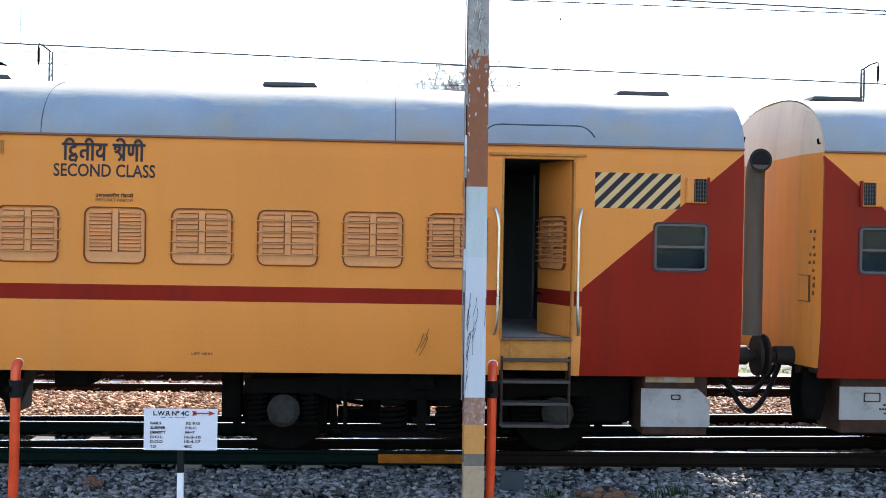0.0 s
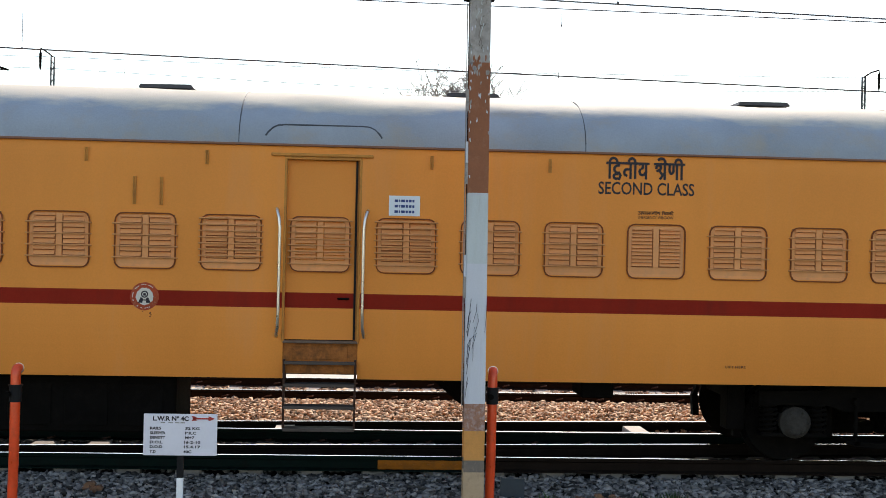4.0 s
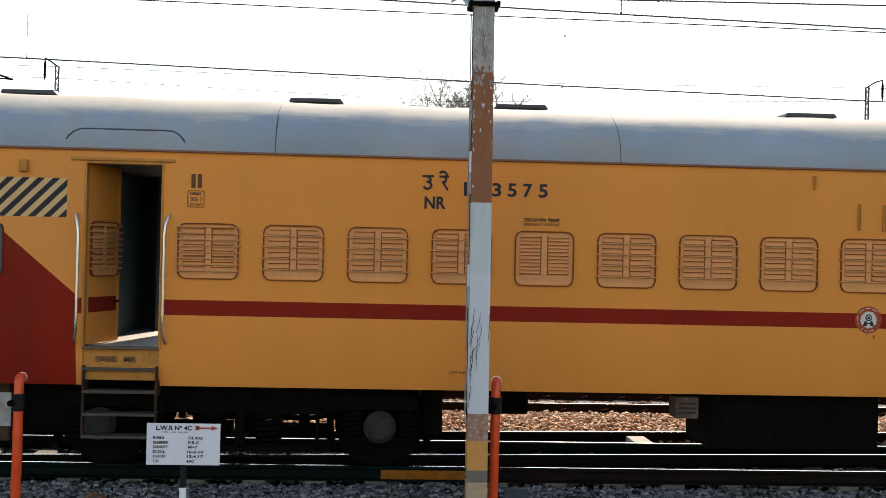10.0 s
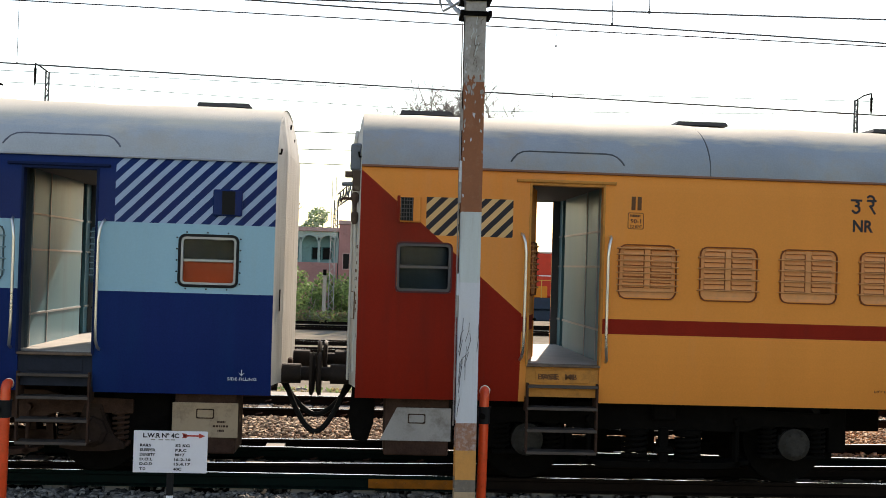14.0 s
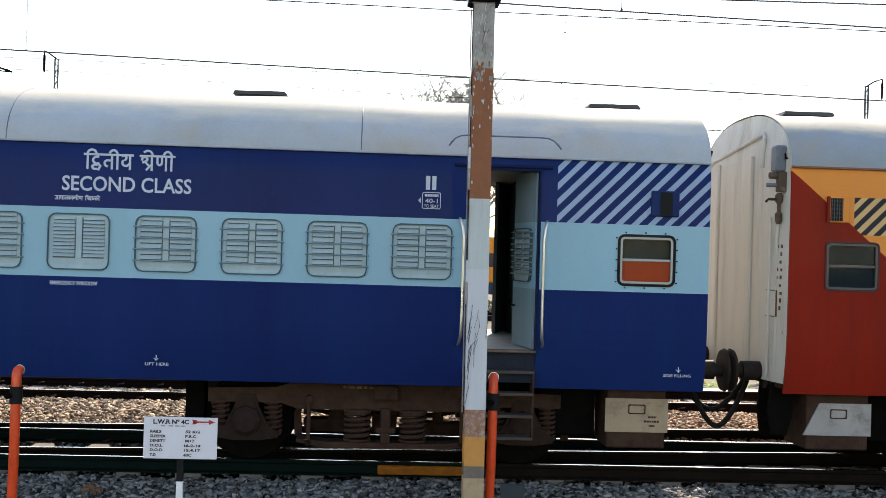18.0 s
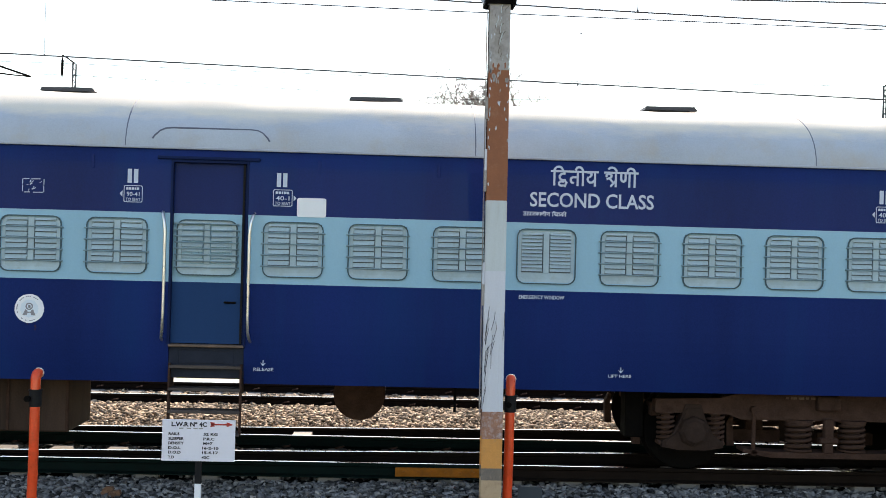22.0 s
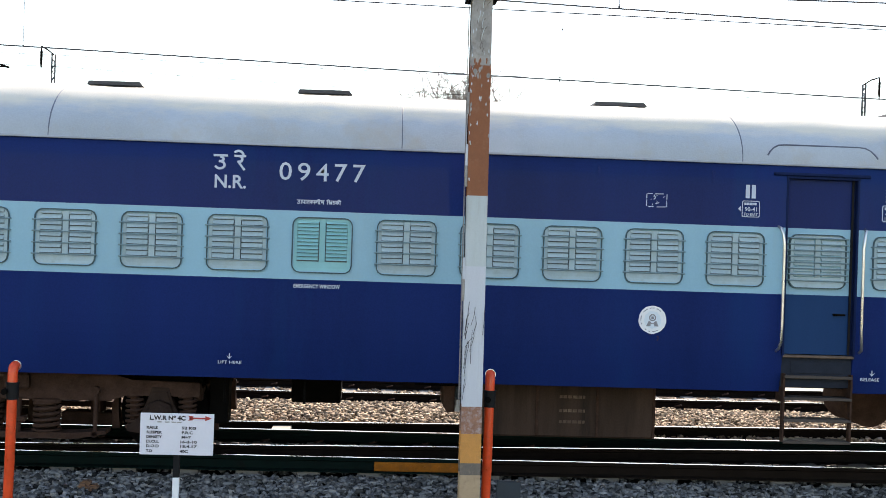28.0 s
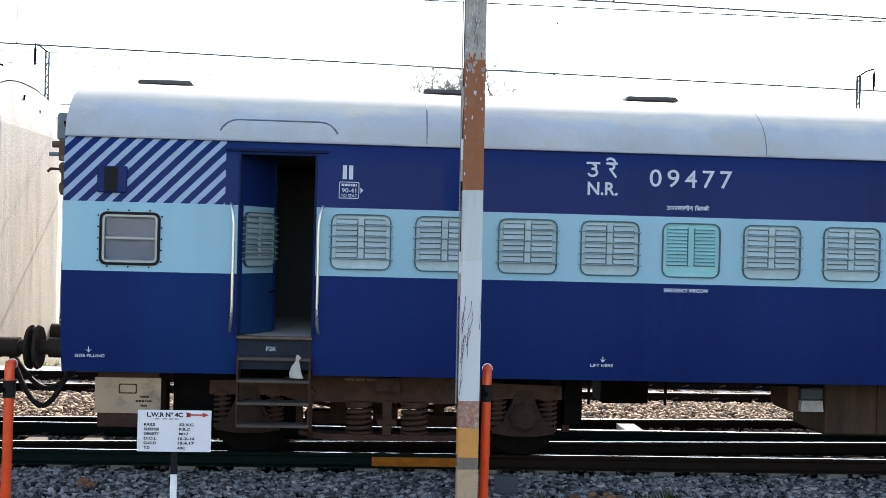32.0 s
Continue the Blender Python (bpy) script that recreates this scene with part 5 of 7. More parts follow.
EMERGENCY = ["u", "aa", "pa", "aa", "ta", "ka", "aa", "la", "ii", "na", " ", "i", "kha", "da", "ka", "ii"]
SECOND = ["i", "dva", "ta", "ii", "ya", " ", "shra", "e", "na", "ii"]


def emblem(c, x, z, r, ring, field, inner):
    s = Shape()
    rnd = random.Random(9)
    s.prism([(x + (p - x) * k, z + (q - z) * k) for p, q in arc(x, z, r, r, 0, 350, 35) for k in (rnd.uniform(0.975, 1.01),)], -SIDE - 0.003, -SIDE, 0)
    e = part("emblem", s, ring, c, "round railway emblem, partly worn off")
    s = Shape()
    s.prism([(x + (p - x) * k, z + (q - z) * k) for p, q in arc(x, z, r * 0.62, r * 0.62, 0, 350, 35) for k in (rnd.uniform(0.93, 1.03),)], -SIDE - 0.005, -SIDE - 0.003)
    part("emblem_field", s, field, e)
    # an engine's front on its cow-catcher
    s = Shape()
    rim(s, x - r * 0.25, x + r * 0.25, z - r * 0.10, z + r * 0.40, r * 0.24, r * 0.09, -SIDE - 0.007, -SIDE - 0.005, 6)
    s.prism([(x - r * 0.10, z + r * 0.05), (x + r * 0.10, z + r * 0.05), (x + r * 0.08, z + r * 0.24), (x - r * 0.08, z + r * 0.24)], -SIDE - 0.007, -SIDE - 0.005)
    s.prism([(x - r * 0.44, z - r * 0.46), (x - r * 0.14, z - r * 0.46), (x - r * 0.10, z - r * 0.16), (x - r * 0.26, z - r * 0.05)], -SIDE - 0.007, -SIDE - 0.005)
    s.prism([(x + r * 0.14, z - r * 0.46), (x + r * 0.44, z - r * 0.46), (x + r * 0.26, z - r * 0.05), (x + r * 0.10, z - r * 0.16)], -SIDE - 0.007, -SIDE - 0.005)
    s.box(x - r * 0.12, x + r * 0.12, -SIDE - 0.007, -SIDE - 0.005, z - r * 0.30, z - r * 0.22)
    part("emblem_figure", s, inner, e)
    # worn writing round the ring
    for k in range(26):
        a = math.radians(200 - k * 220 / 25 if k < 18 else 235 + (k - 18) * 10)
        if rnd.random() < 0.35:
            continue
        p, q, w = x + r * 0.83 * math.cos(a), z + r * 0.83 * math.sin(a), r * rnd.uniform(0.02, 0.04)
        s = Shape()
        s.ribbon([(p - w * math.sin(a) * 0.8, q + w * math.cos(a) * 0.8), (p + w * math.sin(a) * 0.8, q - w * math.cos(a) * 0.8)], r * 0.055, -SIDE - 0.005)
        part("lettering", s, field if ring is M["emblem_red"] else inner, e)
    # flakes where the paint has come off
    for k in range(5):
        p, q, w = x + rnd.uniform(-0.3, 0.5) * r, z - rnd.uniform(1.05, 1.7) * r, r * rnd.uniform(0.04, 0.08)
        part("paint_flake", Shape().prism([(p + w * rnd.uniform(0.6, 1.2) * math.cos(b), q + w * rnd.uniform(0.6, 1.2) * math.sin(b)) for b in (0, 1.2, 2.5, 3.8, 5.1)], -SIDE + inset(q) - 0.003, -SIDE + inset(q) + 0.001), M["rust"], e)


def seat_plate(c, x0, x1, words, mat, arrow):
    put_text(c, "II", x0 + 0.035, x0 + 0.14, 2.90, 3.04, mat, 0.035)
    s = Shape()
    rim(s, x0, x1, 2.705, 2.875, 0.012, 0.007, -SIDE - 0.003, -SIDE, 1)
    part("lettering", s, mat, c)
    bars(c, x0 + 0.025, x1 - 0.025, 2.83, 2.855, mat)
    put_text(c, words, x0 + 0.03, x1 - 0.03, 2.765, 2.81, mat, 0.01)
    put_text(c, "TO SEAT", x0 + 0.02, x1 - 0.02, 2.718, 2.75, mat, 0.008)
    if arrow:
        s = Shape()
        xa = x1 + 0.012 if arrow > 0 else x0 - 0.012
        s.prism([(xa, 2.82), (xa + arrow * 0.028, 2.79), (xa, 2.76)], -SIDE - 0.003, -SIDE)
        part("lettering", s, mat, c)


def arrow_mark(c, x, z, mat):
    s = Shape()
    s.box(x - 0.004, x + 0.004, -SIDE - 0.003, -SIDE, z + 0.015, z + 0.06)
    s.prism([(x - 0.03, z + 0.035), (x, z + 0.0), (x + 0.03, z + 0.035), (x, z + 0.018)], -SIDE - 0.003, -SIDE)
    part("lettering", s, mat, c)


def low_z_y(z):
    return -SIDE + inset(z) - 0.004


def end_box(c, x0, x1, z0, z1, zb, mat, cut):
    """A box hung under the floor near the coach end, with a pale front plate."""
    s = Shape()
    s.box(x0 + 0.02, x1 - 0.02, -1.40, -0.75, zb, 0.93, 0.015)
    b = part("under_floor_box", s, M["rust"], c, "box hung under the floor")
    s = Shape()
    o = {0: [(x0, z0), (x1, z0), (x1, z1), (x0, z1)], 1: [(x0, z0), (x1, z0), (x1, z1 - 0.12), (x1 - 0.13, z1), (x0, z1)], -1: [(x0 - 0.02, z0), (x1, z0), (x1, z1), (x0 + 0.15, z1)]}[cut]
    s.prism(o, -1.425, -1.405)
    p = part("front_plate", s, mat, b, "pale painted front plate")
    xm = (x0 + x1) / 2
    s = Shape()
    hw = 0.05 if cut == 1 else 0.09
    rim(s, xm - hw, xm + hw, z1 - 0.06 - 1.1 * hw, z1 - 0.06, 0.008, 0.01, -1.434, -1.425, 1)
    part("plate_holder", s, M["rust"], p)
    if cut == 0:
        for k, (a, b) in enumerate(((0.12, 0.22), (0.08, 0.24), (0.13, 0.20))):
            bars(p, xm + a, xm + b, z1 - 0.20 - 0.045 * k, z1 - 0.18 - 0.045 * k, M["rust"], y=-1.428, seed=k)


def fit_yellow(c):
    dk, br = M["letter_dark"], M["letter_brown"]
    put_text(c, "SECOND CLASS", 3.664, 4.663, 2.845, 2.975, dk, 0.012)
    put_text(c, "BASE:  MB", -8.80, -8.40, 1.135, 1.195, br, 0.01, y=-SIDE + 0.030)
    hindi(c, SECOND, 3.752, 4.551, 3.01, 3.225, dk, 0.024)
    for x in (4.08, -4.524):
        put_text(c, "EMERGENCY WINDOW", x, x + 0.37, 2.602, 2.632, br, 0.0)
        hindi(c, EMERGENCY, x, x + 0.37, 2.645, 2.685, br, 0.006)
    put_text(c, "NR", -5.543, -5.325, 2.75, 2.877, dk, 0.03)
    hindi(c, ["u", " ", "ra", "e"], -5.56, -5.30, 2.945, 3.13, dk, 0.022)
    spaced(c, "143575", -5.175, 0.1595, 0.095, 2.89, 3.03, dk, 0.025)
    seat_plate(c, -7.923, -7.755, "90-1", br, 0)
    seat_plate(c, 7.75, 7.918, "90-1", br, 0)
    emblem(c, -0.90, 1.71, 0.142, M["emblem_red"], M["end_cream"], dk)
    for x in (5.044, -5.248):
        put_text(c, "LIFT HERE", x, x + 0.213, 1.075, 1.10, br, 0.01, y=low_z_y(1.09) - 0.002)
    put_text(c, "BASE   MB", -8.76, -8.42, 1.145, 1.192, br, 0.03, y=-SIDE + 0.031)
    for x, z0, z1 in ((-1.50, 3.05, 3.19), (-0.31, 3.05, 3.19), (1.95, 3.05, 3.19), (3.16, 3.05, 3.19), (-1.02, 2.63, 2.91), (-0.755, 2.63, 2.91)):
        s = Shape()
        s.box(x - 0.016, x - 0.006, -SIDE - 0.02, -SIDE, z0, z1, 0.003)
        s.box(x + 0.006, x + 0.016, -SIDE - 0.02, -SIDE, z0, z1, 0.003)
        s.box(x - 0.006, x + 0.006, -SIDE - 0.008, -SIDE, z0, z1)
        part("board_holder", s, M["frame_yellow"], c)
    s = Shape()
    s.box(1.523, 1.838, -SIDE - 0.006, -SIDE - 0.001, 2.574, 2.777)
    b = part("paper_notice", s, M["paper"], c, "pale blue-white paper notice with dark print")
    for z in (2.615, 2.67, 2.725):
        bars(b, 1.58, 1.785, z - 0.012, z + 0.014, M["letter_blue"], y=-SIDE - 0.008)
    s = Shape()
    s.box(-9.575, -9.495, -SIDE - 0.05, -SIDE, 3.015, 3.14, 0.008)
    s.box(-9.555, -9.535, -SIDE - 0.055, -SIDE - 0.05, 3.04, 3.09)
    part("lamp_bracket", s, M["frame_yellow"], c)
    s = Shape()
    for k, (x, z) in enumerate(((7.30, 1.13), (7.34, 1.18), (7.32, 1.10))):
        s.ribbon([(x + 0.01 * k, z), (x + 0.05 + 0.012 * k, z + 0.1), (x + 0.08 + 0.01 * k, z + 0.19)], 0.006, -SIDE - 0.002)
    part("scratch", s, M["letter_brown"], c)
    end_box(c, 9.68, 10.41, 0.36, 0.76, 0.27, M["tank_grey"], 1)
    hang = part("hanger_plate", Shape().box(9.72, 10.24, -1.432, -1.408, 0.825, 0.885, 0.004), M["tank_cream"], c, "dirty cream hanger plate above the box")
    part("clip_plate", Shape().box(9.91, 10.05, -1.445, -1.432, 0.84, 0.89, 0.004), M["tank_grey"], hang)
    end_box(c, -10.38, -9.67, 0.456, 0.795, 0.30, M["tank_grey"], -1)
    s = Shape()
    s.box(-2.45, -0.62, -1.30, -0.35, 0.29, 0.87, 0.02)
    bb = part("battery_box", s, M["under"], c, "large black battery box")
    for x in (-2.1, -1.53, -0.97):
        s = Shape()
        s.box(x - 0.22, x + 0.22, -1.315, -1.30, 0.36, 0.80, 0.01)
        part("box_door", s, M["under"], bb)
    for x0, x1, ya, z0 in ((-4.80, -4.12, 0.7, 0.36), (3.6, 3.95, -1.25, 0.7)):
        s = Shape()
        s.box(x0, x1, ya, ya + 0.55, z0, 0.95, 0.02)
        part("equipment_box", s, M["under"], c)
    s = Shape()
    s.box(-2.82, -2.57, -1.28, -1.0, 0.61, 0.84, 0.01)
    b = part("junction_box", s, M["rustlight"], c)
    s = Shape()
    for z in (0.66, 0.71, 0.76):
        s.box(-2.79, -2.60, -1.284, -1.28, z, z + 0.02)
    part("lettering", s, M["letter_dark"], b)
    s = Shape()
    s.prism([(1.96, 0.95), (1.96, 0.80), (2.18, 0.62), (2.38, 0.45), (2.56, 0.31), (2.60, 0.17), (2.72, 0.17), (2.74, 0.45), (2.79, 0.62), (2.79, 0.95)], 0.45, 1.0)
    part("waste_hopper", s, M["under"], c)
    # stack of the rubber gangway at the leading end
    s = Shape()
    x = HALF + 0.34
    s.tube([(x, -0.95, 1.30), (x, -0.95, 3.0), (x, -0.97, 3.10), (x, -1.02, 3.17), (x, -1.12, 3.20)], 0.105, 16)
    g = part("gangway_tube", s, M["tube"], c, "grimy rubber gangway tube with open mouth", True)
    s = Shape()
    s.lathe((x, -1.115, 3.20), (0, -1, 0), [(0.0, 0.10), (0.012, 0.125), (0.02, 0.125), (0.022, 0.10), (0.0, 0.098)], 20)
    part("tube_rim", s, M["cover"], g, smooth=True)
    s = Shape()
    s.rod((x, -1.135, 3.20), (x, -1.1, 3.20), 0.098, 18)
    part("tube_mouth", s, M["void"], g)


def fit_blue(c):
    pl = M["letter_pale"]
    hindi(c, SECOND, 4.312, 5.194, 3.0, 3.195, pl, 0.021)
    put_text(c, "SECOND CLASS", 4.096, 5.371, 2.775, 2.925, pl, 0.016)
    for x in (4.03, -4.571):
        hindi(c, EMERGENCY, x, x + 0.44, 2.682, 2.732, pl, 0.0075)
    for x in (4.006, -4.579):
        put_text(c, "EMERGENCY WINDOW", x, x + 0.466, 1.832, 1.872, pl, 0.022)
    hindi(c, ["u", " ", "ra", "e"], -5.407, -5.098, 3.0, 3.19, pl, 0.022)
    put_text(c, "N.R.", -5.40, -5.087, 2.812, 2.947, pl, 0.02)
    spaced(c, "09477", -4.758, 0.185, 0.125, 2.915, 3.095, pl, 0.004)
    for x in (-5.315, 4.955):
        put_text(c, "LIFT HERE", x, x + 0.235, 1.045, 1.075, pl, 0.012, y=low_z_y(1.06) - 0.003)
        arrow_mark(c, x + 0.118, 1.095, pl)
    for x in (-10.53, 10.235):
        put_text(c, "SIDE FILLING", x, x + 0.29, 1.05, 1.08, pl, 0.012, y=low_z_y(1.06) - 0.003)
        arrow_mark(c, x + 0.145, 1.10, pl)
    put_text(c, "RELEASE", 1.335, 1.535, 1.035, 1.068, pl, 0.012, y=low_z_y(1.05) - 0.003)
    arrow_mark(c, 1.435, 1.09, pl)
    seat_plate(c, -7.94, -7.735, "90-41", pl, 1)
    seat_plate(c, 0.0, 0.188, "90-41", pl, -1)
    seat_plate(c, 1.49, 1.686, "40-1", pl, 1)
    seat_plate(c, 7.69, 7.88, "40-1", pl, -1)
    emblem(c, -0.90, 1.615, 0.146, M["white"], M["paper"], M["faded_grey"])
    s = Shape()
    s.prism(rounded(1.735, 2.027, 2.603, 2.796, 0.02), -SIDE - 0.008, -SIDE - 0.001)
    part("white_board", s, M["white"], c, "blank white board")
    s = Shape()
    rnd = random.Random(4)
    for pts in ([(-1.0, 2.79), (-1.0, 2.845)], [(-1.0, 2.865), (-1.0, 2.905)], [(-0.99, 2.912), (-0.94, 2.914)], [(-0.91, 2.911), (-0.83, 2.913)], [(-0.79, 2.905), (-0.79, 2.86)], [(-0.792, 2.84), (-0.79, 2.785)], [(-0.98, 2.778), (-0.93, 2.78)], [(-0.89, 2.777), (-0.80, 2.78)]):
        s.ribbon(pts, 0.008, -SIDE - 0.003)
    for k in range(9):
        x, z = rnd.uniform(-0.97, -0.82), rnd.uniform(2.80, 2.89)
        s.ribbon([(x, z), (x + rnd.uniform(-0.03, 0.03), z + rnd.uniform(-0.02, 0.02))], rnd.uniform(0.004, 0.010), -SIDE - 0.003)
    part("worn_sticker", s, pl, c, "torn remains of a pale sticker")
    for x in (-1.50, -0.31, 1.95, 3.16):
        s = Shape()
        s.box(x - 0.016, x + 0.016, -SIDE - 0.007, -SIDE, 3.04, 3.18, 0.003)
        part("board_holder", s, M["navy"], c)
    end_box(c, -10.36, -9.70, 0.47, 0.83, 0.32, M["tank_cream"], 0)
    end_box(c, 9.676, 10.337, 0.45, 0.80, 0.28, M["tank_cream"], 0)
    s = Shape()
    s.box(-2.58, -0.67, -0.95, -0.05, 0.275, 0.90, 0.02)
    b = part("battery_box", s, M["boxbrown"], c, "large rusty battery box with painted marks")
    for z in (0.45, 0.57, 0.72):
        bars(b, -1.72, -1.44, z - 0.02, z + 0.012, M["rustlight"], y=-0.953)
    s = Shape()
    s.box(-3.30, -2.60, -0.95, -0.3, 0.80, 0.93, 0.02)
    b = part("equipment_box", s, M["under"], c)
    s = Shape()
    s.prism([(-2.98, 0.80), (-2.98, 0.58), (-2.94, 0.52), (-2.86, 0.52), (-2.86, 0.80)], -0.93, -0.4)
    part("hanger_bracket", s, M["rust"], b)
    s = Shape()
    s.box(-2.855, -2.60, -0.98, -0.6, 0.66, 0.79, 0.015)
    part("lamp_case", s, M["slate"], b)
    s = Shape()
    s.prism([(-2.86, 0.535), (-2.60, 0.535), (-2.615, 0.655), (-2.845, 0.655)], -1.0, -0.7)
    part("grey_lid", s, M["tank_grey"], b)
    for k, x in enumerate((-2.57, -1.98, -1.32, -0.70)):
        s = Shape()
        s.box(x, x + 0.03, -0.965, -0.95, 0.29, 0.89, 0.004)
        part("box_strap", s, M["rust"], c)
    s = Shape()
    s.box(-4.72, -4.12, 0.7, 1.25, 0.36, 0.95, 0.02)
    part("equipment_box", s, M["under"], c)
    s = Shape()
    s.rod((2.36, 0.45, 0.57), (2.36, 1.15, 0.57), 0.31, 22)
    s.box(2.08, 2.64, 0.5, 1.1, 0.57, 0.95, 0.02)
    part("air_reservoir", s, M["rust"], c, "dark round air reservoir", True)
    for x in (-5.27, -4.45, 3.4):
        s = Shape()
        s.tube([(x, -1.3, 0.95), (x, -1.3, 0.62)], 0.015, 6)
        part("hanging_pipe", s, M["under"], c)
    # cloth tied to a step of the entrance at the rear end
    s = Shape()
    ring = []
    for i, (z, r, o) in enumerate(((1.12, 0.012, 0.0), (1.09, 0.035, 0.01), (1.06, 0.020, 0.0), (1.01, 0.05, -0.01), (0.94, 0.075, -0.015), (0.885, 0.085, 0.0))):
        r *= 0.7
        ring += [(-8.31 + o + r * math.cos(a * math.pi / 5) * (1 + 0.25 * (a % 2)), -SIDE - 0.05 + 0.5 * r * math.sin(a * math.pi / 5), z) for a in range(10)]
    s.add(ring, [(i * 10 + a, i * 10 + (a + 1) % 10, (i + 1) * 10 + (a + 1) % 10, (i + 1) * 10 + a) for i in range(5) for a in range(10)])
    part("tied_cloth", s, M["cloth"], c, "pale cloth tied to the step", True)
    put_text(c, "F2K", -8.63, -8.53, 1.145, 1.19, pl, 0.004, y=-SIDE + 0.03)
    for sx in (-7.39, 7.39):
        bars(c, sx - 0.45, sx + 0.05, 0.815, 0.84, M["rustlight"], y=-1.215)


M.update(
    paper=material("pale_paper", (0.66, 0.72, 0.78), 0.7, vary=0.04),
    letter_blue=material("dark_blue_print", (0.03, 0.06, 0.2), 0.6),
    tube=material("grimy_grey_rubber", (0.10, 0.08, 0.065), 0.6, vary=0.3, scale=4, streak=True),
    faded_grey=material("faded_grey_print", (0.26, 0.25, 0.27), 0.6, vary=0.3, scale=20),
    emblem_red=material("worn_orange_red_paint", (0.36, 0.050, 0.016), 0.6, vary=0.35, scale=14, dirt=(0.60, 0.42, 0.25), dirt_amount=0.2),
    cloth=material("pale_cloth", (0.40, 0.37, 0.34), 0.9, vary=0.15, scale=20),
)
fit_yellow(yellow_coach)
fit_blue(blue_coach)
for cc, xx in ((lead_coach, -10.38), (rear_coach, 9.67)):
    end_box(cc, xx, xx + 0.7, 0.45, 0.80, 0.30, M["tank_grey"], 0)


# ---- ground, stones and tracks ----
def ground_height(y):
    return float(np.interp(y, (21.5, 24, 38, 48), (-0.26, -0.35, -0.85, -1.08)))


s = Shape()
ys = [-500, -60, 0, 6, 10, 21.5, 22.5, 24, 28, 32, 38, 43, 48, 60, 90, 160, 400, 1200, 4000]
xs = [-2500, -600, -150, -60, -30, -15, 0, 15, 30, 60, 150, 600, 2500]
s.v = [(x, y, ground_height(y)) for y in ys for x in xs]
s.f = [(j * len(xs) + i, j * len(xs) + i + 1, (j + 1) * len(xs) + i + 1, (j + 1) * len(xs) + i) for j in range(len(ys) - 1) for i in range(len(xs) - 1)]
# slot 1: unseen ground this side of the tracks, darkened against bounced light
s.m = [1 if j < ys.index(10) else 0 for j in range(len(ys) - 1) for i in range(len(xs) - 1)]
tagged(part("ground", s, [M["earth"], M["bounce_cut"]]), "dusty railway yard ground with sparse grass", "ground", kind="structure")

CHIP_V = np.array([(x, y, z) for x in (-1, 1) for y in (-1, 1) for z in (-1, 1)]) * 0.78
CHIP_F = np.array([t for a, b, c, d in ((0, 1, 3, 2), (4, 6, 7, 5), (0, 4, 5, 1), (2, 3, 7, 6), (0, 2, 6, 4), (1, 5, 7, 3)) for t in ((a, b, c), (a, c, d))])


def stones(name, label, x0, x1, y0, y1, height, n, size, mat, seed):
    """A layer of broken stones, each its own shape and tilt."""
    rng = np.random.default_rng(seed)
    px, py = rng.uniform(x0, x1, n), rng.uniform(y0, y1, n)
    pz = np.array([height(a, b) for a, b in zip(px, py)]) + rng.uniform(-0.012, 0.016, n)
    r = size * rng.uniform(0.55, 1.25, (n, 1)) * rng.uniform((0.9, 0.6, 0.35), (1.5, 1.0, 0.75), (n, 3))
    turn, tilt, way = rng.uniform(0, 2 * np.pi, n), rng.normal(0, 0.42, n), rng.uniform(0, 2 * np.pi, n)
    w, z = np.cos(tilt / 2) * np.cos(turn / 2), np.cos(tilt / 2) * np.sin(turn / 2)
    x, y = np.sin(tilt / 2) * np.cos(way), np.sin(tilt / 2) * np.sin(way)
    R = np.stack([np.stack([1 - 2 * (y * y + z * z), 2 * (x * y - z * w), 2 * (x * z + y * w)], -1), np.stack([2 * (x * y + z * w), 1 - 2 * (x * x + z * z), 2 * (y * z - x * w)], -1), np.stack([2 * (x * z - y * w), 2 * (y * z + x * w), 1 - 2 * (x * x + y * y)], -1)], 1)
    v = (CHIP_V[None] + rng.uniform(-0.42, 0.34, (n, 8, 3))) * r[:, None, :]
    v = np.einsum("nij,nkj->nki", R, v) + np.stack([px, py, pz], 1)[:, None, :]
    f = (CHIP_F[None] + 8 * np.arange(n)[:, None, None]).reshape(-1, 3)
    me = bpy.data.meshes.new(name)
    me.vertices.add(n * 8)
    me.vertices.foreach_set("co", v.reshape(-1).astype(np.float32))
    me.loops.add(len(f) * 3)
    me.loops.foreach_set("vertex_index", f.reshape(-1).astype(np.int32))
    me.polygons.add(len(f))
    me.polygons.foreach_set("loop_start", np.arange(0, len(f) * 3, 3, dtype=np.int32))
    me.update(calc_edges=True)
    me.validate()
    me.materials.append(mat)
    return tagged(new(name, me), label, "ballast", kind="stuff")


def bed_mesh(y0, y1, z0, z1, mat, label, x0=-70, x1=70, name="ballast_bed"):
    s = Shape()
    nx = 60
    yy = [y0 - 0.35, y0, y1, y1 + 0.35]
    zz = [-0.30, z0, z1, -0.30]
    for i in range(nx + 1):
        s.v += [(x0 + (x1 - x0) * i / nx, b, c) for b, c in zip(yy, zz)]
    s.f = [(i * 4 + j, (i + 1) * 4 + j, (i + 1) * 4 + j + 1, i * 4 + j + 1) for i in range(nx) for j in range(3)]
    s.m = [0] * len(s.f)
    return tagged(part(name, s, mat), label, "ballast", kind="structure")


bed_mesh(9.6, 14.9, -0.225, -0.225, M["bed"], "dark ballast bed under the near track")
bed_mesh(15.3, 20.1, -0.12, -0.20, M["bedbrown"], "brown ballast bed of the next track")


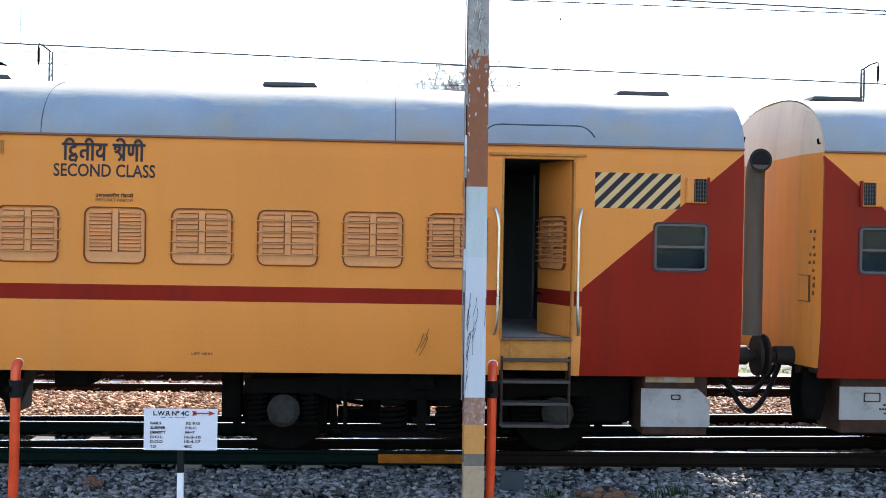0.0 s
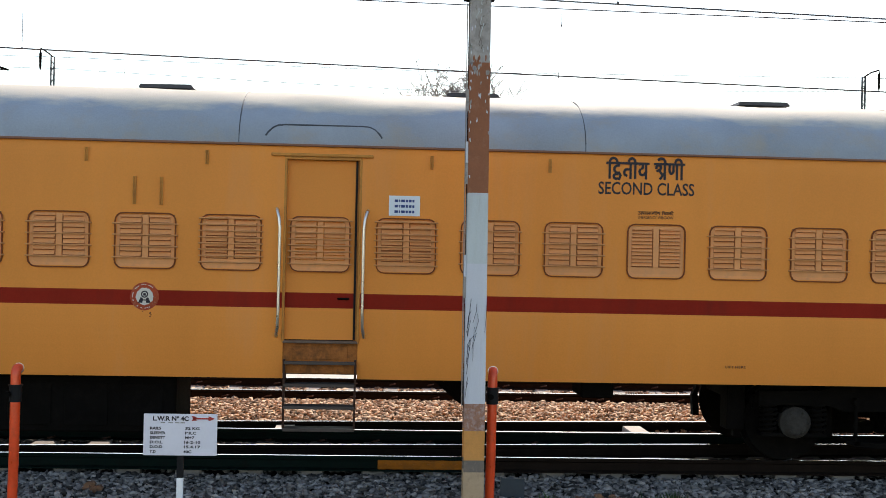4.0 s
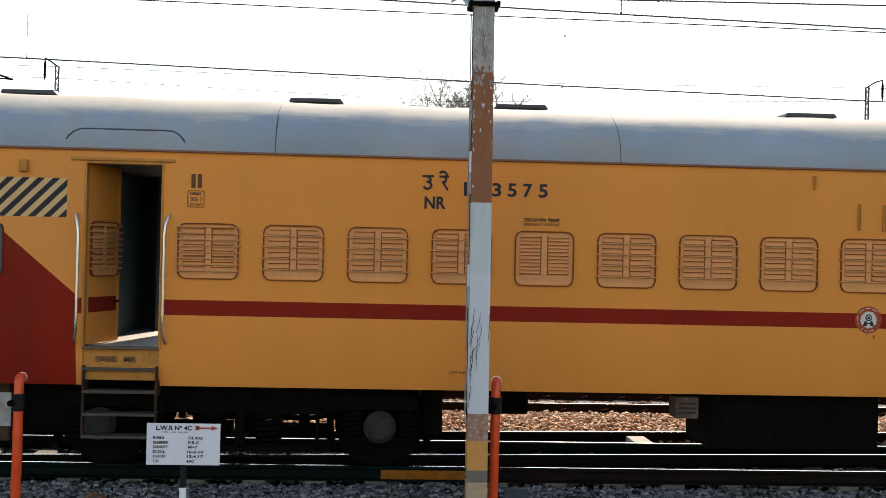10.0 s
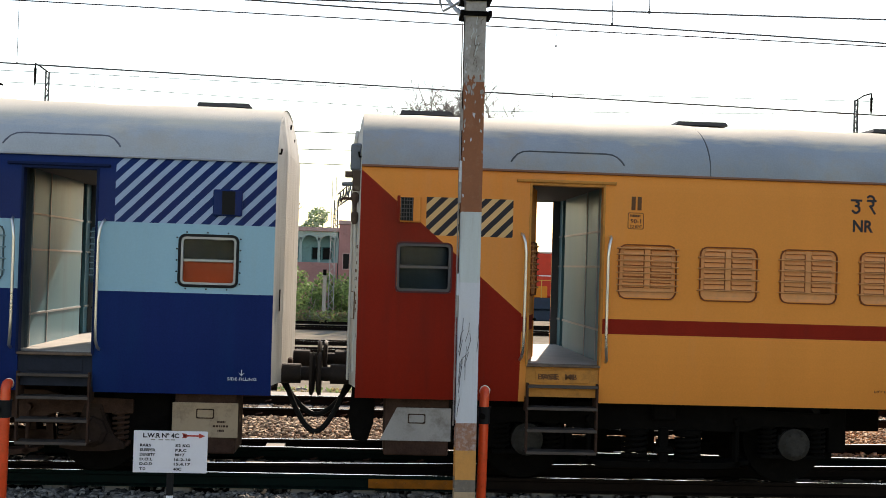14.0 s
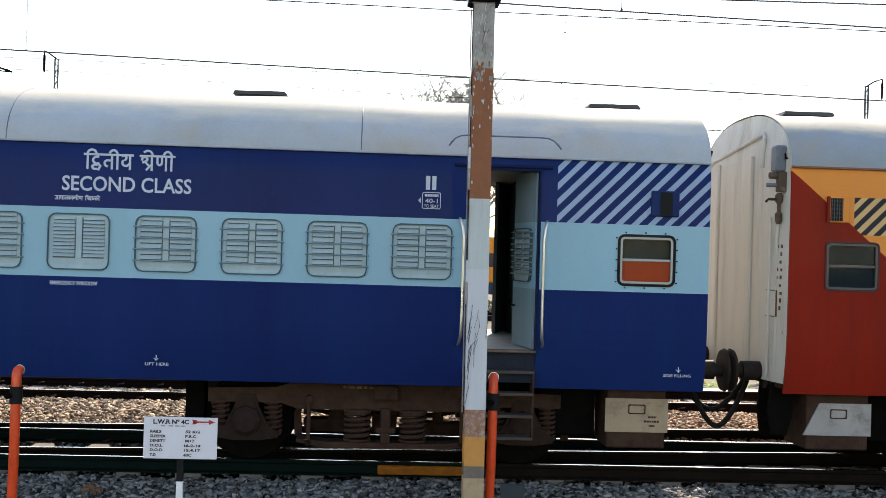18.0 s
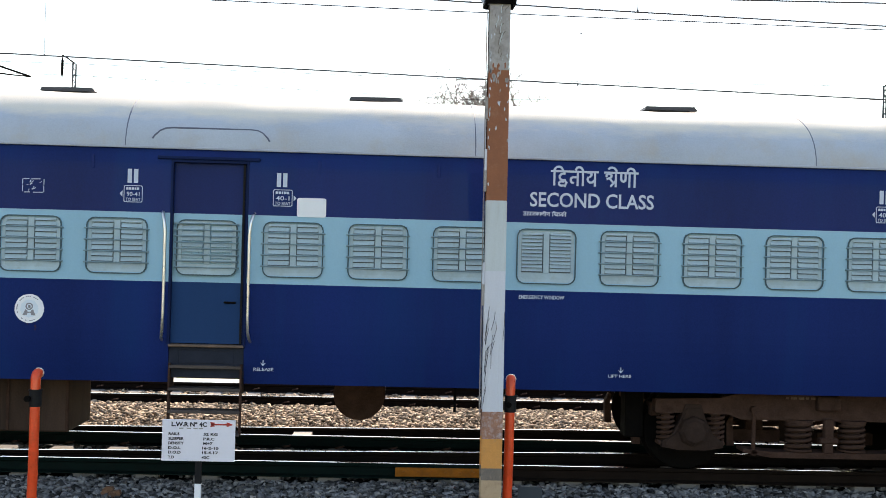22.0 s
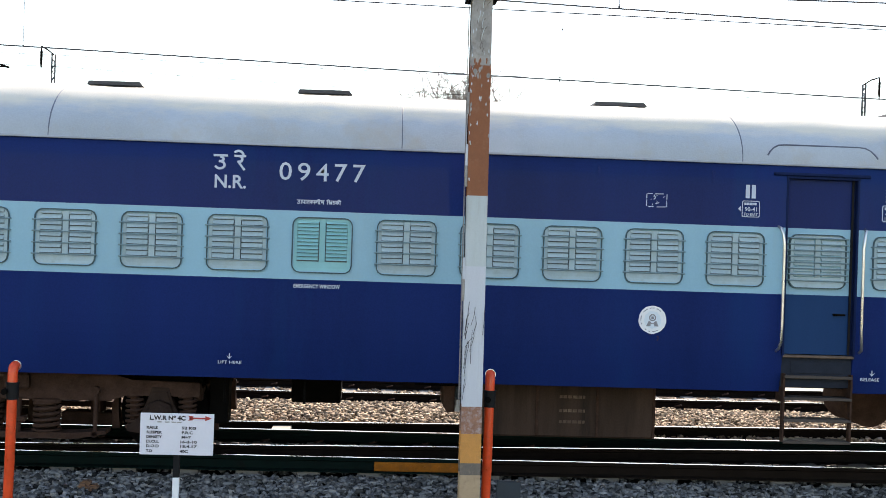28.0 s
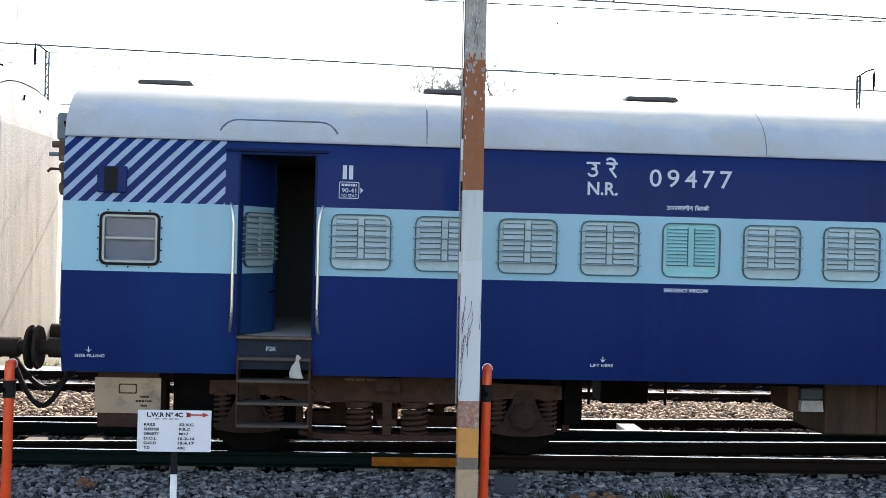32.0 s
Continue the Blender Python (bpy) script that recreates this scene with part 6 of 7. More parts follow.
def near_z(x, y):
    return -0.205 + 0.03 * noise.noise((x * 0.7, y * 0.9, 3)) + (0.045 if 10.9 < y < 12.0 else 0.0) * noise.noise((x * 0.4, 0, 7))


stones("ballast", "grey broken stone ballast", -7.5, 9.5, 9.9, 12.18, near_z, 19000, 0.033, M["stone"], 1)
stones("ballast", "grey ballast between the rails", -9, 11, 12.36, 14.75, lambda x, y: -0.20, 7500, 0.036, M["stone"], 2)
stones("ballast", "sunlit brown ballast bank", -9, 12, 14.95, 17.62, lambda x, y: -0.14 + 0.04 * math.sin((y - 15) * 1.1), 21000, 0.031, M["stonebrown"], 3)
stones("ballast", "brown ballast of the far track", -9, 13, 17.85, 19.35, lambda x, y: -0.17, 7000, 0.034, M["stonebrown"], 4)


def rail_mesh(ya, yb, x0, x1, zt=0.0):
    """A flat-bottomed rail; slot 0 foot and web, slot 1 running top."""
    prof = [(-0.068, -0.156), (0.068, -0.156), (0.068, -0.145), (0.012, -0.128), (0.008, -0.05), (0.033, -0.035), (0.033, -0.008), (0.017, 0), (-0.017, 0), (-0.033, -0.008), (-0.033, -0.035), (-0.008, -0.05), (-0.012, -0.128), (-0.068, -0.145)]
    n = len(prof)
    s = Shape()
    s.v = [(x0, ya + a, zt + b) for a, b in prof] + [(x1, yb + a, zt + b) for a, b in prof]
    s.f = [(i, (i + 1) % n, n + (i + 1) % n, n + i) for i in range(n)] + [tuple(range(n)), tuple(range(2 * n - 1, n - 1, -1))]
    s.m = [1 if i == 7 else 0 for i in range(n + 2)]
    return s


NEAR_RAIL, FAR_RAIL = 12.27, 14.02
near_track = tagged(thing("railway_track", "near track with green-painted rails on concrete sleepers", "track"), kind="structure")
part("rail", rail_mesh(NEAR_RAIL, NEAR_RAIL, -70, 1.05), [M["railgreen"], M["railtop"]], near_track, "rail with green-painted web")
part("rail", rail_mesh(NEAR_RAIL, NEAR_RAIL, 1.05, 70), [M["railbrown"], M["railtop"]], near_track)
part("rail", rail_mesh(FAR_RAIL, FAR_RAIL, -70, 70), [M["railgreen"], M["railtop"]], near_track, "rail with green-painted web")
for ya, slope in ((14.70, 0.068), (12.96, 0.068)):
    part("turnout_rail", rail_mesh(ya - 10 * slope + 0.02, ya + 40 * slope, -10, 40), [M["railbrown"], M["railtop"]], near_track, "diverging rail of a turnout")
s = Shape()
s.box(0.10, 1.04, NEAR_RAIL - 0.062, NEAR_RAIL - 0.034, -0.135, -0.036, 0.008)
jb = part("fishplate", s, M["jointyellow"], near_track, "yellow-painted rail joint plate")
for k in range(6):
    s = Shape()
    s.rod((0.19 + k * 0.152, NEAR_RAIL - 0.083, -0.086), (0.19 + k * 0.152, NEAR_RAIL - 0.055, -0.086), 0.017, 6)
    part("bolt", s, M["jointyellow"], jb)
s = Shape()
s.box(-0.125, 0.125, 0.44, 2.78, -0.36, -0.142, 0.02)
SLEEPER = s.mesh("sleeper")
s = Shape()
s.tube([(-0.05, 0.0, 0.0), (-0.02, -0.05, 0.02), (0.03, -0.06, 0.03), (0.05, -0.01, 0.03), (0.02, 0.03, 0.015)], 0.012, 6)
CLIP = s.mesh("rail_clip")
for k in range(46):
    x = -13.6 + 0.65 * k
    sl = part("sleeper", SLEEPER, M["concrete"], near_track, at=(x, 11.80, 0))
    for y in (NEAR_RAIL - 11.80 + 0.10, FAR_RAIL - 11.80 - 0.085, FAR_RAIL - 11.80 + 0.10):
        part("rail_clip", CLIP, M["rust"], sl, at=(0.03, y, -0.14))
for x in (-1.08, 3.45):
    s = Shape()
    s.prism([(x - 0.13, -0.30), (x + 0.16, -0.30), (x + 0.13, -0.045), (x - 0.10, -0.045)], 14.32, 14.86)
    tagged(part("concrete_block", s, M["paleconcrete"]), "pale concrete sleeper end between the rails", "concrete block")
far_track = tagged(thing("railway_track", "next track on brown ballast", "track"), kind="structure")
for y in (17.78, 19.45):
    part("rail", rail_mesh(y - 0.9, y + 0.9, -60, 60, 0.0), [M["railbrown"], M["railtop"]], far_track)
for k in range(40):
    part("sleeper", SLEEPER, M["concrete"], far_track, at=(-12 + 0.65 * k, 17.25 + 0.015 * (-12 + 0.65 * k), 0.0))
    for y in (17.70, 17.88, 19.36, 19.54):
        part("rail_clip", CLIP, M["rustlight"], far_track, at=(-11.97 + 0.65 * k, y + 0.015 * (-12 + 0.65 * k), -0.10))
# kerb and path beyond it
s = Shape()
s.box(-60, 60, 20.6, 21.5, -0.4, -0.17, 0.02)
tagged(part("pavement", s, M["paleconcrete"]), "pale concrete path between the tracks", "path", kind="structure")
# yard tracks farther off
for y, zt in ((38.6, -0.66), (40.3, -0.72), (44.6, -0.80), (46.3, -0.85), (57.0, -0.93), (58.7, -0.93), (62.6, -0.93), (64.3, -0.93)):
    rt = tagged(part("rail", rail_mesh(y, y, -90, 110, zt + 0.02), [M["railbrown"], M["railtop"]]), "rail of the far yard", "rail", kind="structure")

clods = random.Random(77)
for cx, cy, w in ((2.30, 10.95, 0.30), (-2.72, 11.35, 0.07)):
    s = Shape()
    for k in range(26 if w > 0.1 else 5):
        a, r = clods.uniform(0, 6.28), w * clods.random() ** 0.5
        x, y, z, q = cx + r * math.cos(a), cy + 0.6 * r * math.sin(a), -0.20 + 0.09 * (1 - r / w), clods.uniform(0.025, 0.07)
        s.prism([(x + q * clods.uniform(0.7, 1.2) * math.cos(b), z + 0.6 * q * clods.uniform(0.7, 1.2) * math.sin(b)) for b in (0, 1.0, 2.1, 3.1, 4.2, 5.2)], y - 0.6 * q, y + 0.6 * q)
    tagged(part("earth_clod", s, M["clod"]), "brown crumbling earth clods on the ballast", "earth clod", kind="stuff")
for cx, cy, n in ((3.02, 10.95, 60), (1.75, 10.9, 26), (2.75, 10.85, 24)):
    s = Shape()
    for k in range(n):
        x, y, L, a = cx + clods.gauss(0, 0.07), cy + clods.gauss(0, 0.05), clods.uniform(0.06, 0.17), clods.uniform(-0.5, 0.5)
        s.add([(x - 0.006, y, -0.22), (x + 0.006, y, -0.22), (x + L * a * 0.5 + 0.005, y - 0.02, -0.22 + L * 0.6), (x + L * a, y - 0.03, -0.22 + L)], [(0, 1, 2), (0, 2, 3)])
    tagged(part("grass_tuft", s, [M["leaf_a"]]), "small green grass tuft growing through ballast", "grass tuft", "tufts on the near ballast")

# ---- foreground: mast, board, pipes ----
mast = thing("overhead_line_mast", "steel overhead line mast in brown, white and orange bands", "mast", at=(0.97, 10.4, 0))
LEAN = pose(0, 0, 0, 0, -0.35, 0)
bands = ((-0.30, 0.20, "m_tan"), (0.20, 0.31, "m_grey"), (0.31, 0.58, "m_orange"), (0.58, 0.83, "m_rust"), (0.83, 2.12, "m_white"), (2.12, 2.77, "m_white2"), (2.77, 3.97, "m_brown"), (3.97, 7.6, "m_top"))
for nm, y0, y1, x0, x1 in (("front_flange", 0.0, 0.014, -0.095, 0.095), ("web", 0.014, 0.186, -0.006, 0.006), ("back_flange", 0.186, 0.20, -0.095, 0.095)):
    s = Shape()
    for k, (a, b, _) in enumerate(bands):
        s.box(x0, x1, y0, y1, a, b, 0, k)
    ob = part(nm, s, [M[b[2]] for b in bands], mast)
    ob.matrix_basis = LEAN
s = Shape()
s.box(-0.30, 0.12, -0.22, 0.42, -0.52, -0.23, 0.03)
part("concrete_footing", s, M["paleconcrete"], mast)
for z in (4.60, 4.74):
    s = Shape()
    s.box(-0.112, 0.112, -0.024, -0.012, z - 0.022, z + 0.022, 0.004)
    s.box(-0.125, 0.125, 0.212, 0.23, z - 0.03, z + 0.03, 0.004)
    for x in (-0.128, 0.128):
        s.box(x - 0.016, x + 0.016, -0.05, 0.24, z - 0.025, z + 0.025, 0.004)
    ob = part("clamp", s, M["under"], mast)
    ob.matrix_basis = LEAN
s = Shape()
s.tube([(-0.15, 0.1, 4.60), (-0.35, 0.55, 4.95), (-0.9, 1.9, 6.0)], 0.024, 8)
s.tube([(-0.15, 0.1, 4.74), (-0.33, 0.1, 4.63), (-0.36, 0.1, 4.72), (-0.34, 0.3, 5.0)], 0.012, 6)
part("bracket_tube", s, M["dullsteel"], mast)
for k, z in enumerate((3.62, 3.14, 2.95, 2.1, 1.9)):
    s = Shape()
    s.box(-0.118, -0.096, 0.0, 0.02, z - 0.10, z + 0.10, 0.004)
    ob = part("edge_plate", s, M["m_white"] if k % 2 else M["m_top"], mast)
    ob.matrix_basis = LEAN
# pale edge strip, and a near-black strip painted for the shaded gap beside it
for nm, xa, xb, yy, mt in (("edge_gap", -0.101, -0.0955, 0.10, "under"), ("edge_strip", -0.112, -0.101, 0.19, "m_top")):
    s = Shape()
    s.box(xa, xb, yy, yy + 0.008, 0.78, 4.55)
    ob = part(nm, s, M[mt], mast)
    ob.matrix_basis = LEAN
rnd = random.Random(11)
for k in range(60):
    z = rnd.choice((rnd.uniform(2.8, 3.9), rnd.uniform(3.5, 4.5), rnd.uniform(3.2, 4.2), rnd.uniform(0.85, 1.6)))
    x = rnd.choice((rnd.uniform(-0.092, -0.07), rnd.uniform(-0.092, -0.075), rnd.uniform(-0.092, -0.075), rnd.uniform(0.07, 0.09), rnd.uniform(-0.05, 0.08)))
    L = rnd.uniform(0.02, 0.07) if z > 2 else rnd.uniform(0.08, 0.28)
    s = Shape()
    if z > 2:
        k0 = rnd.uniform(0, 6)
        s.prism([(max(-0.093, min(0.093, x + rnd.uniform(0.3, 1) * 0.009 * math.cos(k0 + a))), z + rnd.uniform(0.3, 1) * 0.026 * math.sin(k0 + a)) for a in (0, 1.1, 2.0, 3.0, 4.1, 5.2)], -0.003, 0.0)
    else:
        s.ribbon([(x, z), (x + rnd.uniform(0.0, 0.032), z + L * 0.6), (min(0.09, x + rnd.uniform(0.01, 0.04)), z + L)], 0.0035, -0.0025, 0.002)
    ob = part("paint_chip", s, (M["m_white"], M["m_top"], M["m_white"], M["m_white2"])[k % 4] if z > 2 else M["letter_dark"], mast)
    ob.matrix_basis = LEAN

for k in range(22):
    z, x = rnd.uniform(4.02, 4.56), rnd.gauss(0.005, 0.024)
    s = Shape()
    s.ribbon([(x, z), (x + rnd.uniform(-0.012, 0.012), z + rnd.uniform(0.01, 0.03)), (x + rnd.uniform(-0.004, 0.026), z + rnd.uniform(0.03, 0.085))], rnd.uniform(0.003, 0.007), -0.003, 0.002)
    ob = part("scratch", s, (M["m_grey"], M["m_white2"], M["m_grey"])[k % 3], mast)
    ob.matrix_basis = LEAN
for k in range(16):
    z, x = 3.97 + rnd.uniform(-0.10, 0.06), rnd.uniform(-0.085, 0.085)
    s = Shape()
    s.prism([(x + 0.012 * rnd.uniform(0.5, 1.3) * math.cos(a), z + 0.03 * rnd.uniform(0.4, 1.2) * math.sin(a)) for a in (0, 1.2, 2.2, 3.1, 4.2, 5.3)], -0.003, 0.0)
    ob = part("paint_chip", s, M["m_top"] if z < 3.97 else M["m_brown"], mast)
    ob.matrix_basis = LEAN

board = thing("notice_board", "white track data board on a black and white post", "sign board", at=(-1.735, 10.6, 0))
s = Shape()
s.box(-0.335, 0.335, -0.008, 0.008, 0.292, 0.675, 0.003)
plate = part("board_plate", s, M["boardwhite"], board, "white plate with dark hand-painted words")
s = Shape()
s.box(-0.03, 0.03, 0.01, 0.05, -0.35, 0.08, 0.004)
part("lower_post", s, M["white"], board, "white-painted post")
s = Shape()
s.box(-0.03, 0.03, 0.01, 0.05, 0.08, 0.60, 0.004)
part("upper_post", s, M["black"], board)
dk = M["letter_dark"]
for words, x0, x1, z0, z1, mt, wt in (("L.W.R Nº 4C", -0.25, 0.075, 0.612, 0.655, dk, 0.034), ("RAILS", -0.275, -0.175, 0.53, 0.556, dk, 0.034), ("52 KG", 0.045, 0.175, 0.53, 0.556, dk, 0.034), ("SLEEPER", -0.275, -0.135, 0.487, 0.513, dk, 0.034), ("P.R.C", 0.045, 0.145, 0.487, 0.513, dk, 0.034), ("DENSITY", -0.275, -0.135, 0.445, 0.471, dk, 0.034), ("M+7", 0.045, 0.13, 0.445, 0.471, dk, 0.03), ("D.O.L", -0.275, -0.16, 0.402, 0.428, dk, 0.034), ("16-2-10", 0.035, 0.185, 0.402, 0.428, dk, 0.034), ("D.O.D", -0.275, -0.16, 0.36, 0.386, dk, 0.034), ("15.4.17", 0.035, 0.185, 0.36, 0.386, dk, 0.034), ("T.D", -0.275, -0.22, 0.315, 0.341, dk, 0.034), ("40C", 0.03, 0.105, 0.315, 0.341, dk, 0.034)):
    part("lettering", lettering(words, x0, x1, z0, z1, -0.011, weight=wt), mt, plate)
s = Shape()
s.box(0.11, 0.26, -0.012, -0.009, 0.628, 0.642)
s.prism([(0.255, 0.612), (0.315, 0.635), (0.255, 0.658)], -0.012, -0.009)
s.prism([(0.10, 0.612), (0.15, 0.618), (0.135, 0.635), (0.15, 0.652), (0.10, 0.658), (0.118, 0.635)], -0.012, -0.009)
part("arrow", s, M["letter_red"], plate, "red painted arrow")
s = Shape()
for x in (-0.18, -0.11, -0.05, 0.0):
    s.box(x, x + 0.04, -0.011, -0.009, 0.59, 0.60)
part("lettering", s, M["tank_grey"], plate)

for px, zt in ((-3.235, 1.09), (1.145, 1.125)):
    pipe = thing("water_hydrant_pipe", "orange-red standing water pipe with bent top", "hydrant pipe", "standing pipes beside the track", at=(px, 10.6, 0))
    s = Shape()
    s.tube([(-0.012, 0, -0.4), (0, 0, 0.3), (0.002, 0, zt - 0.07), (0.003, 0.004, zt - 0.045), (0.005, 0.016, zt - 0.025), (0.008, 0.035, zt - 0.018), (0.009, 0.055, zt - 0.020)], 0.045, 16)
    part("pipe", s, M["orange"], pipe, "", True)
    # bright ring shaped in for the sun's rim light on the pipe top
    s = Shape()
    s.rod((0.009, 0.052, zt - 0.020), (0.010, 0.066, zt - 0.022), 0.050, 16)
    part("spout_rim", s, M["steel"], pipe, "bright ring drawn for the sun's highlight on the pipe top", True)
    s = Shape()
    s.rod((0.003, 0, zt - 0.32), (0.004, 0, zt - 0.17), 0.056, 16)
    s.rod((0.004, 0, zt - 0.175), (0.004, 0, zt - 0.162), 0.064, 16)
    col = part("collar", s, M["black"], pipe, "black pipe collar", True)
    s = Shape()
    s.rod((-0.02 if px > 0 else -0.05, -0.085, zt - 0.245), (-0.02 if px > 0 else -0.05, -0.04, zt - 0.245), 0.028, 10)
    part("tap", s, M["under"], col)
s = Shape()
s.prism([(1.31, -0.24), (1.55, -0.24), (1.548, -0.015), (1.315, -0.005)], 11.18, 11.24)
tagged(part("dark_plate", s, M["slate"]), "dark upright plate set in the ballast", "plate")

# ---- overhead wires ----
lines = thing("overhead_line", "thin dark overhead wires with droppers above the tracks", "overhead line")
for y, xa, za, xb, zb, r in ((18, -5.53, 6.20, 8.26, 6.08, 0.008), (18, -5.86, 5.22, 8.29, 4.95, 0.010), (33, -9.24, 7.47, 1.91, 7.39, 0.010), (33, 1.91, 7.39, 14.44, 7.60, 0.010), (33, -9.15, 7.14, 1.93, 6.81, 0.010), (33, 1.93, 6.81, 14.45, 7.20, 0.010), (13.15, -1.45, 5.26, 6.03, 5.09, 0.008), (13.15, -0.31, 5.30, 6.02, 5.37, 0.008), (25, -2.78, 5.12, -1.36, 5.13, 0.009), (30, -3.32, 5.22, -1.99, 5.24, 0.009), (30, -3.23, 4.87, -1.98, 4.87, 0.009)):
    sl = (zb - za) / (xb - xa)
    s = Shape()
    lo, hi = (-45 if xa < 1.5 else xa), (55 if not (y == 33 and xb < 3) else xb)
    s.tube([(lo, y, za + (0 if y == 33 else sl * (lo - xa))), (xa, y, za), ((xa + xb) / 2, y, (za + zb) / 2 - 0.01), (xb, y, zb), (hi, y, zb + (0 if y == 33 else sl * (hi - xb)))], r * (0.85 if y == 33 else 1.2), 5)
    part("wire", s, M["wire"], lines)
for y, x, z0, z1 in ((18, -5.5, 5.22, 6.20), (18, 2.93, 5.85, 6.05), (33, -7.9, 6.5, 7.45), (33, -7.2, 6.3, 7.44), (13.15, 2.8, 5.17, 5.5), (13.15, 3.24, 5.33, 5.7), (18, 2.9, 5.03, 5.12)):
    s = Shape()
    s.tube([(x, y, z0), (x, y, z1)], 0.005, 5)
    s.box(x - 0.012, x + 0.012, y - 0.01, y + 0.01, z0 - 0.015, z0 + 0.015)
    part("dropper", s, M["wire"], lines)
for xm, zm, sg in ((-9.22, 7.48, -1), (14.48, 7.62, 1)):
    lm = thing("lattice_mast", "slender grey lattice mast with insulator arm", "mast", "far lattice masts", at=(xm, 33, 0))
    s = Shape()
    for a in (-0.045, 0.045):
        for b in (-0.03, 0.03):
            s.box(a - 0.013, a + 0.013, b - 0.013, b + 0.013, ground_height(33), zm)
    part("mast_leg", s, M["slate"], lm)
    s = Shape()
    for k in range(48):
        z = -0.6 + k * 0.17
        if z + 0.17 < zm:
            for b in (-0.03, 0.03):
                s.tube([(-0.045 if k % 2 else 0.045, b, z), (0.045 if k % 2 else -0.045, b, z + 0.17)], 0.010, 4)
    part("lacing", s, M["slate"], lm)
    s = Shape()
    s.tube([(0, 0, zm), (0.10 if sg > 0 else -0.12, -0.3, zm + 0.10), (0.24 if sg > 0 else -0.20, -0.5, zm + 0.14)], 0.022, 6)
    part("arm", s, M["under"], lm)
    s = Shape()
    xi = 0.24 if sg > 0 else -0.20
    s.lathe((xi, -0.5, zm + 0.12), (0, 0, -1), [(0.0, 0.015), (0.08, 0.02)] + [(0.1 + 0.05 * k, 0.042 if k % 2 else 0.03) for k in range(9)] + [(0.56, 0.02), (0.6, 0.015)], 10)
    part("insulator", s, M["under"], lm)
    if sg < 0:
        s = Shape()
        s.tube([(-3.2, -0.4, 7.75), (-1.9, -0.4, 7.25), (-1.1, -0.4, 7.0)], 0.03, 5)
        s.tube([(-3.2, -0.4, 7.15), (-1.1, -0.4, 7.0)], 0.02, 5)
        part("cantilever", s, M["under"], lm)


# ---- distance: yard, plants, houses, locomotive ----
def leaves(name, label, centres, n, size, mats, seed, category="bush", kind=""):
    """Leaf clumps about the given centres (x, y, z, rx, ry, rz), with twigs between them."""
    rng = np.random.default_rng(seed)
    th = thing(name, label, category, kind=kind)
    s = Shape()
    c = np.array(centres)[rng.integers(len(centres), size=n)]
    d = rng.normal(size=(n, 3))
    d = d / np.linalg.norm(d, axis=1)[:, None] * rng.uniform(0.35, 1.0, (n, 1)) ** 0.5
    p = c[:, :3] + d * c[:, 3:]
    a = rng.normal(size=(n, 3))
    a /= np.linalg.norm(a, axis=1)[:, None]
    b = np.cross(a, rng.normal(size=(n, 3)))
    b /= np.linalg.norm(b, axis=1)[:, None]
    w = size * rng.uniform(0.6, 1.4, (n, 1))
    a, b = a * w, b * w * 0.55
    s.v = np.stack([p - a, p + b, p + a, p - b], 1).reshape(-1, 3).tolist()
    s.f = np.arange(4 * n).reshape(-1, 4).tolist()
    s.m = rng.integers(len(mats), size=n).tolist()
    part("foliage", s, mats, th)
    s = Shape()
    for c in centres:
        base = (c[0], c[1], ground_height(c[1]))
        for k in range(3):
            e = np.array(c[:3]) + rng.normal(size=3) * np.array(c[3:]) * 0.5
            s.tube([base, tuple((np.array(base) + e) / 2 + rng.normal(size=3) * 0.08), tuple(e)], 0.025, 4)
    part("stem", s, M["bark"], th)
    return th


def bare_tree(name, label, base, height, spread, seed, lean=0.0, levels=5, mat=None, thin=0.02):
    """A leafless tree: trunk, limbs and fine twigs."""
    rnd, fine = random.Random(seed), random.Random(seed + 1)
    th = thing(name, label, "tree")
    trunk, twig = Shape(), Shape()

    def grow(p, d, L, r, lv):
        pts = [p]
        for k in range(3):
            d = (d + Vector((rnd.uniform(-1, 1), rnd.uniform(-1, 1), rnd.uniform(-0.5, 0.8))) * 0.16).normalized()
            pts.append(pts[-1] + d * L / 3)
        for k in range(3):
            (trunk if lv < 2 else twig).rod(pts[k], pts[k + 1], max(thin, r * (1 - 0.2 * k)), 6 if lv < 2 else 4, max(thin, r * (1 - 0.2 * (k + 1))))
        if lv >= levels:
            for k in range(2):
                a, p0 = fine.uniform(-1, 1), pts[fine.choice((1, 2, 3))]
                p1 = p0 + Vector((a, fine.uniform(-1, 1), fine.uniform(-0.2, 0.9))) * L * 0.4
                twig.tube([p0, (p0 + p1) / 2 + Vector((0, 0, L * 0.08)), p1, p1 + Vector((a, 0, -0.5)) * L * 0.16], thin * 0.75, 3)
            return
        for k in range(rnd.choice((3, 3, 4)) if lv else 5):
            side = Vector((rnd.uniform(-1, 1) * spread, rnd.uniform(-1, 1) * spread, rnd.uniform(0.1, 0.85)))
            grow(pts[rnd.choice((2, 3, 3))], (d * 0.55 + side).normalized(), L * rnd.uniform(0.6, 0.82), r * 0.52, lv + 1)

    grow(Vector(base), Vector((lean, 0, 1)).normalized(), height * 0.36, height * 0.026, 0)
    part("trunk", trunk, mat or M["bark"], th)
    part("twig_mass", twig, mat or M["bark"], th)
    return th


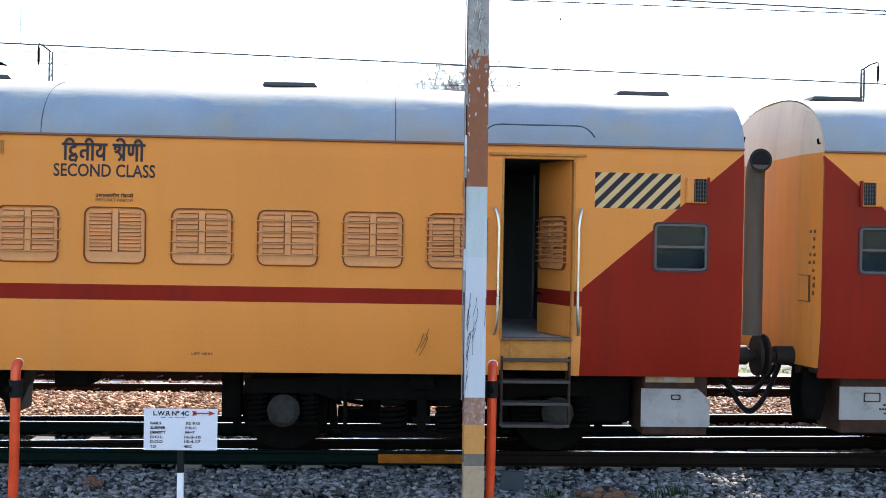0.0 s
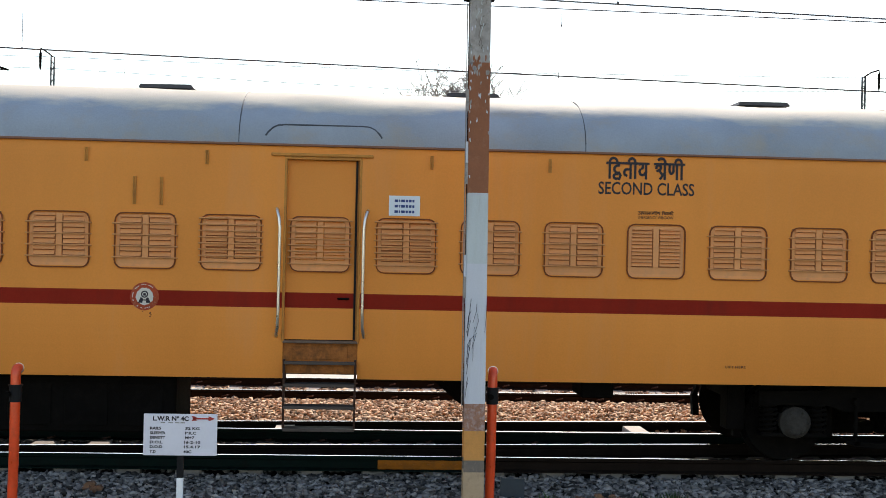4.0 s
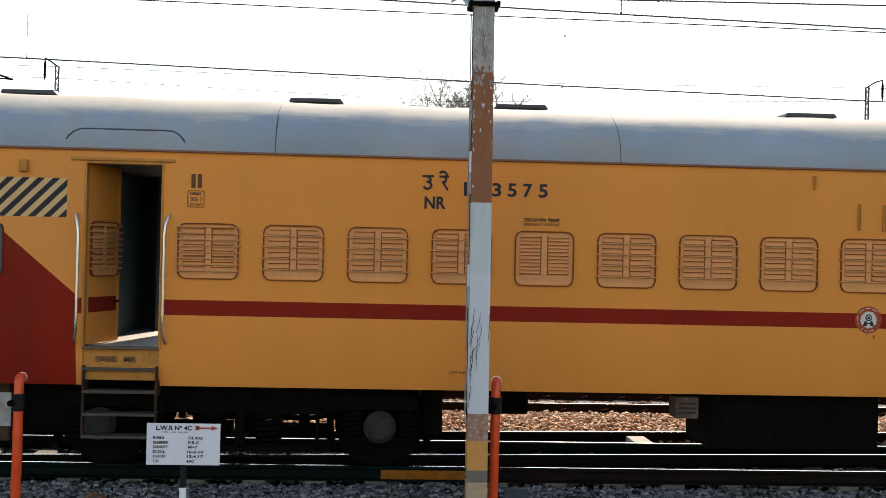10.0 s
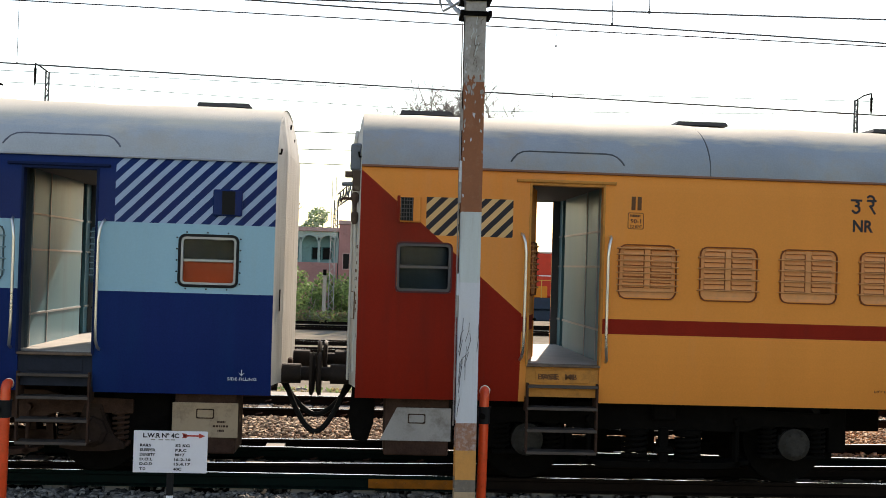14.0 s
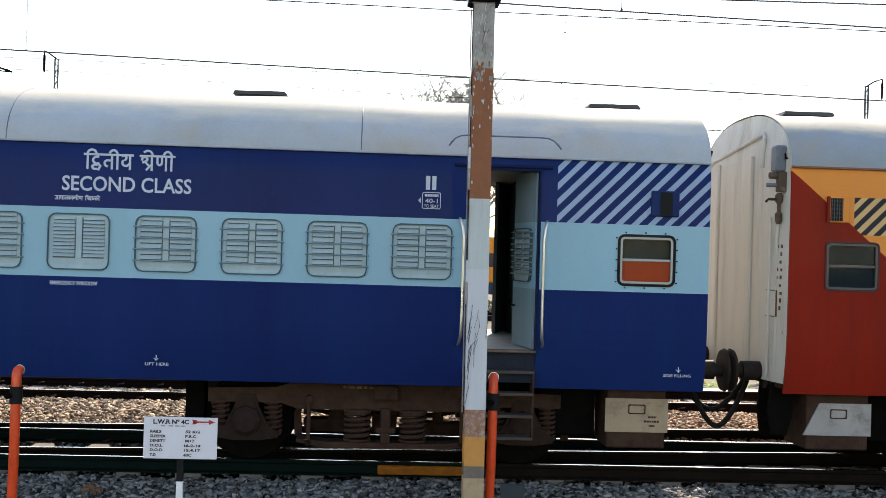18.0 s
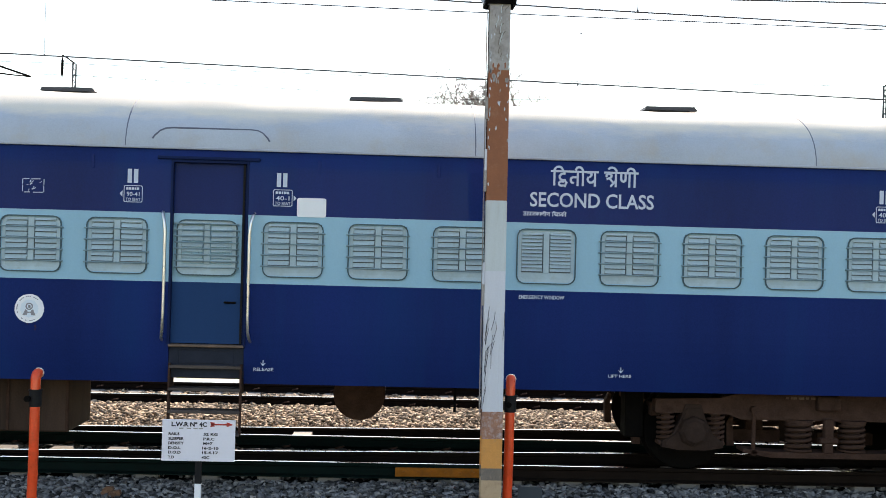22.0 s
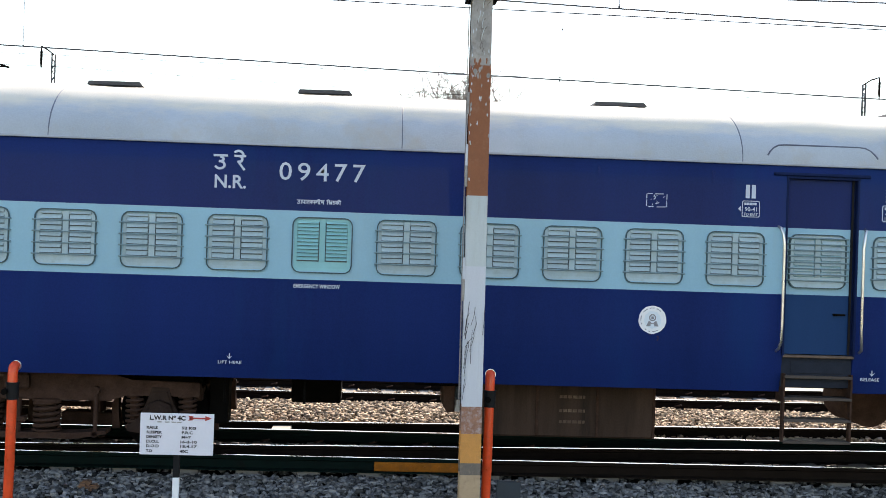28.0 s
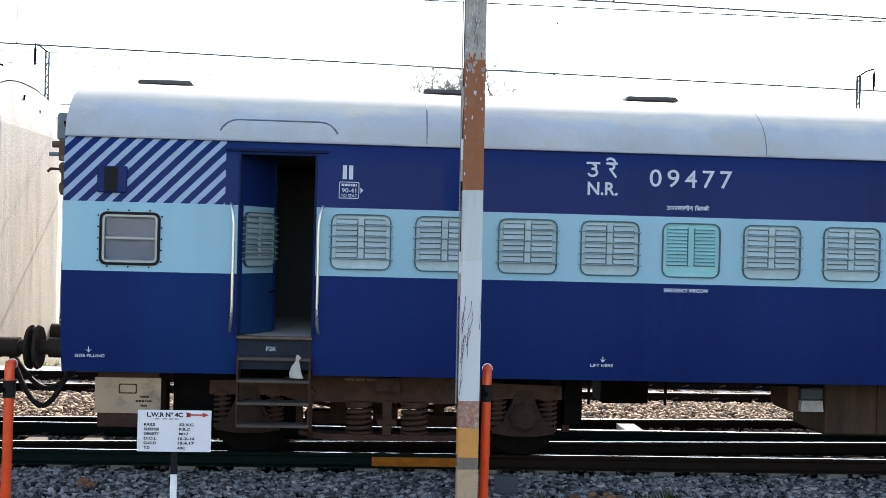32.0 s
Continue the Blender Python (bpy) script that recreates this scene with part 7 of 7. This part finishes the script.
GREENS = [M["leaf_a"], M["leaf_b"], M["leaf_c"]]
leaves("bush", "tangled green bushes along the far yard edge", [(-8.6 + 0.9 * k, 66 + (k % 3) * 1.2, 0.2 + 0.4 * (k % 2), 0.9, 0.8, 1.0 + 0.25 * (k % 3)) for k in range(12)], 7500, 0.11, [M["leaf_b"], M["leaf_c"], M["leaf_c"]], 21)
leaves("bush", "bright green creeper before the red wall", [(-0.55, 69, -0.2, 0.7, 0.5, 0.9), (0.1, 69, -0.3, 0.55, 0.5, 0.7), (-1.2, 69.3, 0.1, 0.6, 0.5, 0.8), (0.4, 69, -0.7, 0.5, 0.4, 0.4)], 2200, 0.10, [M["leaf_c"], M["leaf_c"], M["leaf_b"]], 22)
leaves("bush", "dusty bushes beside the track", [(-14 + 1.3 * k, 60 + (k % 2) * 2, -0.4, 1.0, 0.7, 0.6) for k in range(6)], 1800, 0.11, GREENS, 23)
leaves("grass_verge", "rough green grass verge", [(-12 + 1.1 * k, 63.2 + 0.5 * (k % 3), -0.72, 0.9, 0.9, 0.42) for k in range(18)], 6000, 0.09, [M["leaf_c"], M["drygrass"]], 24, "grass", "stuff")
leaves("grass_verge", "thin grass beside the path", [(-8 + 1.0 * k, 23.0, -0.32, 0.7, 0.5, 0.08) for k in range(22)], 3200, 0.05, [M["leaf_c"], M["drygrass"]], 25, "grass", "stuff")
for nm, x, y, z, r, n, sd in (("tree", -3.2, 92, 5.0, 2.0, 2600, 31), ("tree", -11.5, 80, 2.2, 2.2, 3000, 32), ("tree", 2.4, 95, 4.6, 2.6, 3800, 33), ("tree", 0.6, 100, 4.4, 2.2, 3000, 37), ("tree", -7.5, 95, 4.2, 2.2, 2600, 38), ("tree", 5.6, 90, 3.0, 2.2, 2200, 34), ("tree", -15, 78, 2.5, 2.4, 2200, 36)):
    rr = random.Random(sd)
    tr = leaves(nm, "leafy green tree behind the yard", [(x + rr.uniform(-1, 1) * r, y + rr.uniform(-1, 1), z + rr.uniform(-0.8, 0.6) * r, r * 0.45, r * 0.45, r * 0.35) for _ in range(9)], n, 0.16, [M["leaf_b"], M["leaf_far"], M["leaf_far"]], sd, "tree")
    s = Shape()
    s.rod((x, y, ground_height(y)), (x + 0.1, y, z), 0.22, 8, 0.1)
    part("trunk", s, M["bark"], tr)
bare_tree("bare_tree", "large leafless tree behind the locomotive", (6.8, 76, -1.1), 15.0, 1.25, 50, -0.16, 5, M["bark_dark"], 0.025)
bare_tree("bare_tree", "second leafless tree behind the locomotive", (7.3, 77, -1.1), 15.0, 1.25, 17, -0.16, 5, M["bark_dark"], 0.025)
bare_tree("bare_tree", "small leafless tree among bushes", (-7.5, 62, -1.1), 8.0, 0.8, 8, 0.02, 5, M["bark"], 0.022)
bare_tree("bare_tree", "thin leafless tree by the houses", (-5.9, 70, -1.1), 7.4, 0.9, 12, -0.05, 5, M["bark"], 0.022)


def wall_block(th, name, x0, x1, y0, y1, z0, z1, mat, label=""):
    s = Shape()
    s.box(x0, x1, y0, y1, z0, z1, 0.02)
    return part(name, s, mat, th, label)


def arched_veranda(th, x0, x1, y, z0, z1, mat, n):
    """A front with scalloped arches between posts."""
    w = (x1 - x0) / n
    for k in range(n):
        a, b = x0 + k * w, x0 + (k + 1) * w
        s = Shape()
        s.prism([(a, z1), (b, z1), (b, z1 - 0.5)] + arc((a + b) / 2, z1 - 0.75, w / 2 - 0.08, 0.5, 0, 180, 8) + [(a, z1 - 0.5)], y - 0.1, y + 0.1)
        part("arch", s, mat, th)
    for k in range(n + 1):
        s = Shape()
        s.box(x0 + k * w - 0.08, x0 + k * w + 0.08, y - 0.1, y + 0.1, z0, z1 - 0.4)
        part("post", s, mat, th)


house = thing("house", "low teal house with arched veranda and flat roof", "house")
gz = -1.08
wall_block(house, "wall", -5.55, -1.86, 75.9, 80, gz, 4.35, M["teal"])
wall_block(house, "roof", -5.7, -1.8, 74.6, 80.2, 4.36, 4.62, M["pinkplaster"])
arched_veranda(house, -5.5, -1.9, 74.9, 2.3, 4.35, M["tealpale"], 3)
wall_block(house, "garden_wall", -5.6, -1.85, 74.4, 74.65, gz, 2.32, M["redbrick"])
for x in (-4.8, -3.3, -2.6):
    s = Shape()
    rim(s, x - 0.32, x + 0.32, 2.5, 3.35, 0.02, 0.06, 75.85, 75.9, 1)
    w = part("window", s, M["tealdark"], house)
    s = Shape()
    s.box(x - 0.26, x + 0.26, 75.87, 75.9, 2.56, 3.29)
    part("pane", s, M["void"], w)
house2 = thing("house", "pink plastered house with arched veranda", "house")
wall_block(house2, "wall", -11.5, -5.72, 76.4, 80, gz, 4.2, M["pinkplaster"])
wall_block(house2, "roof", -11.6, -5.71, 75.0, 80.2, 4.21, 4.5, M["tealpale"])
arched_veranda(house2, -11.4, -5.75, 75.3, 1.8, 4.2, M["pinkplaster"], 4)
wall_block(house2, "garden_wall", -11.5, -5.72, 74.8, 75.0, gz, 1.9, M["redbrick"])
for x in (-10.4, -9.0, -7.6, -6.5):
    s = Shape()
    rim(s, x - 0.35, x + 0.35, 2.2, 3.2, 0.02, 0.06, 76.34, 76.4, 1)
    w = part("window", s, M["tealdark"], house2)
    s = Shape()
    s.box(x - 0.29, x + 0.29, 76.36, 76.4, 2.26, 3.14)
    part("pane", s, M["void"], w)
depot = thing("brick_building", "dull red brick yard building with flat parapet", "building")
wall_block(depot, "wall", -1.80, -0.05, 74.5, 90, gz, 4.85, M["redbrick"])
wall_block(depot, "parapet", -1.86, 0.0, 74.4, 90.1, 4.86, 5.12, M["pinkplaster"])
wall_block(depot, "annex_wall", -0.04, 0.85, 74.9, 88, gz, 4.0, M["redbrick"], "lower wing of the brick building")
for x in (-1.3, -0.6):
    s = Shape()
    rim(s, x - 0.25, x + 0.25, 1.9, 3.0, 0.02, 0.06, 74.42, 74.5, 1)
    w = part("window", s, M["pinkplaster"], depot)
    s = Shape()
    s.box(x - 0.19, x + 0.19, 74.45, 74.5, 1.96, 2.94)
    part("pane", s, M["void"], w)
for x in (-0.28, 0.05):
    s = Shape()
    s.tube([(x, 74.3, 0.2), (x, 74.3, 4.3)], 0.04, 6)
    part("drain_pipe", s, M["rust"], depot)

portal = thing("overhead_portal", "wide lattice portal over the yard on a painted column", "portal", at=(0, 0, 0))
s = Shape()
for k, (a, b) in enumerate(((gz, -0.35), (-0.35, 1.0), (1.0, 1.85), (1.85, 10.0))):
    s.box(1.17, 1.63, 69.8, 70.3, a, b, 0, k)
part("column", s, [M["p_yellow"], M["p_blue"], M["p_teal"], M["p_pale"]], portal, "column with yellow, blue and pale bands")
for z in (7.9, 6.9, 4.6, 3.4):
    s = Shape()
    s.box(1.10, 1.70, 69.7, 70.4, z, z + 0.08)
    part("band_clamp", s, M["under"], portal)


def lattice_beam(th, a, b, depth, bays, r=0.05):
    a, b = Vector(a), Vector(b)
    for dz in (0, -depth):
        s = Shape()
        s.tube([a + Vector((0, 0, dz)), b + Vector((0, 0, dz))], r, 5)
        part("chord", s, M["slate"], th)
    s = Shape()
    for k in range(bays):
        p, q = a.lerp(b, k / bays), a.lerp(b, (k + 1) / bays)
        s.tube([p + Vector((0, 0, -depth if k % 2 else 0)), q + Vector((0, 0, 0 if k % 2 else -depth))], r * 0.7, 4)
        s.tube([p, p - Vector((0, 0, depth))], r * 0.6, 4)
    part("lacing", s, M["slate"], th)


lattice_beam(portal, (1.4, 70.3, 9.6), (-3.1, 117, 9.4), 1.3, 24, 0.075)
for y, L in ((84, 3.3), (95, 2.8), (118, 3.0)):
    x = 1.4 - 7.4 * (y - 70.3) / 75.7
    s = Shape()
    for d in (-0.18, 0.18):
        s.tube([(x + d, y, 8.9), (x + d, y, 8.2 - L)], 0.075, 5)
    for k in range(6):
        s.tube([(x - 0.18, y, 8.1 - k * L / 6), (x + 0.18, y, 8.1 - (k + 1) * L / 6)], 0.05, 4)
    part("drop_arm", s, M["slate"], portal)
    s = Shape()
    s.tube([(x, y, 8.2 - L), (x - 0.7, y - 0.3, 8.6 - L), (x - 1.6, y - 0.6, 8.2 - L)], 0.04, 5)
    part("registration_arm", s, M["under"], portal)

loco = thing("locomotive", "red and orange diesel locomotive with dark underframe", "locomotive", at=(-0.75, 67, gz))
s = Shape()
s.box(2.9, 19.5, -1.35, 1.35, 1.05, 1.72, 0.05)
part("underframe", s, M["loco_dark"], loco)
s = Shape()
s.prism([(2.9, 1.75), (2.5, 2.1), (2.62, 3.2), (3.0, 4.2), (7.0, 4.28), (7.0, 1.75)], -0.95, 0.95)
part("short_hood", s, M["loco_red"], loco, "red nose hood")
s = Shape()
s.prism([(2.48, 1.76), (2.44, 2.1), (2.55, 2.7), (7.01, 2.7), (7.01, 1.76)], -0.975, 0.975)
part("nose_band", s, M["loco_orange"], loco, "orange lower band")
s = Shape()
s.box(7.0, 9.3, -1.4, 1.4, 1.73, 4.35, 0.08)
cab = part("cab", s, M["loco_orange"], loco, "orange driver's cab")
for x in (7.6, 8.7):
    s = Shape()
    s.box(x - 0.42, x + 0.42, -1.42, -1.39, 2.65, 3.45, 0.02)
    part("cab_window", s, M["loco_glass"], cab)
s = Shape()
s.box(9.3, 19.2, -0.95, 0.95, 1.73, 4.32, 0.10)
hood = part("long_hood", s, M["loco_red"], loco, "red engine hood")
s = Shape()
s.box(9.3, 19.2, -0.965, -0.95, 2.98, 3.04)
part("white_line", s, M["white"], hood)
s = Shape()
s.box(9.3, 11.4, -0.97, -0.95, 1.74, 2.4)
part("orange_flash", s, M["loco_orange"], hood)
for k in range(8):
    s = Shape()
    s.box(12.0 + k * 0.85, 12.7 + k * 0.85, -0.98, -0.95, 1.9, 2.9, 0.02)
    part("hood_door", s, M["loco_red"], hood)
for x0, x1 in ((2.9, 7.0), (7.2, 9.2), (9.4, 19.2)):
    s = Shape()
    s.box(x0, x1, -0.9, 0.9, 4.32, 4.42, 0.03)
    part("roof_cap", s, M["loco_roof"], loco)
for k in range(7):
    s = Shape()
    x = 9.5 + k * 1.5
    s.tube([(x, -1.33, 1.72), (x, -1.33, 2.75)], 0.03, 5)
    part("handrail_post", s, M["loco_yellow"], loco)
for x0, x1 in ((9.5, 18.5), (3.2, 6.8)):
    s = Shape()
    s.tube([(x0, -1.33, 2.75), (x1, -1.33, 2.75)], 0.025, 5)
    part("handrail", s, M["loco_yellow"], loco)
for x in (5.2, 16.8):
    s = Shape()
    s.box(x - 1.9, x + 1.9, -1.1, 1.1, 0.42, 0.95, 0.08)
    bg = part("bogie", s, M["under"], loco)
    for dx in (-1.4, 0, 1.4):
        s = Shape()
        s.lathe((x + dx, -0.95, 0.5), (0, 1, 0), [(0, 0.1), (0, 0.48), (0.1, 0.5), (0.12, 0.45)], 20)
        part("wheel", s, M["under"], bg)
s = Shape()
s.box(8.2, 13.6, -1.2, 1.2, 0.35, 1.04, 0.1)
part("fuel_tank", s, M["loco_dark"], loco)
for yy in (-0.9, 0.9):
    s = Shape()
    s.rod((2.9, yy, 1.1), (2.3, yy, 1.1), 0.1, 10)
    s.rod((2.3, yy, 1.1), (2.24, yy, 1.1), 0.25, 14)
    part("buffer", s, M["under"], loco)

for nm, x, y, w, d, h, lab in (("relay_cabinet", -10.0, 46.5, 0.95, 0.8, 1.75, "white steel relay cabinet"), ("concrete_post", -0.56, 66.5, 0.42, 0.3, 1.7, "pale square concrete post"), ("concrete_post", -2.3, 64.8, 0.22, 0.22, 2.6, "grey slender concrete post")):
    th = thing(nm, lab, nm.replace("_", " "), at=(x, y, ground_height(y)))
    s = Shape()
    s.box(-w / 2, w / 2, -d / 2, d / 2, 0, h, 0.03)
    part("body", s, M["white"] if "white" in lab else M["paleconcrete"], th)
    s = Shape()
    s.box(-w / 2 - 0.04, w / 2 + 0.04, -d / 2 - 0.04, d / 2 + 0.04, h, h + 0.06, 0.02)
    part("cap", s, M["paleconcrete"], th)
th = thing("storage_drum", "white upright drum beside the tracks", "drum", at=(-6.4, 57, ground_height(57)))
s = Shape()
s.lathe((0, 0, 0), (0, 0, 1), [(0, 0.5), (0.03, 0.52), (0.6, 0.51), (0.62, 0.53), (0.66, 0.51), (1.3, 0.52), (1.33, 0.5)], 20)
part("body", s, M["white"], th, "", True)
th = thing("barrier_frame", "rusty steel A-frame barrier with round red disc", "barrier", at=(-5.6, 45, ground_height(45)))
for pts in ([(-0.9, 0, 1.55), (0.9, 0, 1.55)], [(-0.25, 0, 0), (-0.15, 0, 1.55)], [(0.35, 0, 0), (0.65, 0, 1.55)], [(-0.7, 0, 0), (-0.1, 0, 1.0)], [(0.75, 0, 0), (0.65, 0, 1.55)]):
    s = Shape()
    s.tube(pts, 0.035, 6)
    part("bar", s, M["rustlight"], th)
s = Shape()
s.box(-0.05, 0.60, -0.05, -0.02, 0.6, 1.25, 0.01)
pl = part("target_plate", s, M["pinkplaster"], th, "faded pink warning plate")
s = Shape()
s.rod((0.28, -0.07, 0.92), (0.28, -0.05, 0.92), 0.1, 16)
part("disc", s, M["white"], pl)
th = thing("signal_post", "thin lattice post in the yard", "post", at=(-1.95, 66, ground_height(66)))
s = Shape()
for a in (-0.15, 0.15):
    s.tube([(a, 0, 0), (a * 0.7, 0, 8.4)], 0.03, 4)
for k in range(26):
    s.tube([(-0.14 if k % 2 else 0.14, 0, k * 0.32), (0.14 if k % 2 else -0.14, 0, (k + 1) * 0.32)], 0.02, 4)
part("lattice", s, M["dullsteel"], th)
s = Shape()
s.box(-0.5, -0.3, -0.05, 0.05, 0, 3.0, 0.01)
part("stay_post", s, M["under"], th)
th = thing("spire", "distant grey tapering tower", "tower", at=(-32, 150, -1.1))
s = Shape()
s.lathe((0, 0, 0), (0, 0, 1), [(0, 1.1), (6.4, 1.05), (6.5, 1.25), (6.8, 0.8), (8.2, 0.6), (8.3, 0.75), (8.6, 0.4), (9.8, 0.28), (9.9, 0.4), (10.1, 0.16), (12.0, 0.04)], 10)
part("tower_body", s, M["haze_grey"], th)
# woods that close the distance
for k, (x0, x1, y, h, sd) in enumerate(((-90, -14, 150, 4.6, 41), (14, 120, 140, 4.5, 42), (-14, 16, 190, 5.2, 43))):
    rr = random.Random(sd)
    n = 26
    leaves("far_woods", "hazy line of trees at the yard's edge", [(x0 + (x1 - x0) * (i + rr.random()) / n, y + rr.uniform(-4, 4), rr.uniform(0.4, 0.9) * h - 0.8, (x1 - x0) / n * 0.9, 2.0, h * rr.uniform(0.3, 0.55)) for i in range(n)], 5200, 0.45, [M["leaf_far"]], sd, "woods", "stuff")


# ---- what moves ----
def motions():
    rows = run_rows()
    for c, x in COACHES:
        walk(c, [(t, pose(x + s, TRACK_Y, 0)) for t, s in rows])
    # the wheels roll without slipping; between widely spaced rows more turns are keyed
    fine = []
    for (t0, s0), (t1, s1) in zip(rows, rows[1:]):
        n = max(1, math.ceil((s1 - s0) / 0.457 / radians(80)))
        fine += [(t0 + (t1 - t0) * k / n, s0 + (s1 - s0) * k / n) for k in range(n)]
    fine.append(rows[-1])
    for w, dx in WHEELSETS:
        walk(w, [(t, Matrix.Translation((dx, 0, 0.457)) @ Matrix.Rotation(s / 0.457, 4, "Y")) for t, s in fine])


motions()
